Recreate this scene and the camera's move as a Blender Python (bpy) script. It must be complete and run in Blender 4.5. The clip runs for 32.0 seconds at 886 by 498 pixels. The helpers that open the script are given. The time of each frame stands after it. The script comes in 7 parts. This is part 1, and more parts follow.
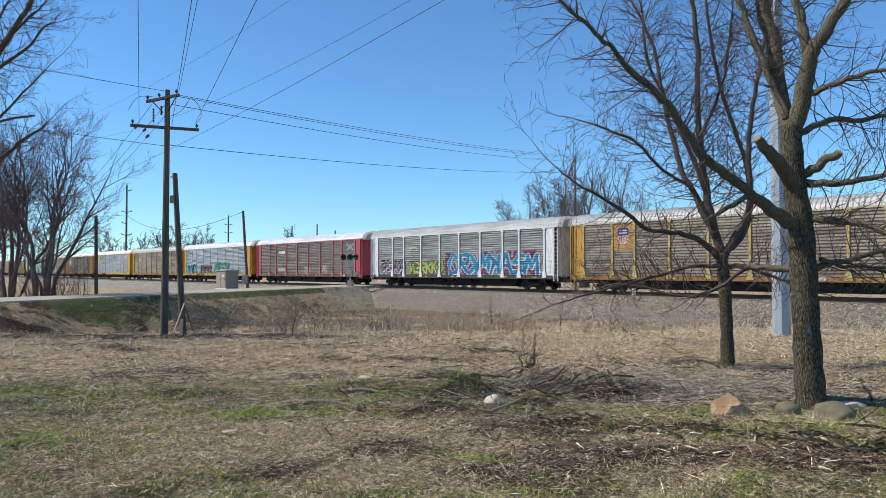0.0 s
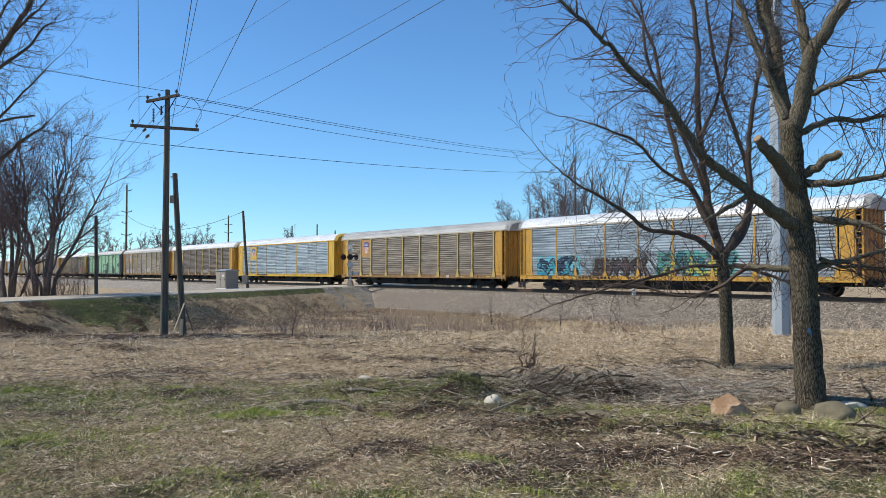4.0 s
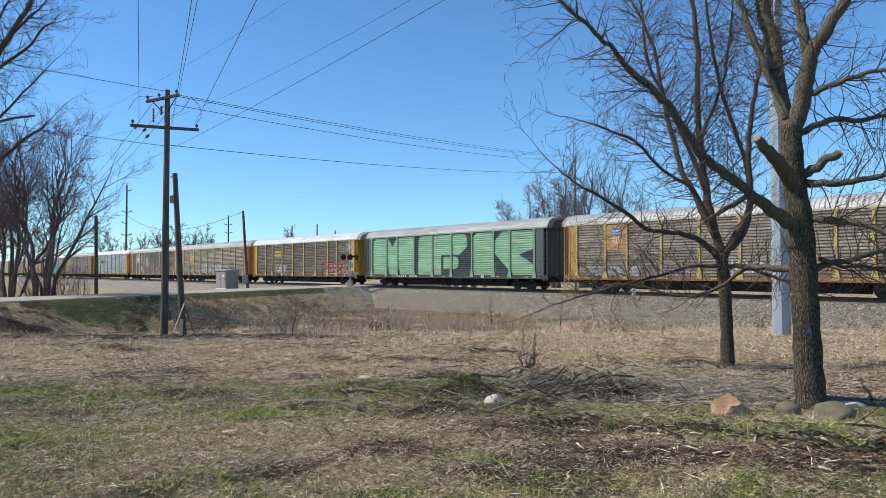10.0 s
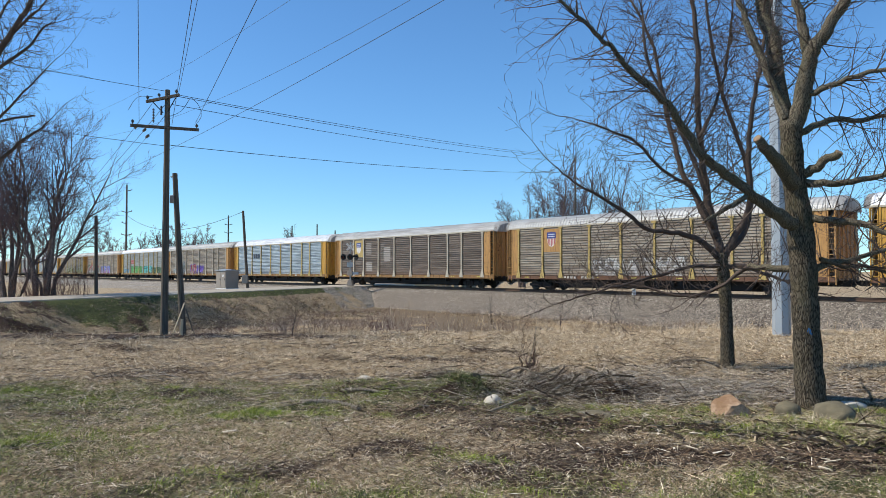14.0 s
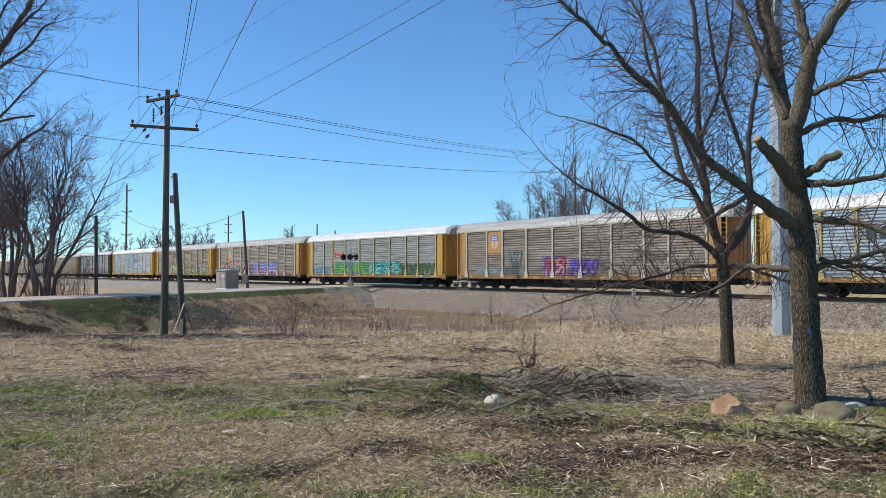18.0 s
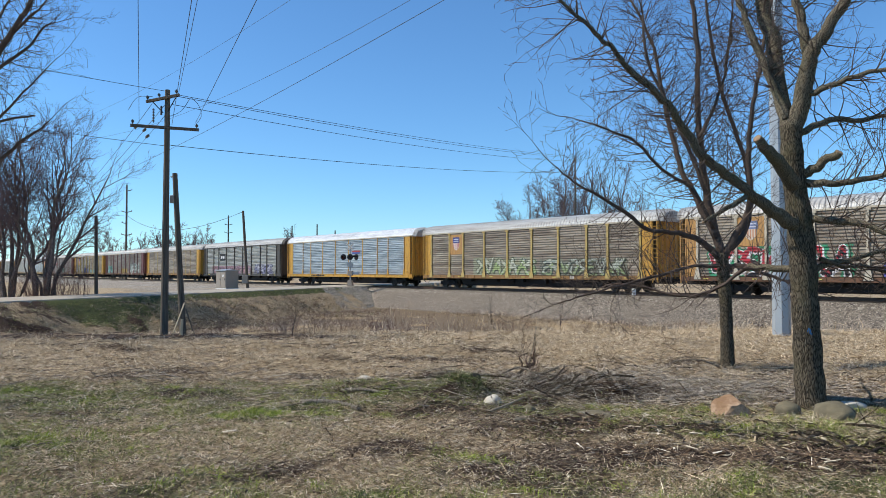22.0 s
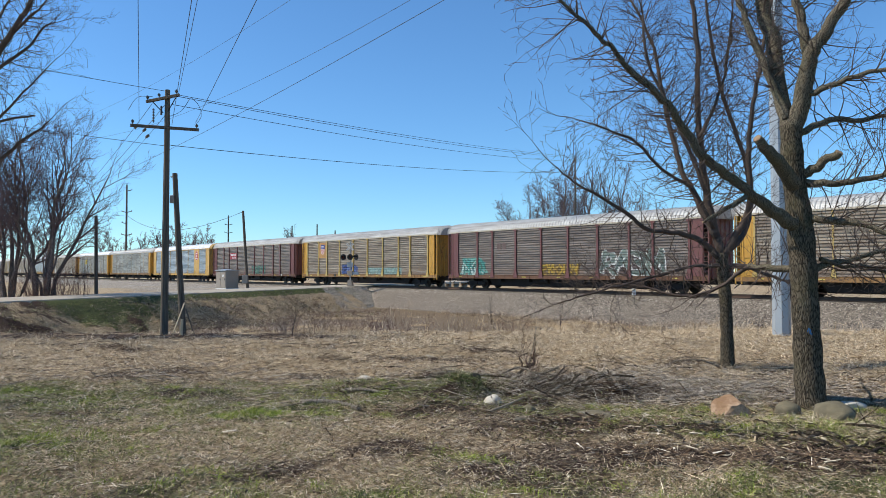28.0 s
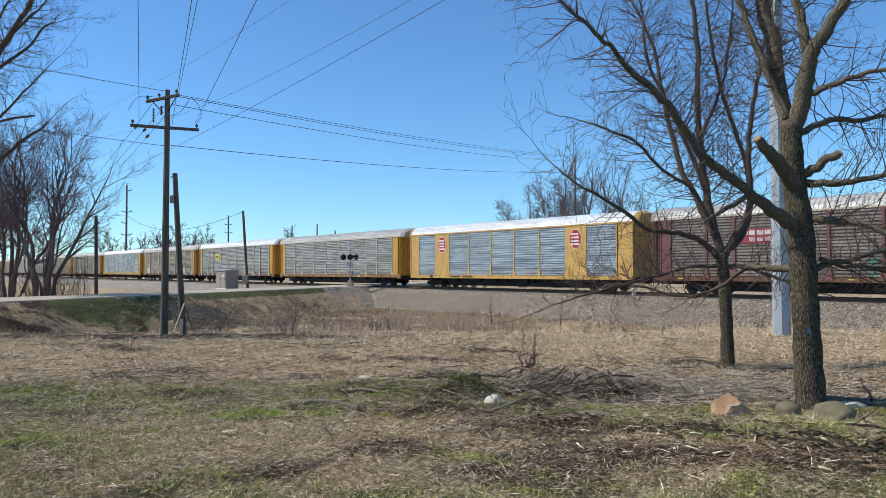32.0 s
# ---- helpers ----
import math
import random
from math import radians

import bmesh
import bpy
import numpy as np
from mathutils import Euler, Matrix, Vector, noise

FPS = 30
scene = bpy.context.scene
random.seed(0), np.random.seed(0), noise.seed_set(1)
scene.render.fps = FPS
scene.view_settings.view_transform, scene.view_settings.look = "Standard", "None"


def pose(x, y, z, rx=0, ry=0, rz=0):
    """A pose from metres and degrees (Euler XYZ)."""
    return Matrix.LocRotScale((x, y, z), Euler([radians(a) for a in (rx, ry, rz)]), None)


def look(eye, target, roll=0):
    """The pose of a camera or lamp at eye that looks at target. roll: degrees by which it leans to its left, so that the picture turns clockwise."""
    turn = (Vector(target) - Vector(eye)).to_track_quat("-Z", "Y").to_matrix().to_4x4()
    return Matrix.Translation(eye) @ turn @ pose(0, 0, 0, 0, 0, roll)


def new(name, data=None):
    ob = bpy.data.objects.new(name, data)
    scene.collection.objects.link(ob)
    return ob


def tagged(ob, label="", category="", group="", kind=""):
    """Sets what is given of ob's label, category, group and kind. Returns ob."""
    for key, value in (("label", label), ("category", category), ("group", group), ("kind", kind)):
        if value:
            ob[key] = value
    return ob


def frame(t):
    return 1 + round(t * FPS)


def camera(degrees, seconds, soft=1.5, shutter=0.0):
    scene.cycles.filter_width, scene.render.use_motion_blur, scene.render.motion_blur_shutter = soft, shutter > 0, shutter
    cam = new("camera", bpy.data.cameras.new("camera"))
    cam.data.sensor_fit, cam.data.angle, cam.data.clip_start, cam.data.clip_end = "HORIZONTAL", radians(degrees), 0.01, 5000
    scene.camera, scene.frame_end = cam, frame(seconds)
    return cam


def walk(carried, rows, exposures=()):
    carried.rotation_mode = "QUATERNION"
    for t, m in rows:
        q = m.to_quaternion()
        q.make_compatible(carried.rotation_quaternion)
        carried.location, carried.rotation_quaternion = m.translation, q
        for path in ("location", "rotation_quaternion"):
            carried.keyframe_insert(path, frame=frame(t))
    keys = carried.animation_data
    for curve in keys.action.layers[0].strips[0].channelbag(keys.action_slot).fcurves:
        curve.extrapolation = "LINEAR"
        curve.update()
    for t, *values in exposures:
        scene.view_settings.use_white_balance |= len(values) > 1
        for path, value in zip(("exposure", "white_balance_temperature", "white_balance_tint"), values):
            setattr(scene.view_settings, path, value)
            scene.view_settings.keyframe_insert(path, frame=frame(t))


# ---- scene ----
# Track frame: straight double-rail line, rail top at z = 0, the camera stands at the origin of the plan.
EYE_Z = 1.5
TRACK_C = 57.6                       # where the track's centre line meets y = 0
TD = Vector((-0.6273, 0.7788, 0.0))  # along the track, away into the distance
TN = Vector((-0.7788, -0.6273, 0.0))  # across the track, towards the lawn
PITCH = 28.35                        # car length over couplers
SPEED = 19.69                        # train speed, m/s
ROAD_P = Vector((-22.0, 37.0, 0.0))  # a point on the road's lawn-side edge
ROAD_D = Vector((0.325, 0.946, 0.0)).normalized()
ROAD_N = Vector((0.946, -0.325, 0.0)).normalized()
ROAD_W = 5.2

cam = camera(62.0, 32.0, soft=0.42)
walk(cam, [(0.0, pose(0, 0, EYE_Z, 91.74, 0, 0)), (32.0, pose(0, 0, EYE_Z, 91.74, 0, 0))])

# ---- light ----
SUN_AZ, SUN_EL = Vector((-0.995, 0.02, 0.0)).normalized(), radians(46)
world = bpy.data.worlds.new("clear_sky")
scene.world = world
world.use_nodes = True
_n = world.node_tree.nodes
_sky = _n.new("ShaderNodeTexSky")
_sky.sky_type, _sky.sun_disc = "NISHITA", False
_sky.sun_elevation, _sky.sun_rotation = SUN_EL, math.atan2(SUN_AZ.x, SUN_AZ.y)
_sky.air_density, _sky.dust_density, _sky.ozone_density, _sky.altitude = 1.0, 0.0, 5.5, 200
_n["Background"].inputs[1].default_value = 0.145
_blue = _n.new("ShaderNodeMix")
_blue.data_type, _blue.blend_type = "RGBA", "MULTIPLY"
_blue.inputs[0].default_value, _blue.inputs[7].default_value = 1.0, (0.7, 0.98, 1.13, 1)
world.node_tree.links.new(_sky.outputs[0], _blue.inputs[6])
world.node_tree.links.new(_blue.outputs[2], _n["Background"].inputs[0])
sun = new("sun", bpy.data.lights.new("sun", "SUN"))
sun.data.energy, sun.data.angle, sun.data.color = 5.0, radians(0.53), (1.0, 0.93, 0.82)
_sd = Vector((SUN_AZ.x * math.cos(SUN_EL), SUN_AZ.y * math.cos(SUN_EL), math.sin(SUN_EL)))
sun.matrix_world = look(_sd * 200, (0, 0, 0))
scene.view_settings.exposure = 0.0


# ---- materials ----
def rgb(h):
    """Linear colour from a display hex."""
    v = [int(h[i:i + 2], 16) / 255 for i in (0, 2, 4)]
    return tuple(c / 12.92 if c <= 0.04045 else ((c + 0.055) / 1.055) ** 2.4 for c in v) + (1.0,)


class Mat:
    """A small node-material builder."""

    def __init__(self, name, rough=0.8, metal=0.0, spec=0.4):
        self.m = bpy.data.materials.new(name)
        self.m.use_nodes = True
        self.nt = self.m.node_tree
        self.b = self.nt.nodes["Principled BSDF"]
        self.b.inputs["Roughness"].default_value = rough
        self.b.inputs["Metallic"].default_value = metal
        self.b.inputs["Specular IOR Level"].default_value = spec
        self.tc = self.nt.nodes.new("ShaderNodeTexCoord")
        self.coord = self.tc.outputs["Object"]

    def node(self, kind, **kw):
        n = self.nt.nodes.new(kind)
        for k, v in kw.items():
            n.inputs[k].default_value = v
        return n

    def link(self, a, b):
        self.nt.links.new(a, b)

    def space(self, sx=1, sy=1, sz=1, src=None):
        n = self.node("ShaderNodeMapping")
        n.inputs["Scale"].default_value = (sx, sy, sz)
        self.link(src or self.coord, n.inputs["Vector"])
        return n.outputs[0]

    def noise(self, scale, detail=4, rough=0.6, at=None, dist=0.0):
        n = self.node("ShaderNodeTexNoise", Scale=scale, Detail=detail, Roughness=rough, Distortion=dist)
        self.link(at or self.coord, n.inputs["Vector"])
        return n.outputs["Fac"]

    def voronoi(self, scale, at=None, out="Distance", rnd=1.0):
        n = self.node("ShaderNodeTexVoronoi", Scale=scale, Randomness=rnd)
        self.link(at or self.coord, n.inputs["Vector"])
        return n.outputs[out]

    def ramp(self, fac, *stops):
        n = self.nt.nodes.new("ShaderNodeValToRGB")
        els = n.color_ramp.elements
        while len(els) < len(stops):
            els.new(0.5)
        for e, (p, c) in zip(els, stops):
            e.position, e.color = p, c if len(c) == 4 else (*c, 1)
        self.link(fac, n.inputs[0])
        return n.outputs[0]

    def mix(self, fac, a, b, mode="MIX"):
        n = self.nt.nodes.new("ShaderNodeMix")
        n.data_type, n.blend_type = "RGBA", mode
        for s, v in ((n.inputs[0], fac), (n.inputs[6], a), (n.inputs[7], b)):
            if isinstance(v, (int, float)):
                s.default_value = v
            elif isinstance(v, tuple):
                s.default_value = v
            else:
                self.link(v, s)
        return n.outputs[2]

    def math(self, op, a, b=0.0, clamp=False):
        n = self.nt.nodes.new("ShaderNodeMath")
        n.operation, n.use_clamp = op, clamp
        for s, v in zip(n.inputs, (a, b)):
            if isinstance(v, (int, float)):
                s.default_value = v
            else:
                self.link(v, s)
        return n.outputs[0]

    def step(self, fac, lo, hi):
        n = self.nt.nodes.new("ShaderNodeMapRange")
        n.interpolation_type = "SMOOTHSTEP"
        n.inputs[1].default_value, n.inputs[2].default_value = lo, hi
        self.link(fac, n.inputs[0])
        return n.outputs[0]

    def rand(self):
        return self.nt.nodes.new("ShaderNodeObjectInfo").outputs["Random"]

    def island(self):
        return self.nt.nodes.new("ShaderNodeNewGeometry").outputs["Random Per Island"]

    def attr(self, name):
        n = self.nt.nodes.new("ShaderNodeAttribute")
        n.attribute_name = name
        return n

    def color(self, c):
        if isinstance(c, tuple):
            self.b.inputs["Base Color"].default_value = c
        else:
            self.link(c, self.b.inputs["Base Color"])
        return self

    def rough(self, r):
        self.link(r, self.b.inputs["Roughness"])
        return self

    def bump(self, h, strength=0.5, dist=0.02):
        n = self.node("ShaderNodeBump", Strength=strength, Distance=dist)
        self.link(h, n.inputs["Height"])
        self.link(n.outputs[0], self.b.inputs["Normal"])
        return self


def g(v):
    return (v, v, v, 1.0)


def mat_paint(name, col, rust=0.35, rough=0.55):
    """Weathered coach paint with rust blooms and grime streaks."""
    m = Mat(name, rough)
    c = m.mix(m.noise(1.3), tuple(x * 0.78 for x in col[:3]) + (1,), tuple(min(1, x * 1.1) for x in col[:3]) + (1,))
    streak = m.noise(2.0, 5, 0.65, m.space(5, 5, 0.5))
    c = m.mix(m.math("MULTIPLY", m.step(streak, 0.45, 0.72), 0.6), c, rgb("5a4a3a"))
    c = m.mix(m.math("MULTIPLY", m.step(m.noise(7, 6, 0.75), 0.5, 0.7), 0.4), c, rgb("6d5d4a"))
    blot = m.noise(2.6, 7, 0.7)
    c = m.mix(m.step(blot, 0.74 - rust * 0.3, 0.86 - rust * 0.3), c, rgb("5e3a24"))
    m.color(c).bump(m.noise(9, 3), 0.15, 0.01)
    return m.m


def mat_galv(name, col, grime, amount=0.5, rust=0.2, rough=0.5):
    """Corrugated steel sheet: galvanised grey with grime gathered in bands and rust streaks."""
    m = Mat(name, rough, 0.0, 0.5)
    off = m.rand()
    shift = m.node("ShaderNodeVectorMath")
    shift.operation = "ADD"
    m.link(m.coord, shift.inputs[0])
    comb = m.node("ShaderNodeCombineXYZ")
    m.link(m.math("MULTIPLY", off, 57.0), comb.inputs[0])
    m.link(m.math("MULTIPLY", off, 31.0), comb.inputs[2])
    m.link(comb.outputs[0], shift.inputs[1])
    at = shift.outputs[0]
    tone = m.noise(0.5, 3, 0.5, m.space(1, 1, 1.6, at))
    c = m.mix(tone, tuple(x * 0.82 for x in col[:3]) + (1,), tuple(min(1, x * 1.18) for x in col[:3]) + (1,))
    band = m.noise(1.0, 4, 0.6, m.space(0.35, 1, 5.0, at))
    c = m.mix(m.math("MULTIPLY", m.step(band, 0.5 - amount * 0.35, 0.85 - amount * 0.3), 0.9), c, grime)
    streak = m.noise(1.0, 6, 0.7, m.space(6, 1, 0.6, at))
    c = m.mix(m.math("MULTIPLY", m.step(streak, 0.55, 0.8), rust * 1.4, True), c, rgb("6e4a33"))
    lines = m.noise(1.0, 3, 0.7, m.space(1.2, 1, 26, at))
    c = m.mix(m.math("MULTIPLY", m.step(lines, 0.46, 0.72), 0.6), c, tuple(x * 0.7 for x in grime[:3]) + (1,))
    c = m.mix(m.math("MULTIPLY", m.step(m.noise(2.2, 5, 0.7, at), 0.56, 0.74), 0.35), c, rgb("8a7c68"))
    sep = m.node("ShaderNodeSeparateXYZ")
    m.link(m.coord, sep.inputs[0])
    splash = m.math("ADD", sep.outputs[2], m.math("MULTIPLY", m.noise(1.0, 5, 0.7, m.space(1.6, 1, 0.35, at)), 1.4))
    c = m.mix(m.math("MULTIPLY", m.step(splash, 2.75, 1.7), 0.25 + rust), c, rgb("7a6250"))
    fine = m.noise(16, 3, 0.7, at)
    c = m.mix(m.math("MULTIPLY", m.step(fine, 0.52, 0.78), 0.35), c, tuple(x * 0.5 for x in grime[:3]) + (1,))
    m.color(c).bump(m.noise(5, 3, 0.6, at), 0.2, 0.01)
    return m.m


def mat_plain(name, col, rough=0.7, vary=0.25, scale=3.0, metal=0.0):
    m = Mat(name, rough, metal)
    lo = tuple(x * (1 - vary) for x in col[:3]) + (1,)
    hi = tuple(min(1, x * (1 + vary)) for x in col[:3]) + (1,)
    m.color(m.mix(m.noise(scale, 6, 0.7), lo, hi)).bump(m.noise(scale * 7, 4), 0.2, 0.01)
    return m.m


def mat_ground():
    m = Mat("lawn_and_straw", 0.95, 0, 0.15)
    m.coord = m.nt.nodes.new("ShaderNodeNewGeometry").outputs["Position"]
    cov = m.attr("cover")
    sep = m.node("ShaderNodeSeparateColor")
    m.link(cov.outputs["Color"], sep.inputs[0])
    green, bare, stone = sep.outputs[0], sep.outputs[1], sep.outputs[2]
    fib = m.math("ADD", m.math("MULTIPLY", m.noise(9, 5, 0.7, m.space(1, 0.45, 1), 1.5), 0.45), m.math("MULTIPLY", m.noise(46, 4, 0.7, m.space(1, 0.6, 1), 2.0), 0.55))
    # Dark low stops draw the shade between blades into the colour.
    straw = m.ramp(fib, (0.37, rgb("2c241b")), (0.46, rgb("917c60")), (0.58, rgb("d0ba96")), (0.7, rgb("ecdcbc")))
    lush = m.ramp(m.math("ADD", m.math("MULTIPLY", m.noise(14, 5, 0.75), 0.4), m.math("MULTIPLY", m.noise(60, 4, 0.7), 0.6)), (0.36, rgb("25271a")), (0.5, rgb("555a38")), (0.72, rgb("8a8c5e")))
    soil = m.ramp(m.math("ADD", m.math("MULTIPLY", m.noise(9, 6, 0.8), 0.45), m.math("MULTIPLY", m.noise(48, 4, 0.7), 0.55)), (0.36, rgb("261d17")), (0.55, rgb("56453a")), (0.75, rgb("87735f")))
    grav = m.ramp(m.voronoi(9, None, "Color"), (0.1, rgb("5f594f")), (0.5, rgb("978f82")), (0.9, rgb("c0b8aa")))
    brk = m.noise(2.3, 5, 0.7)
    gm = m.step(m.math("ADD", green, m.math("MULTIPLY", m.math("SUBTRACT", brk, 0.5), 0.9)), 0.35, 0.65)
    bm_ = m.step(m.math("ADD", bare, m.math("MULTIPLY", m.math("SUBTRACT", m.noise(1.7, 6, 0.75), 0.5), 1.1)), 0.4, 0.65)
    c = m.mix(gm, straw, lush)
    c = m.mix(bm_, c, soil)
    c = m.mix(m.step(stone, 0.35, 0.65), c, grav)
    m.color(c)
    m.bump(m.math("ADD", m.noise(34, 6, 0.8), m.math("MULTIPLY", m.noise(4, 4), 1.5)), 1.0, 0.07)
    return m.m


def mat_ballast():
    m = Mat("ballast_stone", 0.9, 0, 0.3)
    m.coord = m.nt.nodes.new("ShaderNodeNewGeometry").outputs["Position"]
    tone = m.voronoi(13, None, "Color")
    c = m.ramp(tone, (0.05, rgb("3f3831")), (0.4, rgb("7d7367")), (0.7, rgb("a09585")), (0.95, rgb("cbc1b0")))
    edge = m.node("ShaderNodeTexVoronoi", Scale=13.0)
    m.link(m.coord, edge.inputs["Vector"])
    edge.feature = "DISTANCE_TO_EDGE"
    # Gaps between stones coloured dark, standing for the shade in them.
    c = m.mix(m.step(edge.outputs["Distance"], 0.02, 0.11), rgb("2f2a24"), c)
    c = m.mix(m.math("MULTIPLY", m.step(m.noise(0.25, 5, 0.65), 0.42, 0.66), 0.4), c, rgb("70675a"))
    sep = m.node("ShaderNodeSeparateXYZ")
    m.link(m.coord, sep.inputs[0])
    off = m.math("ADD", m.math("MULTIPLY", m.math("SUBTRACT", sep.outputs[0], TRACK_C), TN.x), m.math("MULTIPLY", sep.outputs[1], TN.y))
    # Oily staining plus the shade under the cars, put into the colour.
    oil_shade = m.math("SUBTRACT", m.math("ADD", m.math("ABSOLUTE", off), m.math("MULTIPLY", m.noise(0.7, 4, 0.7), 0.8)), 0.4)
    c = m.mix(m.math("MULTIPLY", m.step(oil_shade, 2.3, 1.3), 0.85), c, rgb("2b2520"))
    m.color(c).bump(m.voronoi(13), 1.0, 0.06)
    return m.m


def mat_bark(name, dark, light, deep=1.0, size=1.0):
    """Furrowed bark: long interlaced ridges with dark clefts; deep sets how strongly the ridges stand out."""
    m = Mat(name, 0.95, 0, 0.1)
    bend = m.node("ShaderNodeTexNoise", Scale=6.0 / size, Detail=3.0)
    m.link(m.coord, bend.inputs["Vector"])
    push = m.node("ShaderNodeVectorMath")
    push.operation = "MULTIPLY_ADD"
    m.link(bend.outputs["Color"], push.inputs[0])
    push.inputs[1].default_value = (0.035 * size, 0.035 * size, 0.03 * size)
    m.link(m.coord, push.inputs[2])
    cleft = m.node("ShaderNodeTexVoronoi", Scale=1.0)
    cleft.feature = "DISTANCE_TO_EDGE"
    m.link(m.space(66 / size, 66 / size, 10 / size, push.outputs[0]), cleft.inputs["Vector"])
    ridge = m.step(cleft.outputs["Distance"], 0.0, 0.22)
    grain = m.noise(1.0, 6, 0.75, m.space(90 / size, 90 / size, 12 / size))
    tall = m.math("ADD", m.math("MULTIPLY", ridge, 0.5), m.math("MULTIPLY", grain, 0.75))
    c = m.ramp(tall, (0.3, dark), (0.62, tuple(0.52 * (a + b) for a, b in zip(dark, light))), (0.95, light))
    c = m.mix(m.math("MULTIPLY", m.step(m.noise(1.4 / size, 4), 0.48, 0.7), 0.4), c, rgb("6c6a4e"))
    m.color(c).bump(tall, 0.8 * deep, 0.035 * size)
    return m.m


def mat_wood_pole():
    m = Mat("weathered_pole_wood", 0.9, 0, 0.2)
    grain = m.noise(1.0, 6, 0.7, m.space(30, 30, 0.8))
    m.color(m.ramp(grain, (0.3, rgb("39332c")), (0.55, rgb("6c6256")), (0.8, rgb("918677")))).bump(grain, 0.5, 0.01)
    return m.m


M = {
    "ground": mat_ground(), "ballast": mat_ballast(),
    "bark": mat_bark("furrowed_grey_bark", rgb("201b16"), rgb("7c715f")),
    "limb_bark": mat_bark("smooth_limb_bark", rgb("332c24"), rgb("8b816d"), 0.7, 0.8),
    "bark_far": mat_bark("far_bark", rgb("463c3a"), rgb("887c74"), 0.5, 3.0),
    "twig": mat_plain("twig_bark", rgb("55483f"), 0.9, 0.3, 6),
    "twig_red": mat_plain("reddish_twig_bark", rgb("625253"), 0.9, 0.3, 6),
    "cut_wood": mat_plain("sawn_wood", rgb("927a60"), 0.85, 0.4, 18),
    "pole": mat_wood_pole(),
    "steel_pole": mat_plain("galvanised_pole_steel", rgb("a3aaae"), 0.45, 0.12, 2.2, 0.25),
    "wire": mat_plain("weathered_wire", rgb("3a3c40"), 0.6, 0.1),
    "insulator": mat_plain("grey_insulator", rgb("4a4a4a"), 0.35, 0.2),
    "black": mat_plain("black_steel", rgb("23211f"), 0.75, 0.4, 4),
    "underframe": mat_plain("grimy_underframe_steel", rgb("2c2825"), 0.85, 0.4, 3),
    "wheel": mat_plain("wheel_steel", rgb("4b443d"), 0.6, 0.3, 6, 0.4),
    "rail": mat_plain("rail_steel", rgb("5e4a3c"), 0.6, 0.3, 4, 0.3),
    "tie": mat_plain("creosoted_tie", rgb("3d342c"), 0.9, 0.35, 5),
    "road": mat_plain("worn_road_surface", rgb("a59a88"), 0.9, 0.16, 1.2),
    "water": None,
    "grey_box": mat_plain("grey_cabinet_paint", rgb("978d80"), 0.6, 0.12, 2),
    "lamp_black": mat_plain("signal_black", rgb("161616"), 0.5, 0.2),
    "white": mat_plain("white_paint", rgb("dcdad4"), 0.55, 0.12, 4),
    "lens": mat_plain("dark_red_lens", rgb("3a0a0c"), 0.15, 0.1),
    "silver": mat_plain("aluminium_paint", rgb("a8abab"), 0.4, 0.12, 4, 0.4),
}
_w = Mat("muddy_water", 0.55, 0, 0.12)
_w.coord = _w.nt.nodes.new("ShaderNodeNewGeometry").outputs["Position"]
_w.color(_w.mix(_w.noise(0.4, 4), rgb("66563f"), rgb("80705a"))).bump(_w.noise(3.0, 3), 0.12, 0.02)
M["water"] = _w.m


# ---- mesh helpers ----
def box(bm, x0, x1, y0, y1, z0, z1):
    v = [bm.verts.new((x, y, z)) for z in (z0, z1) for y in (y0, y1) for x in (x0, x1)]
    for f in ((0, 2, 3, 1), (4, 5, 7, 6), (0, 1, 5, 4), (2, 6, 7, 3), (0, 4, 6, 2), (1, 3, 7, 5)):
        bm.faces.new([v[i] for i in f])
    return v


def prism(bm, pts, axis, a0, a1):
    """Extrude a closed outline (list of 2D points) along an axis from a0 to a1."""
    def at(p, a):
        return {"x": (a, p[0], p[1]), "y": (p[0], a, p[1]), "z": (p[0], p[1], a)}[axis]
    lo = [bm.verts.new(at(p, a0)) for p in pts]
    hi = [bm.verts.new(at(p, a1)) for p in pts]
    n = len(pts)
    bm.faces.new(lo[::-1])
    bm.faces.new(hi)
    for i in range(n):
        bm.faces.new((lo[i], lo[(i + 1) % n], hi[(i + 1) % n], hi[i]))


def tube(bm, a, b, r0, r1, n=6, caps=True):
    a, b = Vector(a), Vector(b)
    d = (b - a).normalized()
    u = d.orthogonal().normalized()
    w = d.cross(u)
    ring = []
    for p, r in ((a, r0), (b, r1)):
        ring.append([bm.verts.new(p + (u * math.cos(2 * math.pi * i / n) + w * math.sin(2 * math.pi * i / n)) * r) for i in range(n)])
    for i in range(n):
        bm.faces.new((ring[0][i], ring[0][(i + 1) % n], ring[1][(i + 1) % n], ring[1][i]))
    if caps:
        bm.faces.new(ring[0][::-1])
        bm.faces.new(ring[1])


def mesh_of(bm, name, mat=None, smooth=False):
    me = bpy.data.meshes.new(name)
    bmesh.ops.recalc_face_normals(bm, faces=bm.faces)
    bm.to_mesh(me)
    bm.free()
    for mm in (mat if isinstance(mat, (list, tuple)) else [mat]):
        me.materials.append(mm)
    if smooth:
        me.shade_smooth()
    return me


def bevel(bm, w, seg=1):
    bmesh.ops.bevel(bm, geom=list(bm.edges), offset=w, segments=seg, affect="EDGES", profile=0.5)


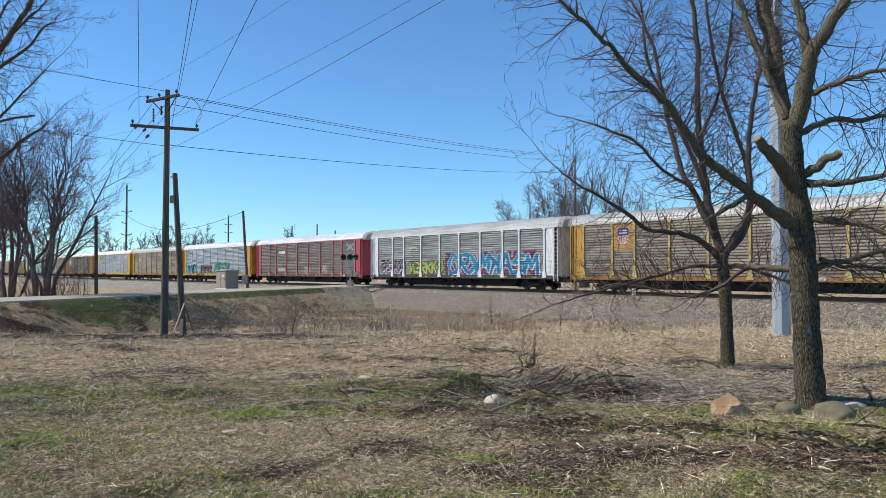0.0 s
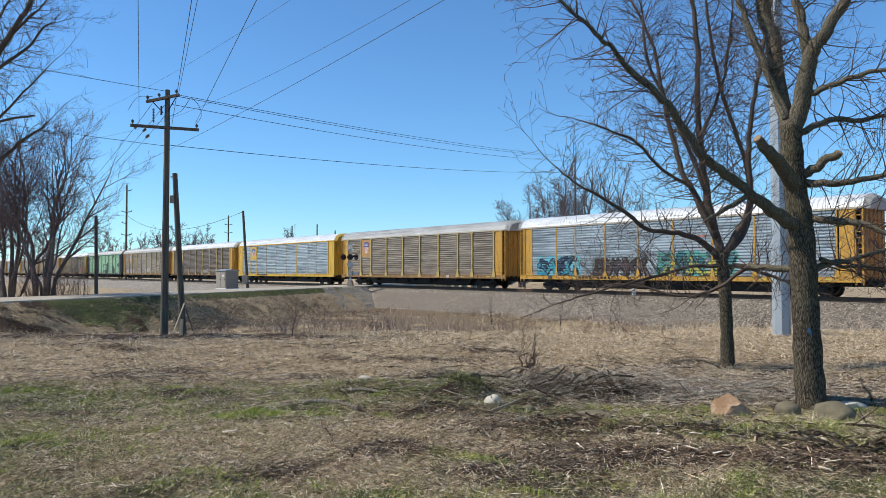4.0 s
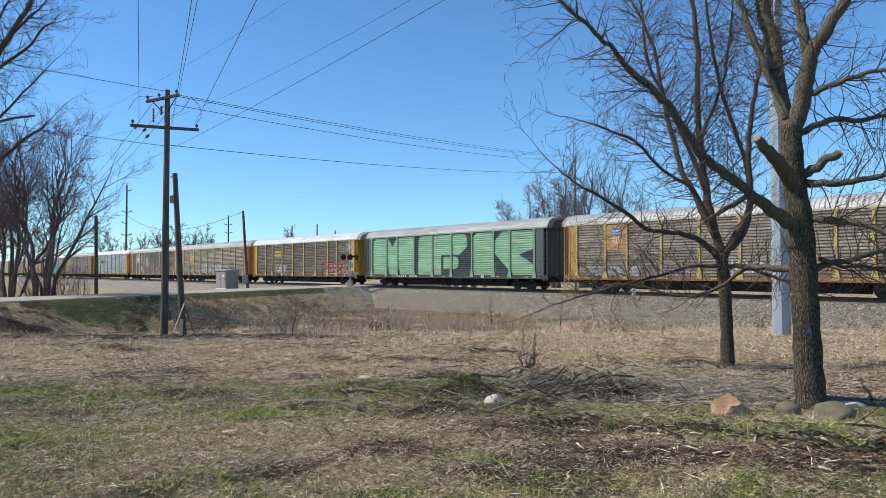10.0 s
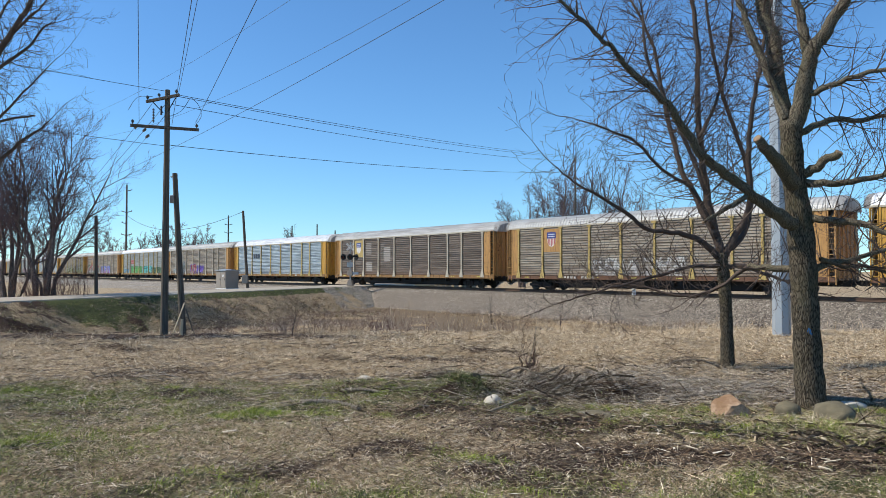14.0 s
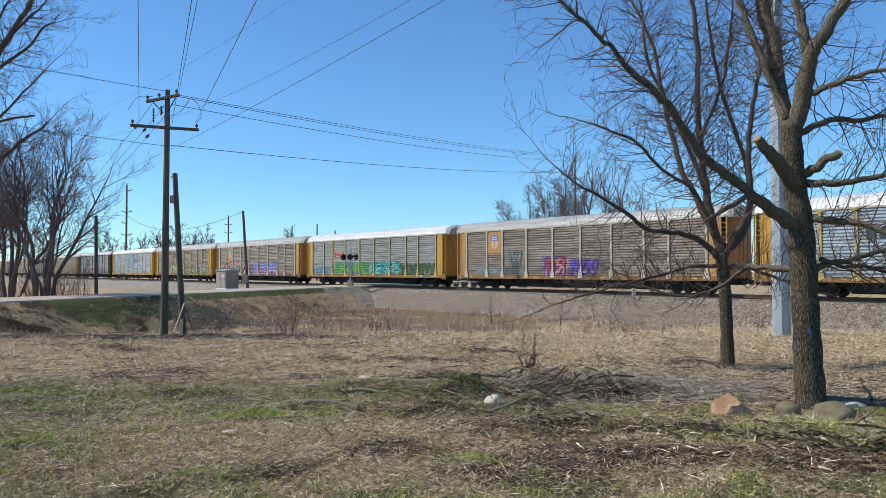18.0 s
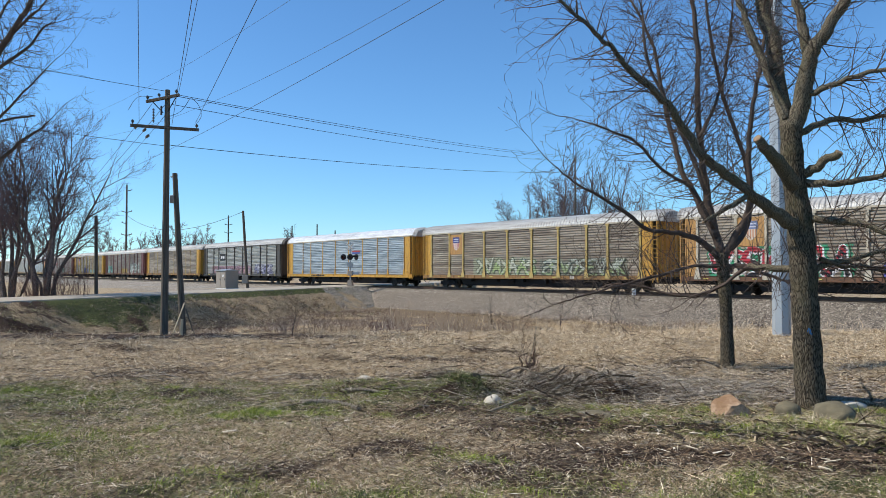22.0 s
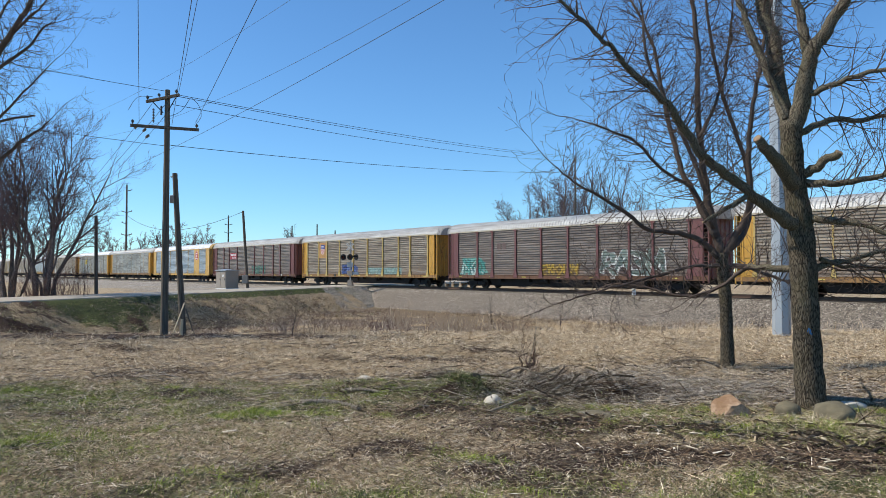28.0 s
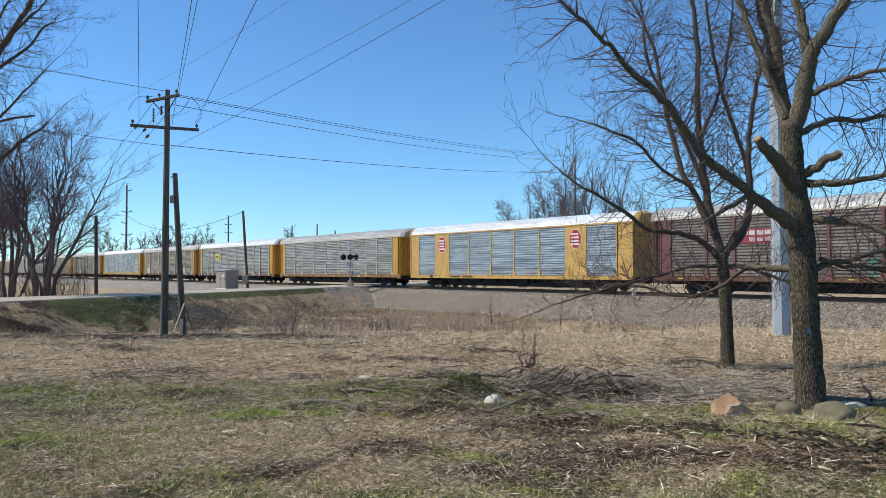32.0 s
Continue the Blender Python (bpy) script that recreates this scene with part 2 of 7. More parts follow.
def part(name, bm, material, parent, label="", smooth=False):
    """Link a bmesh (or ready mesh) as one mesh object under a thing or a part."""
    me = bm if isinstance(bm, bpy.types.Mesh) else mesh_of(bm, name, material, smooth)
    ob = new(name, me)
    if isinstance(bm, bpy.types.Mesh) and material is not None:
        ob.material_slots[0].link = "OBJECT"
        ob.material_slots[0].material = material
    ob.parent = parent
    return tagged(ob, label) if label else ob


def pydata(name, verts, faces, mat):
    me = bpy.data.meshes.new(name)
    me.from_pydata(verts, [], faces)
    me.materials.append(mat)
    me.update()
    return me


def lerp(a, b, t):
    return a + (b - a) * t


def smooth01(lo, hi, v):
    t = np.clip((v - lo) / (hi - lo), 0, 1)
    return t * t * (3 - 2 * t)


# ---- ground ----
def ridge_noise(x, y, f, seed=0.0):
    """Cheap smooth value noise from summed sines, in about -1..1; works on arrays."""
    return (np.sin(x * f + 1.7 * seed + 1.3 * np.sin(y * f * 0.7 + seed)) + np.sin(y * f * 1.13 + 2.1 * seed + 1.1 * np.sin(x * f * 0.83 - seed))
            + 0.6 * np.sin((x + y) * f * 1.9 + seed * 3.3) + 0.6 * np.sin((x - y) * f * 2.3 - seed * 0.7)) / 2.6


def track_p(x, y):
    """Distance from the track's centre line, positive on the lawn's side."""
    return (x - TRACK_C) * TN.x + y * TN.y


def road_r(x, y):
    """Distance from the road's edge, positive on the lawn's side."""
    return (x - ROAD_P.x) * ROAD_N.x + (y - ROAD_P.y) * ROAD_N.y


MOUNDS = ((2.85, 11.3, 0.38, 0.17), (2.4, 10.6, 0.3, 0.1), (1.25, 10.05, 0.25, 0.14), (0.05, 9.5, 0.3, 0.09), (1.3, 8.5, 0.4, 0.08), (-1.3, 10.9, 0.6, 0.1), (-0.3, 10.35, 0.55, 0.09), (0.2, 12.6, 0.8, 0.14), (-3.8, 11.0, 0.7, 0.08),
          (2.75, 8.2, 0.35, 0.07), (3.7, 7.9, 0.5, 0.08), (-5.5, 14.5, 0.9, 0.12), (-2.2, 15.5, 1.0, 0.14), (-8.5, 19.0, 1.2, 0.16), (-4.5, 20.0, 1.3, 0.16), (0.5, 18.5, 1.2, 0.14))


def ground_z(x, y, rough=True):
    x, y = np.asarray(x, float), np.asarray(y, float)
    p, r = track_p(x, y), road_r(x, y)
    lawn = np.interp(y, (-60, 0, 10, 18, 28, 36, 44, 60), (-0.1, -0.1, -0.3, -0.56, -0.95, -1.45, -1.75, -1.75))
    lawn = lawn - 0.95 * smooth01(33, 43, y) * (1 - smooth01(5, 17, x))
    if rough:
        lawn = lawn + 0.035 * ridge_noise(x, y, 1.1, 2.0) + 0.025 * ridge_noise(x, y, 3.1, 5.0) + 0.022 * ridge_noise(x, y, 7.3, 8.0)
        lawn = lawn + 0.12 * np.exp(-((x - 0.6) / 2.2) ** 2 - ((y - 11.4) / 0.9) ** 2) + 0.2 * np.exp(-((x - 2.35) / 0.45) ** 2 - ((y - 10.9) / 0.4) ** 2)
        lawn = lawn + 0.2 * np.exp(-((x - 0.3) / 0.4) ** 2 - ((y - 10.55) / 0.3) ** 2) + 0.1 * np.exp(-((x + 0.9) / 0.7) ** 2 - ((y - 11.2) / 0.4) ** 2) + 0.08 * np.exp(-((x + 1.6) / 0.5) ** 2 - ((y - 9.7) / 0.3) ** 2)
        lawn = lawn + (0.06 * np.maximum(ridge_noise(x, y, 0.9, 6.0), 0) + 0.035 * ridge_noise(x, y, 3.7, 12.0) + 0.03 * ridge_noise(x, y, 8.1, 14.0)) * smooth01(10.5, 13, y) * (1 - smooth01(27, 31, y))
        lawn = lawn + 0.85 * smooth01(0.1, 0.6, ridge_noise(x, y, 0.42, 2.7)) * smooth01(38, 42, y) * (1 - smooth01(54, 58, y)) * (1 - smooth01(8, 12, x))
        for mx, my, mw, mh in MOUNDS:
            lawn = lawn + mh * np.exp(-(((x - mx) / mw) ** 2 + ((y - my) / (mw * 0.6)) ** 2)) * (1 + 0.35 * ridge_noise(x, y, 9.0, mx))
    bank = -0.06 - np.interp(y, (30, 40, 47, 54, 66), (0.6, 0.55, 0.34, 0.5, 0.5)) * np.maximum(r, 0)
    if rough:
        bump = smooth01(0.5, 1.4, r) * (1 - smooth01(9, 12, r))
        bank = bank + bump * np.interp(y, (40, 48), (1.0, 0.35)) * (0.14 * ridge_noise(x, y, 0.9, 1.0) + 0.26 * ridge_noise(x, y, 2.4, 4.0) + 0.11 * ridge_noise(x, y, 5.3, 9.0))
    flat = np.where(r < -ROAD_W, -0.06 - 0.1 * np.minimum(-r - ROAD_W, 3), bank)
    z = np.where(r > 0, np.maximum(lawn, bank), flat)
    toe = np.where(p > 0, -0.55 - 0.5 * np.maximum(p - 2.6, 0), -0.35 - 0.35 * np.minimum(np.maximum(-p - 2.6, 0), 1.8))
    z = np.where(p > 0, np.maximum(z, toe), np.where(r > -ROAD_W, toe, np.minimum(toe, flat)))
    on_road = (r < 0.3) & (r > -ROAD_W - 0.3)
    z = np.where(on_road & (np.abs(p) > 3.0), np.maximum(z, -0.06), z)
    z = np.where(np.abs(p) < 2.6, -0.4, z)
    far = smooth01(250, 900, np.hypot(x, y))
    return z * (1 - far) - 0.6 * far


def mulch(x, y):
    """Where bark mulch and chips lie."""
    return np.clip(np.exp(-((x - 3.3) / 1.9) ** 2 - ((y - 6.8 + 0.12 * (x - 3.3)) / 0.4) ** 2) + 0.7 * np.exp(-((x - 1.7) / 1.3) ** 2 - ((y - 8.3) / 0.5) ** 2)
                   + 0.4 * np.exp(-((x - 2.2) / 1.6) ** 2 - ((y - 10.8) / 0.8) ** 2) + 0.7 * np.exp(-((x + 0.3) / 0.8) ** 2 - ((y - 9.3) / 0.35) ** 2) + 0.02, 0, 1)


LUSH = ((-4.3, 7.4, 0.6, 0.35), (-6.4, 11.3, 0.9, 0.3), (-3.75, 11.0, 0.5, 0.25), (-2.2, 9.0, 0.9, 0.3), (-0.6, 9.0, 0.8, 0.3), (0.15, 7.0, 0.45, 0.3),
        (2.9, 9.05, 0.5, 0.3), (3.6, 8.2, 1.3, 0.3), (0.35, 10.7, 0.4, 0.3), (-1.1, 11.6, 0.6, 0.3), (4.6, 6.6, 0.8, 0.3), (-0.4, 5.6, 0.9, 0.25))
CLODS = ((-3.1, 10.6, 0.9, 0.22), (-1.65, 10.3, 0.5, 0.22), (-4.1, 13.8, 1.6, 0.5), (-4.6, 9.3, 1.2, 0.3), (-0.2, 7.4, 0.9, 0.25), (0.9, 6.6, 0.7, 0.2), (5.4, 11.2, 2.2, 1.0),
         (-2.2, 13.2, 0.8, 0.3), (-8.0, 18.5, 1.6, 0.6), (-1.0, 17.0, 1.6, 0.6), (-5.6, 16.0, 1.2, 0.4), (-10.5, 21.5, 2.0, 0.6), (-3.2, 20.5, 1.6, 0.6), (3.4, 14.2, 1.6, 0.5), (1.9, 11.2, 1.4, 0.7), (-0.6, 12.2, 1.2, 0.35), (1.3, 7.4, 1.5, 0.5), (-1.2, 6.7, 1.6, 0.4), (3.2, 6.7, 1.3, 0.4), (-3.2, 8.4, 1.0, 0.3), (0.2, 8.8, 1.4, 0.4))


def patches(x, y, spots):
    return np.clip(sum(np.exp(-((x - a) / u) ** 2 - ((y - b) / v) ** 2) for a, b, u, v in spots), 0, 1)


def bank_w(y):
    """How far the road bank's face reaches down from the road's edge."""
    return np.interp(y, (40, 48), (2.8, 9.0))


def damp_shade(x, y):
    """Strip at the road bank's foot: moist dark soil plus painted tree shade."""
    return smooth01(24.5, 26, y) * (1 - smooth01(37, 40, y)) * (1 - smooth01(-6, -3, x)) * (0.85 + 0.35 * ridge_noise(x, y, 0.8, 5.5))


def cover(x, y):
    """How green, how bare and how stony the ground is."""
    p, r = track_p(x, y), road_r(x, y)
    n1, n2 = ridge_noise(x, y, 0.55, 3.0), ridge_noise(x, y, 1.7, 7.0)
    green = np.interp(y, (0, 8.0, 10.0, 11.5, 13.5, 17, 24, 30), (0.38, 0.44, 0.62, 0.5, 0.2, 0.06, 0.04, 0.0)) + 0.22 * n1 + 0.1 * n2
    green = green - 0.3 * smooth01(1.0, 4.0, x) * (1 - smooth01(10.3, 10.8, y) * 0) * smooth01(8.5, 10.5, y)
    green = green + 0.14 * smooth01(0.0, 1.5, x) * (1 - smooth01(8.5, 9.5, y))
    green = np.where((r < bank_w(y)) & (r > 0), 0.95 - 0.16 * r + 0.2 * n1 + 0.2 * n2, green)
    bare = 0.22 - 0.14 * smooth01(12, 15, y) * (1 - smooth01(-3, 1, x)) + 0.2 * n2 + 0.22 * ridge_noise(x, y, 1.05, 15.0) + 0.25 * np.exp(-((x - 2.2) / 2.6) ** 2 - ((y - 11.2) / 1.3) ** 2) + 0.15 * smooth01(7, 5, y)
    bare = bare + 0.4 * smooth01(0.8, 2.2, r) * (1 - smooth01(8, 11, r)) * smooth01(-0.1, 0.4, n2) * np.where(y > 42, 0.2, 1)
    # Tree shade over brown soil, laid in as a bare dark band.
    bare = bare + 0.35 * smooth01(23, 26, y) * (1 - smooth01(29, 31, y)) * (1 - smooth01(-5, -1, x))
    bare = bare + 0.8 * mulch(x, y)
    wet_shade = damp_shade(x, y)
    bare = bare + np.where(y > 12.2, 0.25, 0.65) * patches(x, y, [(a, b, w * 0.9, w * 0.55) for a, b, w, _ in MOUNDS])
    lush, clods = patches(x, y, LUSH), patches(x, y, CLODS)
    bare = bare + 0.5 * wet_shade + np.where(y > 12.5, 0.4, np.where(y < 9, 0.16, 0.25)) * clods - 0.15 * lush
    green = green * (1 - 0.6 * clods) * (1 - 0.7 * wet_shade) + 0.25 * lush
    green = green * np.where(r > 0.8, 1 - 0.75 * smooth01(42, 52, y) * (r < 12), 1)
    green = green - 0.4 * mulch(x, y)
    stone = np.where((p > -9) & (p < 6.8), 1.0, np.where((p > 0) & (p < 11) & (r > 0) & (r < 7), 0.5 + 0.3 * n2, 0.0))
    stone = np.where(r < -ROAD_W, np.where(p > 0, 0.62 * smooth01(40, 14, p) + 0.12 * n1, stone), stone)
    green = np.where(p < -5, 0.25, green)
    return green, bare, stone


def axis(lo, hi, fine_lo, fine_hi, step, near):
    mid = np.concatenate([np.arange(fine_lo, near[0], step), np.arange(near[0], near[1], step / 2), np.arange(near[1], fine_hi + 1e-6, step)])
    up = fine_hi + np.geomspace(step, hi - fine_hi, 40)
    dn = fine_lo - np.geomspace(step, fine_lo - lo, 40)
    return np.concatenate([dn[::-1], mid, up])


def build_ground():
    xs, ys = axis(-2600, 2600, -46, 34, 0.4, (-15, 14)), axis(-2600, 2600, 2, 90, 0.4, (5, 30))
    X, Y = np.meshgrid(xs, ys)
    Z = ground_z(X, Y)
    nx, ny = len(xs), len(ys)
    verts = np.stack([X.ravel(), Y.ravel(), Z.ravel()], 1)
    i = (np.arange(ny - 1)[:, None] * nx + np.arange(nx - 1)[None, :]).ravel()
    faces = np.stack([i, i + 1, i + nx + 1, i + nx], 1)
    me = pydata("ground", verts.tolist(), faces.tolist(), M["ground"])
    me.shade_smooth()
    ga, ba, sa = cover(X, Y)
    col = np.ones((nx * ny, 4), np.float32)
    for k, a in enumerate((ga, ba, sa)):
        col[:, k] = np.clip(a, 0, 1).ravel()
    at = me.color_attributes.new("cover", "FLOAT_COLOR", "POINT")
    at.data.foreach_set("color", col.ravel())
    ob = new("ground", me)
    return tagged(ob, "patchy spring lawn and dry straw meadow with a ditch", "ground", kind="structure")


build_ground()

bm = bmesh.new()
vs = [bm.verts.new(v) for v in ((-30, 34, -1.93), (30, 34, -1.93), (30, 75, -1.93), (-30, 75, -1.93))]
bm.faces.new(vs)
tagged(new("water", mesh_of(bm, "water", M["water"])), "brown muddy water standing in the ditch", "water", kind="structure")


def along(s, off=0.0, z=0.0):
    """A point s metres along the track from its foot, off metres towards the lawn."""
    return Vector((TRACK_C, 0, 0)) + TD * s + TN * off + Vector((0, 0, z))


def strip(name, outline, s0, s1, mat, n=1):
    """Extrude an outline of (offset to the lawn, z) along the track."""
    bm = bmesh.new()
    rings = [[bm.verts.new(along(lerp(s0, s1, k / n), o, z)) for o, z in outline] for k in range(n + 1)]
    m = len(outline)
    for a, b in zip(rings, rings[1:]):
        for i in range(m):
            bm.faces.new((a[i], a[(i + 1) % m], b[(i + 1) % m], b[i]))
    bm.faces.new(rings[0])
    bm.faces.new(rings[-1][::-1])
    return mesh_of(bm, name, mat)


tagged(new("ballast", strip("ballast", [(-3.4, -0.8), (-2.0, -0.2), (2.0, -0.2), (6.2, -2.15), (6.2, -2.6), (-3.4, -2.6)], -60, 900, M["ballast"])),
       "grey crushed-stone ballast bank under the rails", "ballast", kind="structure")
for side in (-0.7525, 0.7525):
    rail = new("rail", strip("rail", [(side - 0.07, -0.18), (side - 0.07, -0.16), (side - 0.012, -0.14), (side - 0.012, -0.045), (side - 0.036, -0.03), (side - 0.036, 0.0),
                                      (side + 0.036, 0.0), (side + 0.036, -0.03), (side + 0.012, -0.045), (side + 0.012, -0.14), (side + 0.07, -0.16), (side + 0.07, -0.18)],
                             -60, 900, M["rail"]))
    tagged(rail, "rust-brown steel rail on wooden ties", "rail", "rails of the track")
verts, faces = [], []
for k in range(760):
    s = -20 + k * 0.52
    b0 = len(verts)
    for z in (-0.33, -0.17):
        for o in (-1.3, 1.3):
            for q in (-0.11, 0.11):
                verts.append(tuple(along(s + q, o, z)))
    faces += [tuple(b0 + i for i in f) for f in ((0, 2, 3, 1), (4, 5, 7, 6), (0, 1, 5, 4), (2, 6, 7, 3), (0, 4, 6, 2), (1, 3, 7, 5))]
tagged(new("ties", pydata("ties", verts, faces, M["tie"])), "dark creosoted wooden ties sunk in ballast", "railway ties", kind="stuff")

# road and crossing
bm = bmesh.new()
cells = [(-60 + 4 * k) for k in range(60)]
rows = []
for q in cells:
    ring = []
    for o, dz in ((-0.15, -0.25), (0.0, 0.0), (ROAD_W / 2, 0.05), (ROAD_W, 0.0), (ROAD_W + 0.15, -0.25)):
        pt = ROAD_P + ROAD_D * q - ROAD_N * o
        ring.append(bm.verts.new((pt.x, pt.y, -0.01 + dz)))
    rows.append(ring)
for a, b in zip(rows, rows[1:]):
    for i in range(4):
        bm.faces.new((a[i], a[i + 1], b[i + 1], b[i]))
tagged(new("road", mesh_of(bm, "road", M["road"])), "narrow pale worn road climbing to the crossing", "road", kind="structure")


# ---- the train ----
HL = 13.25            # half body length
POSTS = (-12.0, -9.3, -7.35, -4.5, -1.6, 1.25, 4.15, 7.0, 9.0, 11.85)
ZB, ZT = 1.18, 5.0    # side sheets from sill to eave
YS = 1.47             # half width at the sheets
ROWS = 20
STEP = (ZT - ZB) / ROWS


def corr(z):
    """Depth of the corrugated sheet at height z: flat crests, narrow grooves."""
    q = ((z - ZB) / STEP) % 1.0
    return float(np.interp(q, (0, 0.1, 0.62, 0.72, 1.0), (-0.03, 0.045, 0.045, -0.03, -0.03)))


CORR_Z = [ZB + STEP * (k + q) for k in range(ROWS) for q in (0.0, 0.1, 0.62, 0.72)] + [ZT]
MESHES = {}


def cached(key, make):
    if key not in MESHES:
        MESHES[key] = make()
    return MESHES[key]


def panel_mesh(w):
    def make():
        bm = bmesh.new()
        for y0, sgn in ((-YS, -1), (-YS + 0.06, 1)):
            cols = [[bm.verts.new((x, y0 + (-corr(z) if sgn < 0 else 0), z)) for z in CORR_Z] for x in (-w / 2, w / 2)]
            for i in range(len(CORR_Z) - 1):
                bm.faces.new((cols[0][i], cols[1][i], cols[1][i + 1], cols[0][i + 1]))
        me = bpy.data.meshes.new("panel")
        bm.to_mesh(me)
        bm.free()
        me.materials.append(None)
        return me
    return cached(("panel", round(w, 3)), make)


def post_mesh(thin):
    def make():
        bm = bmesh.new()
        hw = 0.05 if thin else 0.082
        prism(bm, [(-hw, ZB), (hw, ZB), (hw, ZT), (-hw, ZT)], "y", -YS - (0.07 if thin else 0.12), -YS - 0.01)
        if thin:
            prism(bm, [(-0.2, ZB - 0.1), (0.2, ZB - 0.1), (0.16, ZB + 0.05), (hw + 0.02, ZB + 0.55), (-hw - 0.02, ZB + 0.55), (-0.16, ZB + 0.05)], "y", -YS - 0.1, -YS - 0.072)
        else:
            prism(bm, [(-0.26, ZB - 0.2), (0.26, ZB - 0.2), (0.2, ZB + 0.06), (hw + 0.02, ZB + 0.48), (-hw - 0.02, ZB + 0.48), (-0.2, ZB + 0.06)], "y", -YS - 0.15, -YS - 0.122)
            prism(bm, [(-hw - 0.1, ZT - 0.14), (hw + 0.1, ZT - 0.14), (hw + 0.1, ZT), (-hw - 0.1, ZT)], "y", -YS - 0.14, -YS - 0.122)
        return mesh_of(bm, "post")
    return cached(("post", thin), make)


def roof_mesh():
    def make():
        prof = [(-1.5, ZT - 0.02), (-1.49, ZT + 0.1), (-1.38, ZT + 0.36), (-1.2, ZT + 0.58), (-0.9, ZT + 0.76), (-0.45, ZT + 0.86), (0.0, ZT + 0.89)]
        prof = prof + [(-y, z) for y, z in prof[-2::-1]]
        verts, faces = [], []
        n = 360
        m = len(prof)
        for k in range(n + 1):
            x = -HL + 2 * HL * k / n
            up = (0.0, 0.035, 0.035, 0.0)[k % 4]
            for y, z in prof:
                verts.append((x, y * (1 + up / 1.5), z + up * (1 if z > ZT + 0.2 else 0)))
            if k:
                for i in range(m - 1):
                    a = (k - 1) * m + i
                    faces.append((a, a + 1, a + m + 1, a + m))
        return pydata("roof", verts, faces, None)
    return cached(("roof",), make)


def roof_end_mesh(sgn):
    """Arched end hood that closes the roof over the end doors."""
    def make():
        bm = bmesh.new()
        prof = [(-1.5, ZT - 0.05), (-1.49, ZT + 0.1), (-1.38, ZT + 0.36), (-1.2, ZT + 0.58), (-0.9, ZT + 0.76), (0.0, ZT + 0.9), (0.9, ZT + 0.76), (1.2, ZT + 0.58), (1.38, ZT + 0.36), (1.49, ZT + 0.1), (1.5, ZT - 0.05)]
        outer = [(y * 1.012, z + 0.02) for y, z in prof]
        inner = [(y * 0.86, ZT - 0.05 + (z - ZT + 0.05) * 0.82) for y, z in prof]
        a0, a1 = (HL, HL + 0.32) if sgn > 0 else (-HL - 0.32, -HL)
        va = [[bm.verts.new((x, y, z)) for y, z in ring] for x, ring in ((a0, outer), (a1, inner), (a0, inner))]
        for i in range(len(prof) - 1):
            bm.faces.new((va[0][i], va[0][i + 1], va[1][i + 1], va[1][i]))
        bm.faces.new(va[1])
        bm.faces.new(va[0][::-1])
        return mesh_of(bm, "end_hood")
    return cached(("hood", sgn), make)


def end_panel_mesh(sgn, wide):
    def make():
        bm = bmesh.new()
        a, b = 11.99, (HL if wide else 12.75)
        x0, x1 = (a, b) if sgn > 0 else (-b, -a)
        box(bm, x0, x1, -YS - 0.05, -YS + 0.05, ZB, ZT)
        xe = x1 if sgn > 0 else x0
        box(bm, xe - 0.05, xe + 0.05, -YS - 0.09, -YS + 0.06, ZB - 0.05, ZT)
        xm = (x0 + x1) / 2
        box(bm, xm - 0.14, xm + 0.14, -YS - 0.062, -YS - 0.05, 3.1, 3.5)
        return mesh_of(bm, "end_panel")
    return cached(("endpanel", sgn, wide), make)


def end_door_mesh(sgn):
    def make():
        bm = bmesh.new()
        x0, x1 = (HL - 0.12, HL - 0.02) if sgn > 0 else (-HL + 0.02, -HL + 0.12)
        xi, xe = (x0, x1) if sgn > 0 else (x1, x0)
        line = [(xi, -1.42), (xe, -1.42)]
        for y in (-1.1, -0.55, 0.0, 0.55, 1.1):
            line += [(xe, y - 0.07), (xe + 0.06 * sgn, y - 0.05), (xe + 0.06 * sgn, y + 0.05), (xe, y + 0.07)]
        prism(bm, line + [(xe, 1.42), (xi, 1.42)], "z", 1.0, ZT - 0.02)
        return mesh_of(bm, "end_door")
    return cached(("enddoor", sgn), make)


def ladder_mesh(sgn):
    def make():
        bm = bmesh.new()
        x0 = 12.84 if sgn > 0 else -HL - 0.03
        for x in (x0, x0 + 0.4):
            box(bm, x, x + 0.06, -YS - 0.12, -YS - 0.02, ZB - 0.45, ZT - 0.05)
        for k in range(13):
            z = ZB - 0.3 + k * 0.31
            box(bm, x0 + 0.03, x0 + 0.43, -YS - 0.09, -YS - 0.06, z, z + 0.04)
        return mesh_of(bm, "ladder")
    return cached(("ladder", sgn), make)


def sill_mesh():
    def make():
        bm = bmesh.new()
        for y0, y1 in ((-YS - 0.1, -YS + 0.16), (YS - 0.16, YS + 0.1)):
            box(bm, -HL, HL, y0, y1, 0.93, ZB - 0.02)
            box(bm, -HL, HL, y0 - 0.03 if y0 < 0 else y1 - 0.1, y0 + 0.1 if y0 < 0 else y1 + 0.03, 0.88, 0.93)
        for k in range(27):
            x = -12.6 + k * 0.97
            box(bm, x - 0.05, x + 0.05, -YS - 0.13, -YS - 0.1, 0.94, ZB - 0.03)
        return mesh_of(bm, "side_sill")
    return cached(("sill",), make)


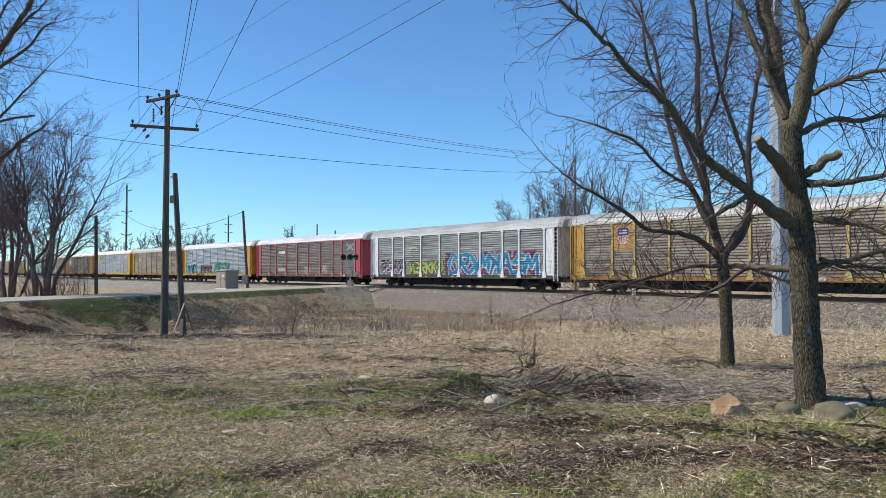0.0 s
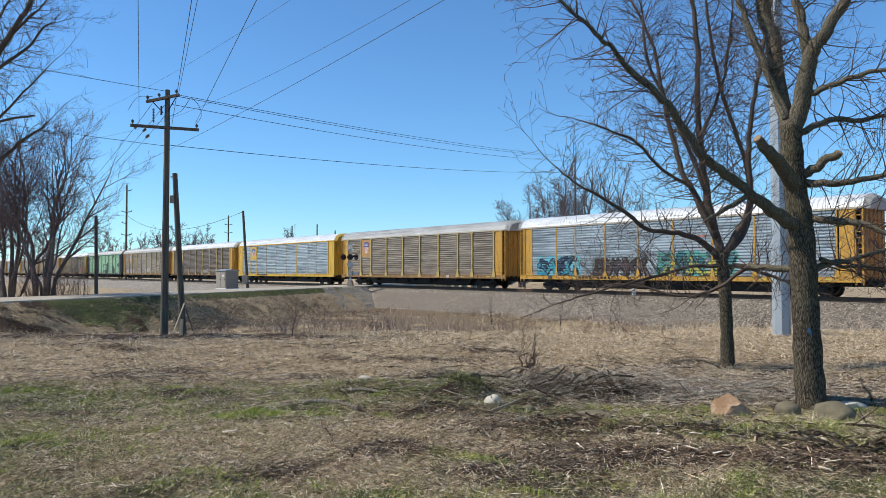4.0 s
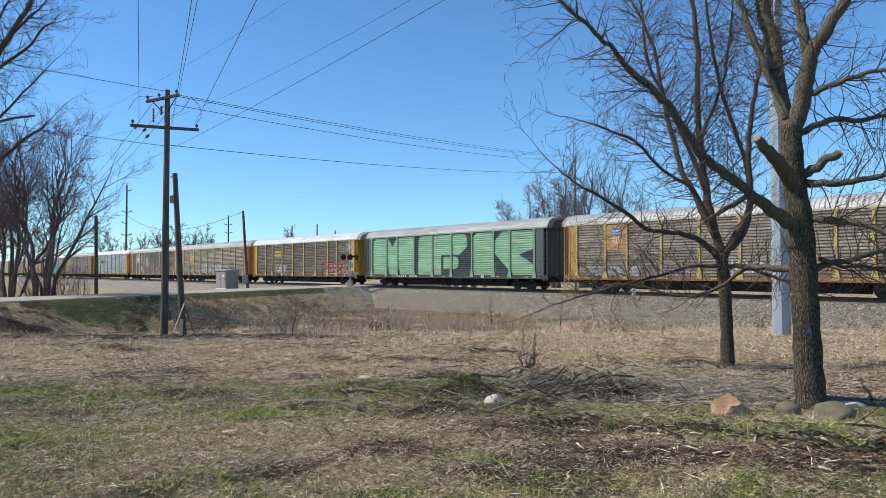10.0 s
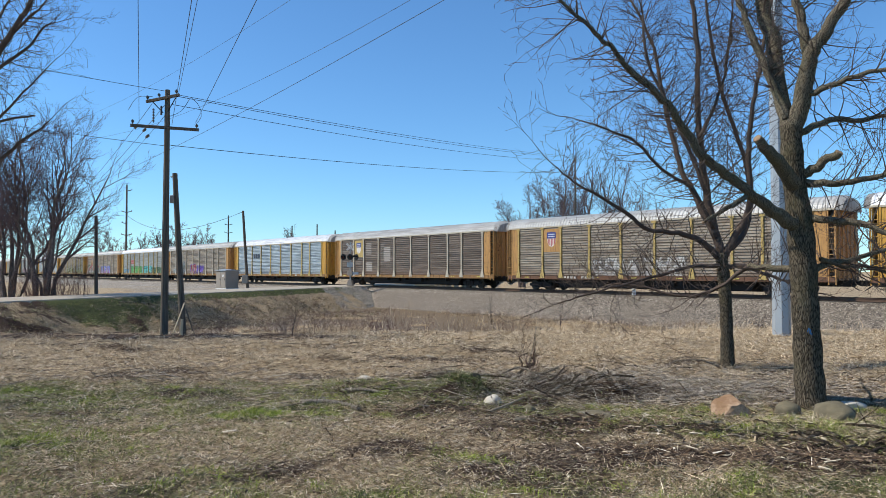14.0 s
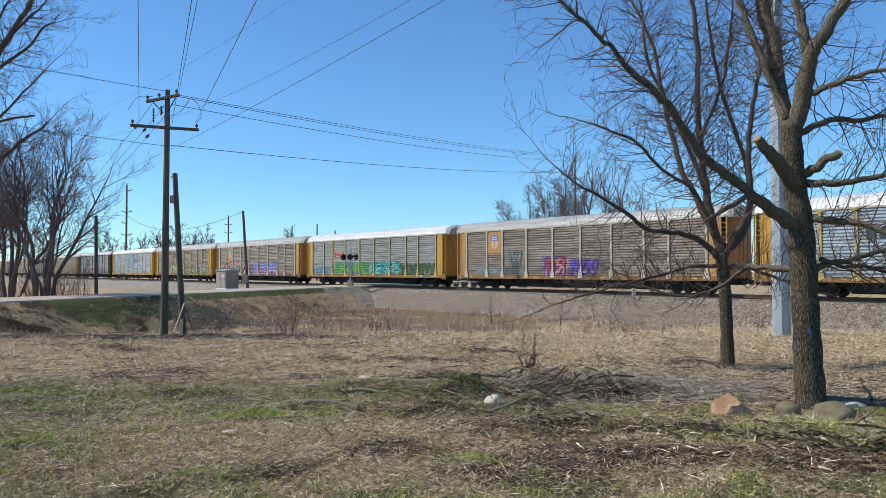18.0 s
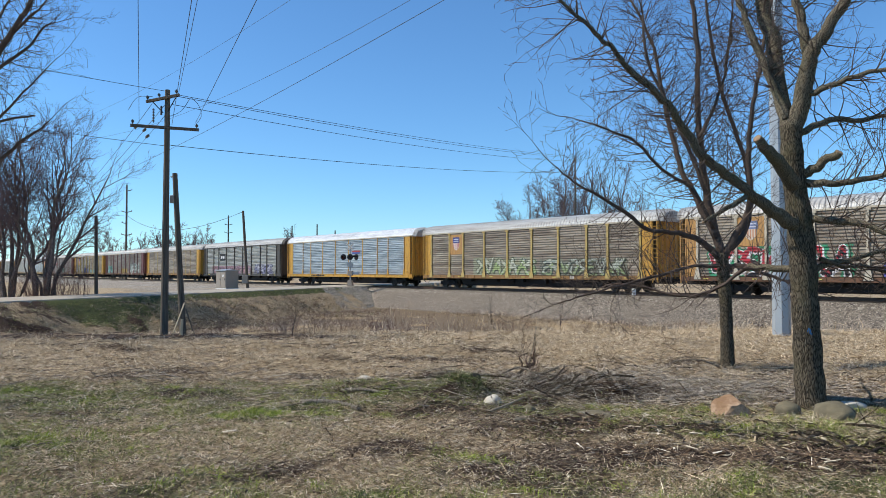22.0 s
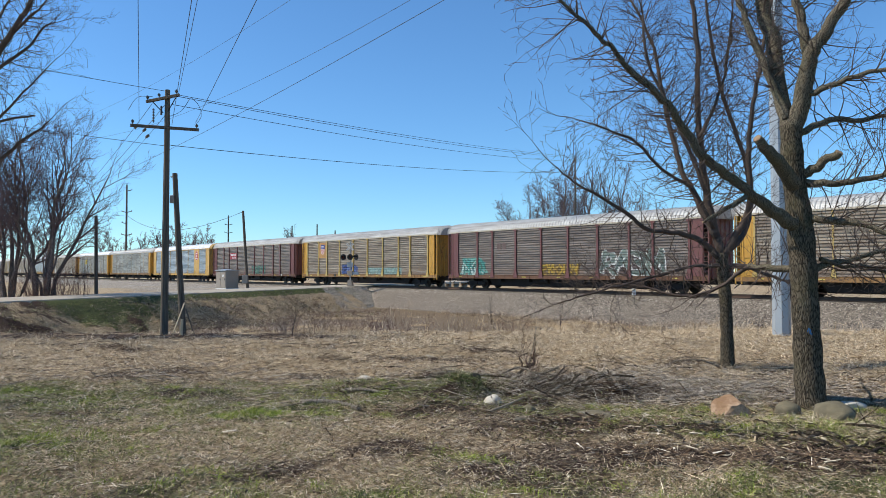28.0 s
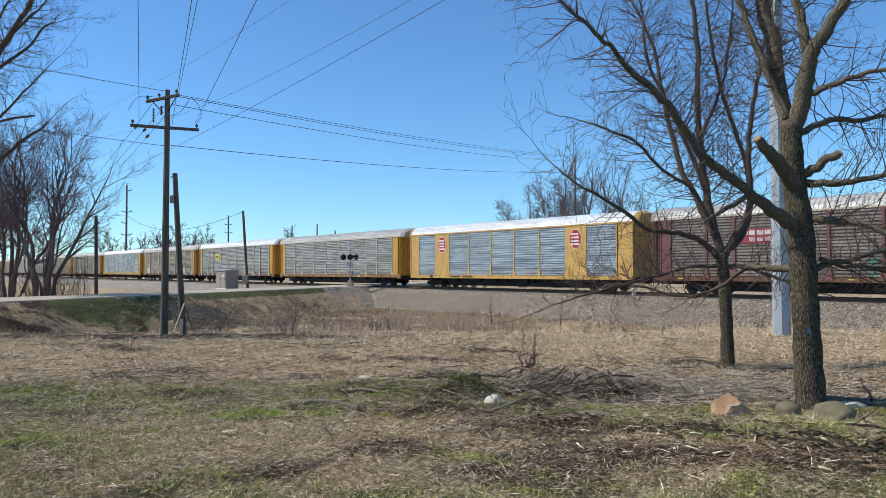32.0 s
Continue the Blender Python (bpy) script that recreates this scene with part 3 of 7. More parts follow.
def underframe_mesh():
    def make():
        bm = bmesh.new()
        box(bm, -HL - 0.3, HL + 0.3, -0.35, 0.35, 0.62, 1.0)
        box(bm, -8.2, 8.2, -0.3, 0.3, 0.22, 0.62)
        box(bm, -HL, HL, -YS + 0.17, YS - 0.17, 1.0, 1.1)
        prism(bm, [(-8.4, 0.95), (-7.9, 0.3), (7.9, 0.3), (8.4, 0.95)], "y", -1.0, -0.85)
        prism(bm, [(-8.4, 0.95), (-7.9, 0.3), (7.9, 0.3), (8.4, 0.95)], "y", 0.85, 1.0)
        for x in (-6.5, -3.2, 0, 3.2, 6.5):
            box(bm, x - 0.1, x + 0.1, -1.4, 1.4, 0.62, 0.98)
        box(bm, 1.2, 2.6, -1.3, -0.7, 0.5, 0.9)
        tube(bm, (-2.8, -1.05, 0.68), (-1.2, -1.05, 0.68), 0.2, 0.2, 10)
        return mesh_of(bm, "underframe")
    return cached(("under",), make)


def coupler_mesh(sgn):
    def make():
        bm = bmesh.new()
        box(bm, *((HL + 0.2, PITCH / 2 - 0.16) if sgn > 0 else (-PITCH / 2 + 0.16, -HL - 0.2)), -0.09, 0.09, 0.72, 0.92)
        xk = sgn * (PITCH / 2 - 0.1)
        box(bm, xk - 0.13, xk + 0.13, -0.16, 0.16, 0.66, 0.98)
        tube(bm, (sgn * (HL + 0.2), -0.4, 0.8), (sgn * (PITCH / 2 - 0.15), -0.38, 0.42), 0.03, 0.03, 6)
        return mesh_of(bm, "coupler")
    return cached(("coupler", sgn), make)


def truck_mesh():
    def make():
        bm = bmesh.new()
        for y0, y1 in ((-1.12, -0.98), (0.98, 1.12)):
            prism(bm, [(-1.2, 0.36), (-0.95, 0.3), (-0.45, 0.22), (0.45, 0.22), (0.95, 0.3), (1.2, 0.36), (1.2, 0.56), (0.6, 0.66), (-0.6, 0.66), (-1.2, 0.56)], "y", y0, y1)
        box(bm, -0.22, 0.22, -1.2, 1.2, 0.34, 0.62)
        for x in (-0.88, 0.88):
            for y in (-1.16, 1.0):
                box(bm, x - 0.17, x + 0.17, y, y + 0.16, 0.28, 0.56)
        for x in (-0.14, 0.0, 0.14):
            tube(bm, (x, -1.16, 0.3), (x, -1.16, 0.6), 0.06, 0.06, 6)
        return mesh_of(bm, "truck")
    return cached(("truck",), make)


def wheelset_mesh():
    def make():
        bm = bmesh.new()
        tube(bm, (0, -1.1, 0), (0, 1.1, 0), 0.08, 0.08, 8)
        for sgn in (-1, 1):
            y = 0.7525 * sgn
            tube(bm, (0, y - 0.07, 0), (0, y + 0.07, 0), 0.42, 0.42, 20)
            tube(bm, (0, y - sgn * 0.1, 0), (0, y - sgn * 0.07, 0), 0.45, 0.45, 20)
            for k in range(6):
                a = k * math.pi / 3
                tube(bm, (0.24 * math.cos(a), y + sgn * 0.07, 0.24 * math.sin(a)), (0.24 * math.cos(a), y + sgn * 0.085, 0.24 * math.sin(a)), 0.05, 0.05, 6)
        return mesh_of(bm, "wheelset")
    return cached(("wheelset",), make)


def far_side_mesh():
    def make():
        bm = bmesh.new()
        v = [[bm.verts.new((x, YS + corr(z), z)) for z in CORR_Z] for x in (-HL, HL)]
        for i in range(len(CORR_Z) - 1):
            bm.faces.new((v[0][i], v[0][i + 1], v[1][i + 1], v[1][i]))
        me = bpy.data.meshes.new("far_side_sheet")
        bm.to_mesh(me)
        bm.free()
        me.materials.append(None)
        return me
    return cached(("far",), make)


def rail_mesh():
    """Top chord along the eave."""
    def make():
        bm = bmesh.new()
        box(bm, -HL, HL, -YS - 0.1, -YS + 0.02, ZT - 0.02, ZT + 0.09)
        box(bm, -HL, HL, YS - 0.02, YS + 0.1, ZT - 0.02, ZT + 0.09)
        return mesh_of(bm, "top_chord")
    return cached(("chord",), make)


def reflector_mesh():
    def make():
        bm = bmesh.new()
        box(bm, -0.23, 0.23, -YS - 0.112, -YS - 0.1, 1.0, 1.07)
        return mesh_of(bm, "reflector")
    return cached(("reflector",), make)


def placard_mesh():
    def make():
        bm = bmesh.new()
        box(bm, -0.2, 0.2, -YS - 0.15, -YS - 0.131, 0.93, 1.16)
        return mesh_of(bm, "placard")
    return cached(("placard",), make)


def grab_mesh():
    """A bent steel hand-hold on the end panel."""
    def make():
        bm = bmesh.new()
        tube(bm, (-0.16, -YS - 0.13, 0), (0.16, -YS - 0.13, 0), 0.015, 0.015, 5)
        for x in (-0.15, 0.15):
            tube(bm, (x, -YS - 0.13, 0), (x, -YS - 0.05, 0), 0.013, 0.013, 5)
        return mesh_of(bm, "grab_iron")
    return cached(("grab",), make)


INK = {}


def ink(h):
    if h not in INK:
        m = Mat("sprayed_paint", 0.65)
        col = tuple(0.82 * c for c in rgb(h)[:3]) + (1,)
        c = m.mix(m.noise(1.6, 6, 0.7), tuple(0.75 * x for x in col[:3]) + (1,), tuple(min(1, 1.15 * x) for x in col[:3]) + (1,))
        m.color(m.mix(m.math("MULTIPLY", m.step(m.noise(4, 6, 0.75), 0.5, 0.74), 0.55), c, rgb("7a7064"))).bump(m.noise(12, 3), 0.15, 0.01)
        INK[h] = m.m
    return INK[h]


def on_sheet(name, parent, x0, x1, z0, z1, pick, mats, label="", lift=0.006, dx=0.075):
    """Paint that clings to the corrugated side: cells of the sheet for which pick(X, Z) gives a material's index and not -1."""
    nx = max(1, round((x1 - x0) / dx))
    xs = np.linspace(x0, x1, nx + 1)
    zs = []
    for a, b in zip(CORR_Z, CORR_Z[1:]):
        if z0 - 1e-6 <= a and b <= z1 + 1e-6:
            zs += [a, (a + b) / 2] if b - a > 0.05 else [a]
    zs.append(max(z for z in CORR_Z if z <= z1 + 1e-6))
    verts = [(x, -YS - corr(z) - lift, z) for z in zs for x in xs]
    zs = np.array(zs)
    which = np.broadcast_to(pick(*np.meshgrid((xs[:-1] + xs[1:]) / 2, (zs[:-1] + zs[1:]) / 2)), (len(zs) - 1, nx))
    faces, idx = [], []
    for j, i in zip(*np.nonzero(which >= 0)):
        a = int(j) * (nx + 1) + int(i)
        faces.append((a, a + 1, a + nx + 2, a + nx + 1))
        idx.append(int(which[j, i]))
    if not faces:
        return
    me = bpy.data.meshes.new(name)
    me.from_pydata(verts, [], faces)
    for mm in mats:
        me.materials.append(mm)
    me.polygons.foreach_set("material_index", idx)
    bmx = bmesh.new()
    bmx.from_mesh(me)
    bmesh.ops.delete(bmx, geom=[v for v in bmx.verts if not v.link_faces], context="VERTS")
    bmx.to_mesh(me)
    bmx.free()
    ob = new(name, me)
    ob.parent = parent
    return tagged(ob, label) if label else ob


# Stroke skeletons of the sprayed shapes, in a unit cell: bent strokes that suggest letters without spelling any.
GLYPHS = (
    ((0.1, 0.0), (0.2, 1.0), (0.5, 0.35), (0.8, 1.0), (0.9, 0.0)),
    ((0.85, 0.9), (0.3, 1.0), (0.1, 0.6), (0.8, 0.45), (0.9, 0.1), (0.2, 0.0)),
    ((0.15, 0.0), (0.15, 1.0), (0.8, 0.9), (0.75, 0.55), (0.2, 0.5), (0.9, 0.0)),
    ((0.8, 0.85), (0.4, 1.0), (0.1, 0.5), (0.35, 0.0), (0.85, 0.15), (0.6, 0.45)),
    ((0.1, 0.05), (0.45, 1.0), (0.6, 0.95), (0.9, 0.0), (0.7, 0.4), (0.25, 0.38)),
    ((0.9, 1.0), (0.15, 0.92), (0.2, 0.5), (0.7, 0.52), (0.2, 0.48), (0.12, 0.0), (0.9, 0.05)),
    ((0.1, 1.0), (0.5, 0.1), (0.65, 0.1), (0.95, 1.0), (0.55, 0.6)),
    ((0.2, 1.0), (0.2, 0.0), (0.25, 0.45), (0.85, 1.0), (0.4, 0.55), (0.9, 0.0)),
)


def graffiti(car, x0, x1, h, cols, seed, label, z0=None, cloud=True):
    """Sprayed lettering-like shapes: bent fat strokes with two-tone fill, outline, a cast edge and a cloud behind. cols: fill, second fill, outline, cloud."""
    rnd = random.Random(seed)
    z0 = ZB + 0.06 if z0 is None else z0
    n = max(2, round((x1 - x0) / (h * 0.82)))
    step = (x1 - x0) / n
    lines = []
    for i in range(n):
        pts = GLYPHS[rnd.randrange(len(GLYPHS))]
        left, w, lean = x0 + step * (i - 0.06), step * 1.12, rnd.uniform(-0.1, 0.22)
        lo, hi = rnd.uniform(0.02, 0.14), rnd.uniform(0.86, 1.08)
        flip = rnd.random() < 0.3
        cells = []
        for u, v in pts:
            u = 1 - u if flip else u
            v = lo + (hi - lo) * v + rnd.gauss(0, 0.04)
            cells.append((left + w * (u + rnd.gauss(0, 0.05)) + lean * v * h, z0 + h * v))
        for a, b in zip(cells, cells[1:]):
            lines.append((*a, *b, i))
    rad = min(h * 0.1, step * 0.11)

    def dist(X, Z):
        best, who = np.full(X.shape, 9.0), np.zeros(X.shape, int)
        for ax, az, bx, bz, i in lines:
            ux, uz = bx - ax, bz - az
            t = np.clip(((X - ax) * ux + (Z - az) * uz) / (ux * ux + uz * uz + 1e-9), 0, 1)
            d = np.hypot(X - ax - t * ux, Z - az - t * uz) * (1 + 0.25 * np.sin(5 * t + i))
            who = np.where(d < best, i, who)
            best = np.minimum(best, d)
        return best, who

    def pick(X, Z):
        d, who = dist(X, Z)
        cast, _ = dist(X - 0.1, Z + 0.09)
        tone = np.sin(X * 2.3 + seed + who * 1.9) + 2.2 * (Z - z0) / h - 0.9 + 0.5 * np.sin(X * 13 + Z * 17)
        out = np.full(X.shape, -1)
        if cloud:
            lim = 0.1 * h * (1.3 + np.sin(X * 2.3 + seed) + 0.7 * np.sin(X * 6.1) + 0.5 * np.sin(Z * 9 + X * 3))
            out = np.where(d < rad + 0.07 + lim, 3, out)
        out = np.where(cast < rad + 0.03, 2, out)
        out = np.where(d < rad + 0.055, 2, out)
        out = np.where(d < rad, np.where(tone > 0.0, 0, 1), out)
        gone = np.sin(X * 31.7 + Z * 12.1 + seed) + np.sin(X * 17.3 - Z * 23.9) + np.sin(X * 7.1 + Z * 41.0)
        return np.where(gone > 2.15, -1, out)

    on_sheet("graffiti", car, x0 - 0.4, x1 + 0.4, ZB, z0 + h * 1.15, pick, [ink(c) for c in cols], label, 0.006, 0.055)


def plate(car, name, x0, x1, z0, z1, mat, label="", y=-YS - 0.052, depth=0.02):
    bm = bmesh.new()
    box(bm, x0, x1, y - depth, y, z0, z1)
    return part(name, bm, mat, car, label)


def shield(car, yellow, faded, has_plate=True):
    """Shield-shaped emblem drawn in plain colours on a sheet-metal plate between two posts."""
    x0, x1 = -9.2, -7.45
    k0 = 0.82
    if has_plate:
        plate(car, "emblem_plate", x0, x1, 3.05, 4.86, yellow, "plain sheet behind the emblem")
    cx = -8.33
    em = {0: ("2b3f86", "e8e2da", "b8434a"), 1: ("6f7fa6", "d8cdbb", "c98f6a"), 2: ("40508a", "f1ede6", "e3dcd2")}[faded]
    y = -YS - 0.075

    def shrink(bm):
        for v in bm.verts:
            v.co.x, v.co.z = cx + (v.co.x - cx) * k0, 4.12 + (v.co.z - 4.0) * k0

    bm = bmesh.new()
    prism(bm, [(cx - 0.55, 3.98), (cx + 0.55, 3.98), (cx + 0.58, 4.45), (cx + 0.5, 4.62), (cx + 0.2, 4.58), (cx, 4.66), (cx - 0.2, 4.58), (cx - 0.5, 4.62), (cx - 0.58, 4.45)], "y", y - 0.012, y)
    shrink(bm)
    part("emblem_top", bm, ink(em[0]), car, "blue emblem field")
    bm = bmesh.new()
    prism(bm, [(cx - 0.52, 3.98), (cx - 0.5, 3.6), (cx - 0.3, 3.3), (cx, 3.14), (cx + 0.3, 3.3), (cx + 0.5, 3.6), (cx + 0.52, 3.98)], "y", y - 0.01, y)
    shrink(bm)
    part("emblem_field", bm, ink(em[1]), car, "pale striped emblem field")
    for k in range(5):
        xs = cx - 0.4 + 0.2 * k
        lo = 3.22 + abs(xs - cx) * 0.65
        bm = bmesh.new()
        box(bm, xs - 0.05, xs + 0.05, y - 0.016, y - 0.011, lo, 3.97)
        shrink(bm)
        part("emblem_stripe", bm, ink(em[2]), car)
    for k in range(2):
        bm = bmesh.new()
        box(bm, cx - 0.42, cx + 0.42, y - 0.018, y - 0.013, 4.12 + k * 0.22, 4.22 + k * 0.22)
        shrink(bm)
        part("emblem_bar", bm, ink("cfd3e0"), car)


def bars(car, x0, x1, z, h, col, n=3, seed=1, label=""):
    """Unreadable lettering as plain bars that lie on the sheet's crests."""
    rnd = random.Random(seed)
    x = x0
    w = (x1 - x0) / n
    for k in range(n):
        bm = bmesh.new()
        box(bm, x + w * 0.06, x + w * rnd.uniform(0.78, 0.94), -YS - 0.058, -YS - 0.05, z, z + h)
        part("lettering_bar", bm, ink(col), car, label)
        x += w


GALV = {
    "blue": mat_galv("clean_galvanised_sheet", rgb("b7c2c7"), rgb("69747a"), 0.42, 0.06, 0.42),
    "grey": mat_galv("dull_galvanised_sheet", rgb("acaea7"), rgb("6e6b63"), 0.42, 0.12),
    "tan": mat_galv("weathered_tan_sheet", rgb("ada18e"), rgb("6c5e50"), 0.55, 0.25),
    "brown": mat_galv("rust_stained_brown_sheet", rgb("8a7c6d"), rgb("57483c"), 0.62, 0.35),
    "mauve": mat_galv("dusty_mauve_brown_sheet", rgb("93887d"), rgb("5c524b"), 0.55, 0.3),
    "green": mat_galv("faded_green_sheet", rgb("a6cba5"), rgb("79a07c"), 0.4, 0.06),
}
ROOF = {
    "white": mat_galv("bright_roof_sheet", rgb("e2e4e4"), rgb("b6b8b7"), 0.25, 0.04, 0.35),
    "grey": mat_galv("dull_roof_sheet", rgb("b9b9b4"), rgb("8e8b85"), 0.4, 0.08, 0.45),
}
PAINT = {k: mat_paint(k + "_car_paint", rgb(h), r) for k, h, r in (
    ("yellow", "c4953c", 0.55), ("dull_yellow", "b8a060", 0.6), ("bright_yellow", "d0a63a", 0.4), ("orange", "b68a50", 0.6), ("white", "dcdedd", 0.2), ("sill", "8f6c40", 0.6), ("hood", "bab6ad", 0.5),
    ("slate", "50585c", 0.25), ("pink", "b2686c", 0.35), ("red", "b04656", 0.25), ("maroon", "6f4646", 0.4), ("dark", "45433f", 0.3), ("green", "7f9f82", 0.2),
    ("amber", "cba35a", 0.35), ("rust", "6a4a35", 0.6), ("pale", "b9b09c", 0.4))}

# index: (sheet, posts, ends, roof, sill, thin posts, words on its look)
CARS = {
    -2: ("tan", "dull_yellow", "yellow", "grey", "sill", False, "weathered tan autorack railcar with ochre posts"),
    -1: ("grey", "white", "white", "grey", "dark", False, "grey autorack railcar with white posts and bright graffiti"),
    0: ("mauve", "pink", "red", "white", "rust", False, "brown autorack railcar with faded red posts and ends"),
    1: ("blue", "yellow", "yellow", "white", "yellow", True, "light grey autorack railcar with yellow ends and graffiti"),
    2: ("tan", "dull_yellow", "yellow", "grey", "sill", False, "weathered tan autorack railcar with ochre posts"),
    3: ("blue", "bright_yellow", "bright_yellow", "white", "bright_yellow", True, "clean silver-blue autorack railcar framed in bright yellow"),
    4: ("brown", "dull_yellow", "yellow", "white", "rust", False, "rust-brown autorack railcar with a white emblem"),
    5: ("tan", "dull_yellow", "orange", "grey", "sill", False, "tan autorack railcar with faded emblem and pale graffiti"),
    6: ("green", "green", "slate", "grey", "dark", False, "pale green autorack railcar with huge painted block letters"),
    7: ("brown", "dull_yellow", "yellow", "white", "rust", False, "dark brown autorack railcar with yellow lettering"),
    8: ("tan", "dull_yellow", "orange", "grey", "rust", False, "tan-brown autorack railcar with emblem and white graffiti"),
    9: ("brown", "pale", "orange", "grey", "sill", False, "brown autorack railcar with pale repainted patches"),
    10: ("blue", "dull_yellow", "yellow", "white", "sill", False, "light blue-grey autorack railcar with dark lettering"),
    11: ("tan", "pale", "orange", "grey", "sill", False, "tan autorack railcar with red and purple graffiti"),
    12: ("grey", "dull_yellow", "yellow", "white", "sill", False, "grey autorack railcar with green graffiti along its foot"),
    13: ("tan", "pale", "orange", "grey", "rust", False, "tan autorack railcar with red, white and blue graffiti"),
    14: ("tan", "dull_yellow", "yellow", "grey", "sill", False, "tan autorack railcar with white and green graffiti"),
    15: ("blue", "yellow", "yellow", "white", "yellow", True, "clean silver-blue autorack railcar with yellow frame"),
    16: ("grey", "dark", "dark", "grey", "dark", False, "grey autorack railcar with black posts and pink graffiti"),
    17: ("tan", "dull_yellow", "yellow", "grey", "sill", True, "tan autorack railcar with thin ochre posts"),
    18: ("mauve", "maroon", "maroon", "grey", "rust", False, "dusty maroon autorack railcar with white graffiti"),
    19: ("tan", "dull_yellow", "yellow", "grey", "sill", False, "tan autorack railcar with emblem and blue graffiti"),
    20: ("mauve", "maroon", "maroon", "grey", "rust", False, "brown autorack railcar with maroon posts and ends"),
    21: ("blue", "amber", "amber", "white", "amber", True, "silver-blue autorack railcar with two red octagon emblems"),
    22: ("grey", "pale", "yellow", "grey", "sill", True, "plain grey autorack railcar with yellow ends"),
    23: ("grey", "pale", "yellow", "white", "rust", False, "grey autorack railcar with a small yellow emblem"),
    24: ("tan", "pale", "orange", "grey", "rust", False, "pale tan autorack railcar with white patches"),
    25: ("blue", "bright_yellow", "yellow", "white", "yellow", True, "clean silver-blue autorack railcar with yellow frame"),
    26: ("tan", "pale", "orange", "grey", "rust", False, "pale tan autorack railcar with white patches"),
    27: ("tan", "dull_yellow", "yellow", "grey", "sill", False, "weathered tan autorack railcar with ochre posts"),
    28: ("mauve", "pale", "orange", "white", "rust", False, "dusty brown autorack railcar"),
    29: ("grey", "pale", "yellow", "grey", "rust", False, "plain grey autorack railcar with yellow ends"),
    30: ("tan", "dull_yellow", "yellow", "grey", "sill", False, "weathered tan autorack railcar with ochre posts"),
    31: ("tan", "dull_yellow", "orange", "white", "sill", False, "weathered tan autorack railcar with ochre posts"),
    32: ("grey", "pale", "yellow", "grey", "rust", False, "plain grey autorack railcar with yellow ends"),
    33: ("tan", "dull_yellow", "yellow", "grey", "sill", False, "weathered tan autorack railcar with ochre posts"),
}
TRAIN, WHEELSETS = {}, {-1: [], 1: []}
TRAIN_RZ = math.degrees(math.atan2(-TD.y, -TD.x))


def autorack(i, sheet, posts, ends, roof, sill, thin, words):
    car = new("autorack_railcar")
    tagged(car, words, "railcar", "cars of the freight train")
    mp, me_, ms = PAINT[posts], PAINT[ends], GALV[sheet]
    for a, b in zip(POSTS, POSTS[1:]):
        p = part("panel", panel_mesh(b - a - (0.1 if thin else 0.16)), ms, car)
        p.location.x = (a + b) / 2
    for x in POSTS:
        p = part("post", post_mesh(thin), mp, car)
        p.location.x = x
    part("far_side_sheet", far_side_mesh(), ms, car)
    part("roof", roof_mesh(), ROOF[roof], car)
    part("top_chord", rail_mesh(), mp if ends in ("bright_yellow", "amber") or posts in ("white", "pink", "dark", "green") else PAINT["pale"], car)
    part("side_sill", sill_mesh(), PAINT[sill], car, "rusty side sill")
    part("underframe", underframe_mesh(), M["underframe"], car)
    for sgn in (-1, 1):
        wide = ends in ("bright_yellow", "amber")
        part("end_hood", roof_end_mesh(sgn), me_ if wide else PAINT["dark"] if ends in ("dark", "slate") else PAINT["hood"], car)
        part("end_panel", end_panel_mesh(sgn, wide), me_, car)
        part("end_door", end_door_mesh(sgn), me_, car)
        if not wide:
            part("ladder", ladder_mesh(sgn), me_, car)
        part("coupler", coupler_mesh(sgn), M["black"], car)
        tr = part("truck", truck_mesh(), M["underframe"], car)
        tr.location = (sgn * 9.95, 0, 0)
        for q in (-1, 1):
            w = part("wheelset", wheelset_mesh(), M["wheel"], tr)
            w.location = (q * 0.88, 0, 0.42)
            WHEELSETS[q].append(w)
    for k in range(7):
        r = part("reflector", reflector_mesh(), ink("d8c860"), car)
        r.location.x = -11.4 + 3.75 * k + 0.4 * math.sin(i * 1.7 + k)
    p = part("placard", placard_mesh(), ink("3a3836" if i % 2 else "c8c4ba"), car)
    p.location.x = (9.6, -9.9, 5.6, -5.4)[i % 4]
    for x in (-12.55, 12.35):
        for z in (1.5, 1.95, 2.4):
            p = part("grab_iron", grab_mesh(), me_, car)
            p.location = (x, 0, z)
    TRAIN[i] = car
    return car


for i, spec in CARS.items():
    autorack(i, *spec)

Y_ = PAINT["dull_yellow"]
for i, f in ((-2, 0), (2, 0), (3, 0), (4, 2), (5, 1), (8, 0), (9, 2), (11, 1), (13, 1), (14, 0), (19, 0)):
    shield(TRAIN[i], PAINT["bright_yellow"] if i == 3 else PAINT["orange"] if f < 2 else Y_, f)

# markings
WHITE_PALE, BLACK = "d9d6cc", "2a2829"
bars(TRAIN[-1], -6.6, -4.9, 3.72, 0.14, "d8cfa8", 1, 1)
bars(TRAIN[-1], -6.7, -4.8, 3.5, 0.13, "c9c4b4", 1, 2)
bars(TRAIN[-1], -6.0, -5.3, 3.6, 0.14, "8a5a3c", 2, 3)
bars(TRAIN[0], -6.7, -4.9, 3.75, 0.34, "e6dede", 6, 4)
bars(TRAIN[0], -6.6, -4.9, 1.55, 0.35, "c8b8b2", 4, 5)
bars(TRAIN[1], 2.0, 3.9, 3.75, 0.13, "b87a6a", 2, 6)
bars(TRAIN[3], -6.6, -2.0, 3.95, 0.16, "6d8a92", 6, 7)
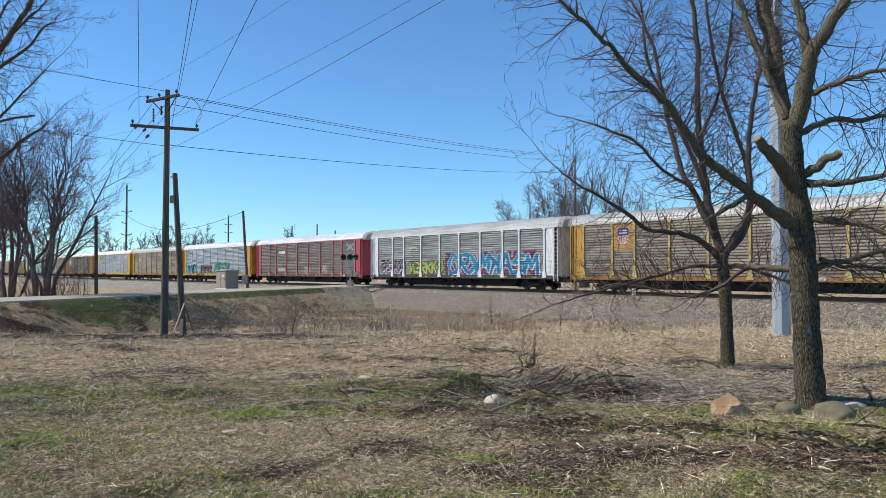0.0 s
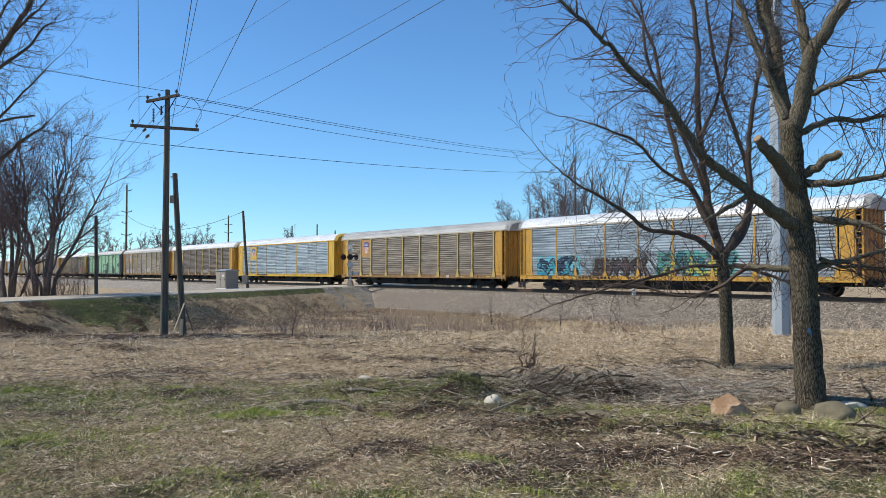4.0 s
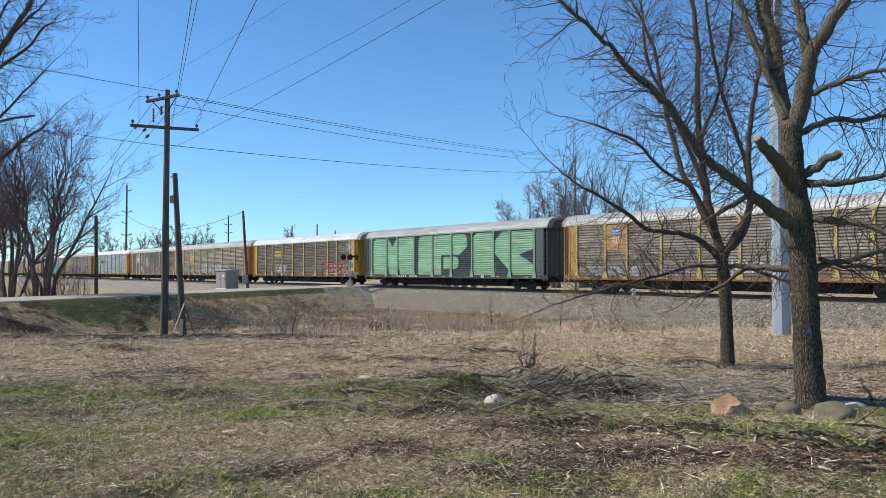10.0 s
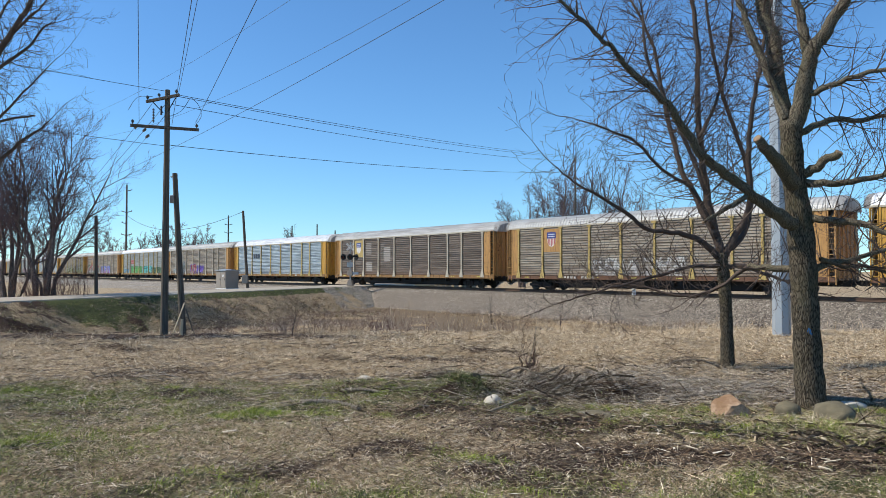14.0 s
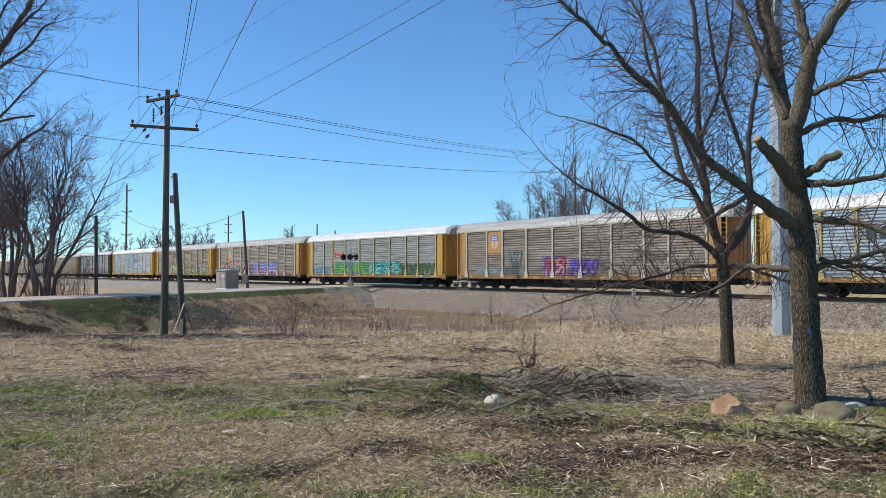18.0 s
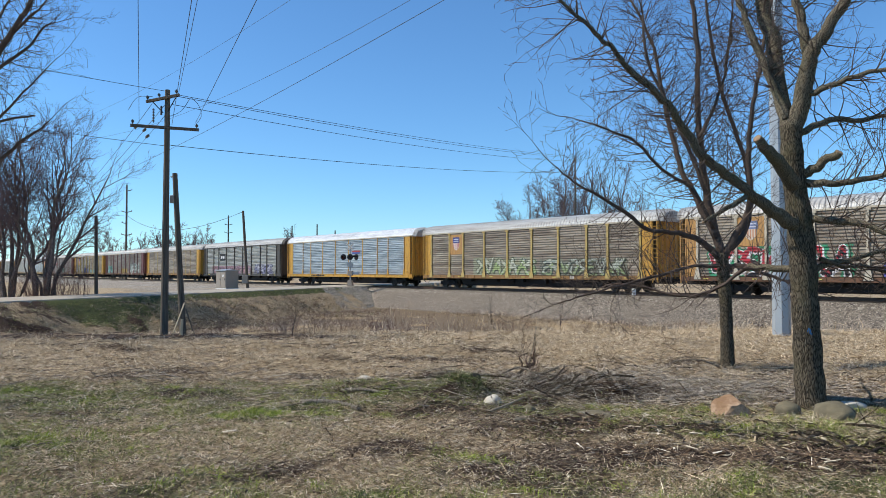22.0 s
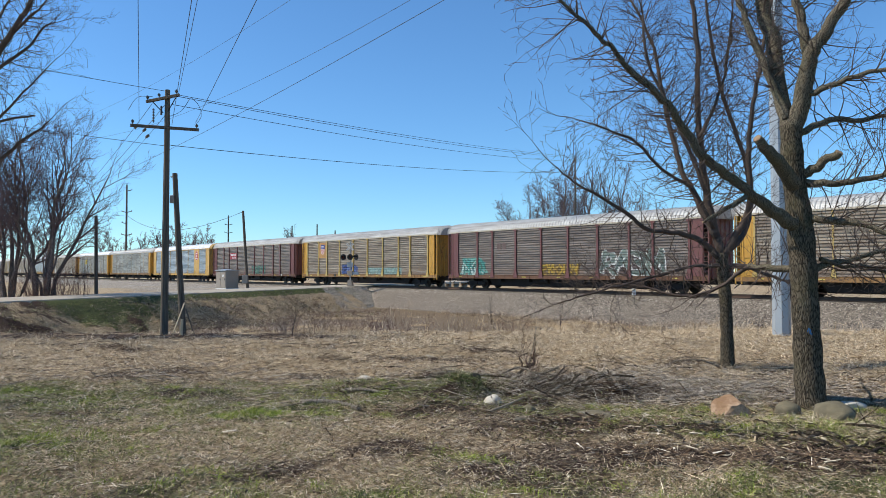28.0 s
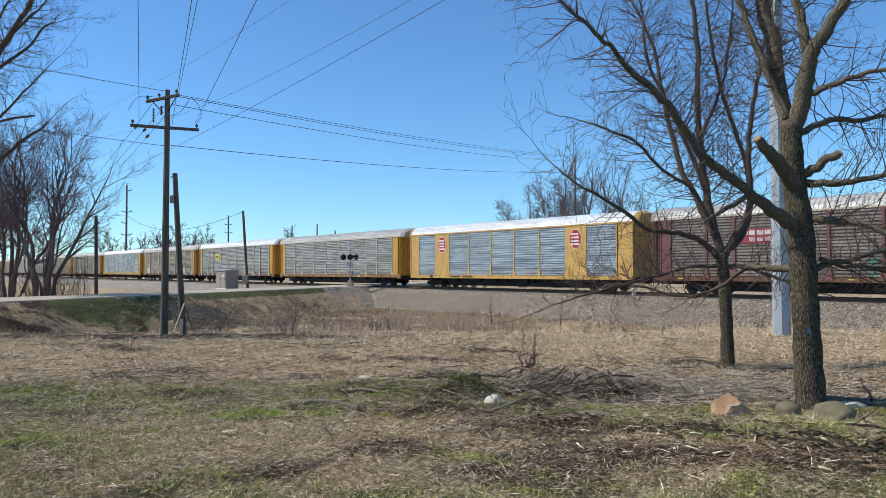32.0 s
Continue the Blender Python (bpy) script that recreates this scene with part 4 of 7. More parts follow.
bars(TRAIN[7], -6.6, -4.9, 3.85, 0.3, "c9a83c", 3, 8)
bars(TRAIN[7], -6.6, -4.9, 3.4, 0.3, "c9a83c", 3, 9)
bars(TRAIN[10], -6.9, -4.9, 3.3, 0.55, "3d4a58", 3, 10)
bars(TRAIN[15], 1.9, 3.9, 3.62, 0.16, "b84a48", 1, 11)
bars(TRAIN[15], 1.9, 3.9, 3.45, 0.14, "4a5fa8", 1, 12)
bars(TRAIN[17], -6.8, -5.4, 3.6, 0.3, "7d7668", 3, 13)
bars(TRAIN[18], -6.8, -5.6, 3.4, 0.5, "6c5a54", 2, 14)
bars(TRAIN[20], -6.9, -4.9, 3.75, 0.28, "d8cfcf", 4, 15)
bars(TRAIN[20], -6.4, -4.9, 3.35, 0.26, "c9b0b0", 3, 16)
plate(TRAIN[20], "emblem_plate", -7.0, -4.8, 3.25, 4.15, ink("a03a44"), "faded red emblem plate", -YS - 0.046, 0.003)
plate(TRAIN[16], "emblem_plate", -6.9, -4.9, 3.1, 4.1, ink("26282a"), "black emblem plate", -YS - 0.046, 0.003)
bars(TRAIN[16], -6.6, -5.2, 3.4, 0.36, "e4e4e2", 2, 17)
plate(TRAIN[12], "emblem_plate", -6.9, -4.9, 3.0, 3.75, ink("a8504c"), "faded red emblem plate", -YS - 0.046, 0.003)
bars(TRAIN[12], -6.6, -5.1, 3.52, 0.14, "c9a79d", 2, 18)
bars(TRAIN[12], -6.6, -5.1, 3.14, 0.14, "c9a79d", 2, 19)
plate(TRAIN[23], "emblem_plate", -6.6, -5.2, 3.2, 4.2, ink("d8c23a"), "yellow emblem plate", -YS - 0.046, 0.003)
bars(TRAIN[23], -6.3, -5.5, 3.55, 0.3, "4c4a34", 2, 20)
for x0, x1, z0, z1, c in ((-6.9, -5.8, 1.5, 2.6, "b9b1a6"), (-6.9, -5.9, 3.2, 4.6, "a49a8f"), (-4.0, -2.4, 2.5, 4.1, "bdb4a8"), (-4.1, -3.5, 2.2, 4.5, "948a80")):
    on_sheet("repaint_patch", TRAIN[9], x0, x1, z0, z1, lambda x, z: 0 * x.astype(int), [ink(c)], "pale repainted patch")
for i, x0, x1, h in ((24, -11.0, -9.6, 1.0), (24, 6.0, 8.6, 0.9), (24, -1, 0.2, 0.7), (26, -10.8, -8.2, 1.0), (26, -6.5, -4.8, 0.9), (26, 0.5, 2.6, 0.8)):
    on_sheet("repaint_patch", TRAIN[i], x0, x1, ZB, ZB + h, lambda x, z: 0 * x.astype(int), [ink("d2cfc6")], "white repainted patch")
# the green car: three big pale block letters left standing on a dark painted ground


def block(X, Z, x0, x1, z0, z1, r=0.5):
    dx = np.maximum(np.maximum(x0 + r - X, X - x1 + r), 0)
    dz = np.maximum(np.maximum(z0 + r - Z, Z - z1 + r), 0)
    return np.hypot(dx, dz) < r


def three_sided(X, Z, *corners):
    inside = np.ones(X.shape, bool)
    (ax, az), (bx, bz), (cx, cz) = corners
    turn = np.sign((bx - ax) * (cz - az) - (bz - az) * (cx - ax))
    for (px, pz), (qx, qz) in zip(corners, corners[1:] + corners[:1]):
        inside &= ((qx - px) * (Z - pz) - (qz - pz) * (X - px)) * turn >= 0
    return inside


def green_letters(X, Z):
    top, low = 4.88, ZB - 0.35
    m = block(X, Z, -11.75, -4.6, low, top) & ~three_sided(X, Z, (-9.25, 5.1), (-7.3, 5.1), (-8.3, 4.0)) & ~three_sided(X, Z, (-9.2, 1.0), (-8.75, 1.0), (-9.0, 2.0)) & ~three_sided(X, Z, (-7.4, 1.0), (-6.9, 1.0), (-7.15, 2.0))
    c = block(X, Z, -3.85, 3.4, low, top) & ~((X > -0.35) & (Z < 3.0)) & ~three_sided(X, Z, (2.3, 3.0), (3.45, 3.0), (3.45, 3.75))
    c |= block(X, Z, 0.05, 2.2, 1.75, 2.86, 0.45) | block(X, Z, 0.05, 1.2, 1.75, 2.86, 0.05)
    k = block(X, Z, 4.3, 11.75, low, top) & ~three_sided(X, Z, (6.7, 5.1), (8.3, 5.1), (6.95, 4.05)) & ~three_sided(X, Z, (10.0, 2.9), (12.2, 3.5), (12.2, 1.85))
    k &= ~(three_sided(X, Z, (7.05, 3.05), (7.3, 1.0), (9.2, 1.3)) | three_sided(X, Z, (7.3, 1.0), (9.2, 1.3), (9.2, 1.0)))
    return np.where(m | c | k, -1, 0)


on_sheet("painted_shape", TRAIN[6], -11.8, 11.8, ZB, ZT, green_letters, [ink("435052")], "dark slate painted ground", 0.006, 0.06)


def octagon(car, cx, cz, r):
    for name, rr, y, col in (("emblem_rim", r, 0.0, "e9e2df"), ("emblem_field", r * 0.92, 0.012, "b42338")):
        bm = bmesh.new()
        prism(bm, [(cx + rr * 0.86 * math.cos(a), cz + rr * 1.12 * math.sin(a)) for a in [math.pi / 8 + k * math.pi / 4 for k in range(8)]], "y", -YS - 0.085 - y, -YS - 0.075 - y)
        part(name, bm, ink(col), car, "red octagon emblem" if rr < r else "white octagon rim")
    rnd = random.Random(5)
    for k in range(4):
        bm = bmesh.new()
        w = r * rnd.uniform(0.75, 1.1)
        z = cz + r * (0.5 - 0.36 * k)
        box(bm, cx - r * 0.55, cx - r * 0.55 + w, -YS - 0.103, -YS - 0.098, z - r * 0.1, z + r * 0.1)
        part("lettering_bar", bm, ink("efe6e4"), car)


for a, b in ((-9.3, -7.35), (7.0, 9.0)):
    plate(TRAIN[21], "smooth_panel", a + 0.05, b - 0.05, ZB, ZT - 0.03, PAINT["amber"], "smooth yellow panel")
    octagon(TRAIN[21], (a + b) / 2, 4.0, 0.72)

# reporting marks on the sills
for i in TRAIN:
    if i in (3, 21, 6, 8, 15, 1):
        for k in range(8):
            bm = bmesh.new()
            x = -7.0 + k * 0.34 + (0.4 if k > 3 else 0)
            box(bm, x, x + 0.22, -YS - 0.138, -YS - 0.132, 0.96, 1.12)
            part("lettering_bar", bm, ink("2a2826" if i in (3, 21, 15, 1) else "d8d4c8"), TRAIN[i])

TAGS = (
    (-1, -11.6, -7.3, 1.35, ("5a4652", "8a7a86", "e2dfe0", "3a2f36"), 1, "black and white graffiti"),
    (-1, -6.4, -1.2, 1.15, ("a9d069", "d6d67a", "5d6b3a", "a04a68"), 2, "lime green graffiti"),
    (-1, -0.4, 11.0, 1.75, ("2f9fc4", "2a7fae", "dfeef2", "8f3a5a"), 3, "blue and white graffiti on magenta"),
    (0, 0.2, 1.6, 0.8, ("c9bfba", "b5aaa5", "a89c98", "93857f"), 4, "faded white graffiti"),
    (0, 4.5, 5.6, 0.9, ("cfc6c2", "b5aaa5", "a89c98", "93857f"), 5, "faded white graffiti"),
    (1, -11.4, -7.2, 1.35, ("2e4a66", "45b0c4", "1d2630", "7fd0da"), 6, "blue and black graffiti"),
    (1, -5.6, -0.8, 1.2, ("574a4c", "7b6a6a", "2c2628", "8f9a94"), 7, "dark graffiti"),
    (1, 0.2, 5.6, 1.4, ("3f7f86", "c8c860", "22383c", "5fb0a4"), 8, "teal and yellow graffiti"),
    (4, 0.6, 3.4, 0.55, ("c8c4bc", "b0a89e", "8d8378", "6d6258"), 9, "faint white scrawl"),
    (5, -11.0, -6.4, 0.6, ("c9c5c2", "b8b0aa", "a39a92", "948b84"), 10, "faded white graffiti"),
    (5, -5.4, -2.4, 0.5, ("a08aa0", "b8a8b4", "8f8590", "948b84"), 11, "faded purple graffiti"),
    (5, 0.6, 3.2, 0.9, ("d9d6d0", "c8c2ba", "8d857b", "948b84"), 12, "white graffiti"),
    (7, -6.6, -3.4, 1.0, ("c9c3bc", "b0a69c", "8d8378", "75685c"), 13, "faded white graffiti"),
    (7, 6.0, 11.0, 1.25, ("a04a44", "7f3a36", "cfb8b0", "5f4038"), 14, "red graffiti"),
    (8, -4.2, -0.3, 1.1, ("d0cdc6", "bdb6ad", "928a80", "8f867b"), 15, "white graffiti"),
    (8, 0.4, 3.6, 1.15, ("cfccc5", "bdb6ad", "928a80", "8f867b"), 16, "white graffiti"),
    (11, -6.8, -5.2, 2.0, ("9aa0a0", "6e7474", "3f4444", "a39b8a"), 17, "grey graffiti"),
    (11, -2.4, -0.3, 1.3, ("b85466", "d8a0a8", "5a3a48", "7f6ab8"), 18, "red graffiti"),
    (11, 0.2, 2.8, 1.1, ("7a5fc8", "9a86d8", "473a80", "8a7aa8"), 19, "purple graffiti"),
    (11, -10.5, -4.8, 0.6, ("a8b0b4", "98a0a0", "7c8484", "949a94"), 20, "pale blue graffiti"),
    (12, -11.2, -8.2, 0.7, ("6aa0c0", "88b4c4", "46708a", "9ab0b0"), 21, "blue graffiti"),
    (12, -6.5, 0.0, 1.15, ("63b05a", "88cc70", "3a6a3f", "6fae86"), 22, "green graffiti"),
    (12, 0.4, 5.6, 1.2, ("3fb0b0", "7fd8d0", "20484a", "8fd0b8"), 23, "teal graffiti"),
    (12, 6.0, 11.4, 1.0, ("4a6a4a", "5f805a", "2c3c2e", "6f9a6a"), 24, "dark green graffiti"),
    (13, -11.4, -2.6, 1.6, ("c23a48", "2a2a30", "f0ecea", "3f9a70"), 25, "red, white and black graffiti"),
    (13, -0.6, 6.4, 1.25, ("6a7fd0", "b05a78", "c8d0ec", "5a5aa8"), 26, "blue and purple graffiti"),
    (14, -5.6, 1.6, 1.3, ("d6d8c4", "b4c88a", "5c6450", "a8aa90"), 27, "white and green graffiti"),
    (14, 2.4, 10.6, 1.1, ("c4c8b8", "a4b484", "4c5448", "8c8c7c"), 28, "white and green graffiti"),
    (16, -9.8, 4.0, 0.95, ("b08a94", "c4a8a8", "8a707a", "9a8488"), 29, "faded pink graffiti"),
    (16, 5.2, 10.6, 1.1, ("c8c8d4", "9a9ab8", "4c4c60", "7c7c90"), 30, "pale violet graffiti"),
    (18, -11.4, -8.4, 1.3, ("58b0a4", "c8dcd4", "3a706a", "7fb8ac"), 31, "teal graffiti"),
    (18, -1.6, 2.2, 0.75, ("c8a848", "b0904a", "7a6438", "8a7458"), 32, "yellow graffiti"),
    (18, 4.4, 9.8, 1.7, ("8a9a90", "6f7f78", "e6e8e2", "6a5c58"), 33, "white outlined graffiti"),
    (19, -3.9, -1.0, 0.9, ("4a62a0", "6a80b8", "2c3a64", "5a6a98"), 34, "blue graffiti"),
    (19, 1.0, 7.2, 0.6, ("98b8b4", "a8c4bc", "7c9894", "a0a89c"), 35, "faded teal graffiti"),
    (20, 0.6, 4.4, 0.9, ("5f8a78", "7a9a88", "4a6a60", "7a7a70"), 36, "faded green graffiti"),
    (20, -8.6, -5.2, 0.6, ("a89c94", "988c84", "887c74", "8a7c74"), 37, "faded pale graffiti"),
)
for i, x0, x1, h, cols, sd, words in TAGS:
    graffiti(TRAIN[i], x0, x1, h, cols, sd, words)


# ---- bare trees ----
class Twigs:
    """Gathers tapered tubes and writes them as one mesh."""

    def __init__(self):
        self.v, self.f = [], []

    def line(self, pts, radii, n=5):
        base = len(self.v)
        up = Vector((0.3, 0.2, 0.93))
        for k, (p, r) in enumerate(zip(pts, radii)):
            d = (pts[min(k + 1, len(pts) - 1)] - pts[max(k - 1, 0)]).normalized()
            u = d.cross(up)
            if u.length < 0.05:
                u = d.cross(Vector((1, 0, 0)))
            u.normalize()
            w = d.cross(u)
            for i in range(n):
                a = 2 * math.pi * i / n
                self.v.append(tuple(p + u * (r * math.cos(a)) + w * (r * math.sin(a))))
            if k:
                a0, b0 = base + (k - 1) * n, base + k * n
                for i in range(n):
                    self.f.append((a0 + i, a0 + (i + 1) % n, b0 + (i + 1) % n, b0 + i))
        if n > 3:
            self.f.append(tuple(range(base + n - 1, base - 1, -1)))
            self.f.append(tuple(range(base + (len(pts) - 1) * n, base + len(pts) * n)))

    def mesh(self, name, mat):
        me = pydata(name, self.v, self.f, mat)
        me.shade_smooth()
        return me


def curve_pts(rows, sub=3):
    """Smooth a limb's control rows (x, y, z, r) by a Catmull-Rom curve."""
    P = [Vector(r[:3]) for r in rows]
    R = [r[3] for r in rows]
    pts, rad = [], []
    for i in range(len(P) - 1):
        a, b, c, d = P[max(i - 1, 0)], P[i], P[i + 1], P[min(i + 2, len(P) - 1)]
        for k in range(sub):
            t = k / sub
            pts.append(0.5 * ((2 * b) + (c - a) * t + (2 * a - 5 * b + 4 * c - d) * t * t + (3 * b - a - 3 * c + d) * t ** 3))
            rad.append(lerp(R[i], R[i + 1], t))
    return pts + [P[-1]], rad + [R[-1]]


def sprig(tw, p, d, length, r, level, rnd, rmin, rise=0.25, dense=1.0):
    """One twig and the smaller twigs that fork from it."""
    n = max(2, min(5, int(length / 0.14))) if level else 2
    pts, rad = [p.copy()], [r]
    cur = d.normalized()
    for k in range(n):
        cur = (cur + Vector((rnd.gauss(0, 0.16), rnd.gauss(0, 0.16), rnd.gauss(0, 0.14) + rise * 0.16))).normalized()
        p = p + cur * (length / n)
        pts.append(p.copy())
        rad.append(max(rmin * 0.6, r * (1 - 0.75 * (k + 1) / n)))
        if level > 0 and rnd.random() < (1.0 if k else 0.6) * dense:
            side = cur.orthogonal().normalized()
            side.rotate(Matrix.Rotation(rnd.uniform(0, 6.28), 3, cur))
            sprig(tw, p, cur * rnd.uniform(0.5, 0.95) + side * rnd.uniform(0.5, 0.9), length * rnd.uniform(0.38, 0.68) * (1 - 0.35 * k / n), max(rmin, rad[-1] * 0.62), level - 1, rnd, rmin, rise, dense)
    tw.line(pts, rad, 3 if r < 0.02 else 5)


def limb_tree(name, limbs, where, label, seed, mats, twig_len, rmin, every=0.16, big=1.0, girth=1.0):
    """A tree from sketched limbs, filled up with twigs; cut limbs end in sawn wood."""
    rnd = random.Random(seed)
    root = new(name)
    root.location = where
    tagged(root, label, "tree", "bare trees on the lawn")
    twigs = Twigs()
    for kind, rows in limbs:
        pts, rad = curve_pts(rows, 5 if kind == "trunk" else 4)
        rad = [r * girth for r in rad]
        if kind == "trunk":
            rad = [r * (1 + 0.05 * math.sin(k * 1.7)) for k, r in enumerate(rad)]
        else:
            pts = [p + Vector((rnd.gauss(0, 0.01), rnd.gauss(0, 0.01), rnd.gauss(0, 0.01))) for p in pts]
        tw = Twigs()
        tw.line(pts, rad, 14 if rad[0] > 0.1 else 9)
        ob = part(kind, tw.mesh(kind, mats[0] if kind == "trunk" else mats[-1]), None, root)
        if kind == "cut_limb":
            d = (pts[-1] - pts[-2]).normalized()
            bm = bmesh.new()
            tube(bm, pts[-1] - d * 0.01, pts[-1] + d * 0.012, rad[-1] * 0.97, rad[-1] * 0.93, 12)
            tagged(ob, "pruned limb with a sawn end")
            part("sawn_end", bm, M["cut_wood"], ob, "pale sawn wood")
            continue
        if kind == "trunk":
            continue
        run = 0.0
        total = sum((b - a).length for a, b in zip(pts, pts[1:]))
        for a, b, r in zip(pts, pts[1:], rad):
            seg = (b - a).length
            run += seg
            if run < total * 0.14:
                continue
            count = seg / every * (0.55 + 0.8 * run / total)
            for _ in range(int(count) + (rnd.random() < count % 1)):
                d = (b - a).normalized()
                side = d.orthogonal().normalized()
                side.rotate(Matrix.Rotation(rnd.uniform(0, 6.28), 3, d))
                ln = twig_len * rnd.uniform(0.35, 1.1) * (1.1 - 0.45 * run / total)
                sprig(twigs, a.lerp(b, rnd.random()), d * rnd.uniform(0.2, 0.7) + side, ln, max(rmin * 1.3, min(0.0095 * big, r * 0.4)), 3, rnd, rmin, 0.5, 0.72)
        d = (pts[-1] - pts[-2]).normalized()
        sprig(twigs, pts[-1], d, twig_len, rad[-1], 2, rnd, rmin, 0.3)
    ob = part("crown", twigs.mesh("crown", mats[1]), None, root)
    tagged(ob, "fine bare twigs", kind="stuff")
    return root


def wild_tree(name, where, height, spread, seed, label, mats, rmin, stems=3, group="", dense=1.0, deep=3):
    """A bare tree of one or more stems that fork up to a twiggy crown."""
    rnd = random.Random(seed)
    root = new(name)
    root.location = where
    tagged(root, label, "tree", group)
    twigs = Twigs()
    for k in range(stems):
        a = rnd.uniform(0, 6.28)
        top = Vector((math.cos(a) * spread * rnd.uniform(0.15, 0.5), math.sin(a) * spread * rnd.uniform(0.15, 0.5), height * rnd.uniform(0.62, 0.8)))
        foot = Vector((math.cos(a), math.sin(a), 0)) * (0.25 * (stems > 1)) * rnd.uniform(0.4, 1.6)
        r0 = height * 0.0125 * rnd.uniform(0.8, 1.2)
        rows = []
        for q in range(6):
            t = q / 5
            m = foot.lerp(top, t) + Vector((rnd.gauss(0, 0.02), rnd.gauss(0, 0.02), 0)) * height * (t > 0)
            rows.append((*m, r0 * (1 - 0.72 * t)))
        rows[0] = (rows[0][0], rows[0][1], -0.3, r0 * 1.25)
        pts, rad = curve_pts(rows, 3)
        tw = Twigs()
        tw.line(pts, rad, 8)
        part("trunk", tw.mesh("trunk", mats[0]), None, root)
        for j, (p, r) in enumerate(zip(pts, rad)):
            t = j / (len(pts) - 1)
            if t < 0.22:
                continue
            for _ in range(2 if dense >= 1 else 1):
                az = rnd.uniform(0, 6.28)
                d = Vector((math.cos(az), math.sin(az), rnd.uniform(0.6, 1.5)))
                sprig(twigs, p, d, height * rnd.uniform(0.18, 0.34) * (1.15 - 0.6 * t), r * 0.42, deep, rnd, rmin, 0.45, 0.8 * dense)
        sprig(twigs, pts[-1], Vector((0, 0, 1)), height * 0.22, rad[-1], deep, rnd, rmin, 0.5)
    tagged(part("crown", twigs.mesh("crown", mats[1]), None, root), "fine bare twigs", kind="stuff")
    return root


def vase_tree(name, where, height, radius, stems, seed, label, mats, rmin, group, boughs=5, deep=2, low=0.3, stout=0.0105, fork=0.26):
    """A bare many-stemmed tree: the stems fan up and out, fork into long boughs that curve upwards, and end in a dense domed crown of twigs."""
    rnd = random.Random(seed)
    root = new(name)
    root.location = where
    tagged(root, label, "tree", group)
    twigs = Twigs()
    for k in range(stems):
        az, out = 6.283 * (k + rnd.uniform(-0.4, 0.4)) / stems * 1.618, math.sqrt((k + 0.5) / stems)
        top = Vector((math.cos(az) * radius * out, math.sin(az) * radius * out, height * (1 - 0.4 * out ** 2.2) * rnd.uniform(0.84, 0.97)))
        base = Vector((math.cos(az), math.sin(az), 0)) * height * 0.03 * rnd.uniform(0.3, 1.5)
        r0 = height * stout * rnd.uniform(0.65, 1.25)
        rows = []
        for q in range(7):
            t = q / 6
            h = t ** (0.85 + 0.3 * out)
            flat = base.lerp(top, t ** 1.25 * (0.9 + 0.1 * t))
            wob = height * 0.012 * (0 < q)
            rows.append((flat.x + rnd.gauss(0, wob), flat.y + rnd.gauss(0, wob), top.z * h, r0 * (1 - 0.84 * t)))
        rows[0] = (rows[0][0], rows[0][1], -0.3, r0 * 1.2)
        pts, rad = curve_pts(rows, 3)
        tw = Twigs()
        tw.line(pts, rad, 7)
        part("trunk", tw.mesh("trunk", mats[0]), None, root)
        for q in range(boughs):
            j = min(len(pts) - 2, max(1, int((low + (0.95 - low) * (q + rnd.random()) / boughs) * (len(pts) - 1))))
            t = j / (len(pts) - 1)
            way = (pts[j + 1] - pts[j - 1]).normalized()
            side = way.orthogonal().normalized()
            side.rotate(Matrix.Rotation(rnd.uniform(0, 6.28), 3, way))
            d = (way * 0.9 + side * rnd.uniform(0.5, 1.1) + Vector((pts[j].x, pts[j].y, 0)) * (0.5 / radius)).normalized()
            length, p, r = height * fork * rnd.uniform(0.65, 1.2) * (1.15 - 0.55 * t), pts[j], rad[j] * 0.72
            steps, line, radii = 6, [pts[j].copy()], [r]
            for u in range(steps):
                d = (d + Vector((rnd.gauss(0, 0.11), rnd.gauss(0, 0.11), 0.06 + rnd.gauss(0, 0.08)))).normalized()
                p = p + d * (length / steps)
                line.append(p.copy())
                radii.append(max(rmin, r * (1 - 0.85 * (u + 1) / steps)))
                for _ in range(2 if u else 1):
                    off = d.orthogonal().normalized()
                    off.rotate(Matrix.Rotation(rnd.uniform(0, 6.28), 3, d))
                    sprig(twigs, p, d * rnd.uniform(0.6, 1.0) + off * rnd.uniform(0.4, 0.9), length * rnd.uniform(0.28, 0.5) * (1.15 - 0.08 * u), max(rmin, radii[-1] * 0.6), deep, rnd, rmin, 0.4, 0.7)
            twigs.line(line, radii, 5)
            sprig(twigs, p, d, length * 0.35, radii[-1], deep, rnd, rmin, 0.4, 0.8)
        sprig(twigs, pts[-1], pts[-1] - pts[-2], height * 0.13, rad[-1], deep, rnd, rmin, 0.4, 0.8)
    tagged(part("crown", twigs.mesh("crown", mats[1]), None, root), "fine bare twigs", kind="stuff")
    return root


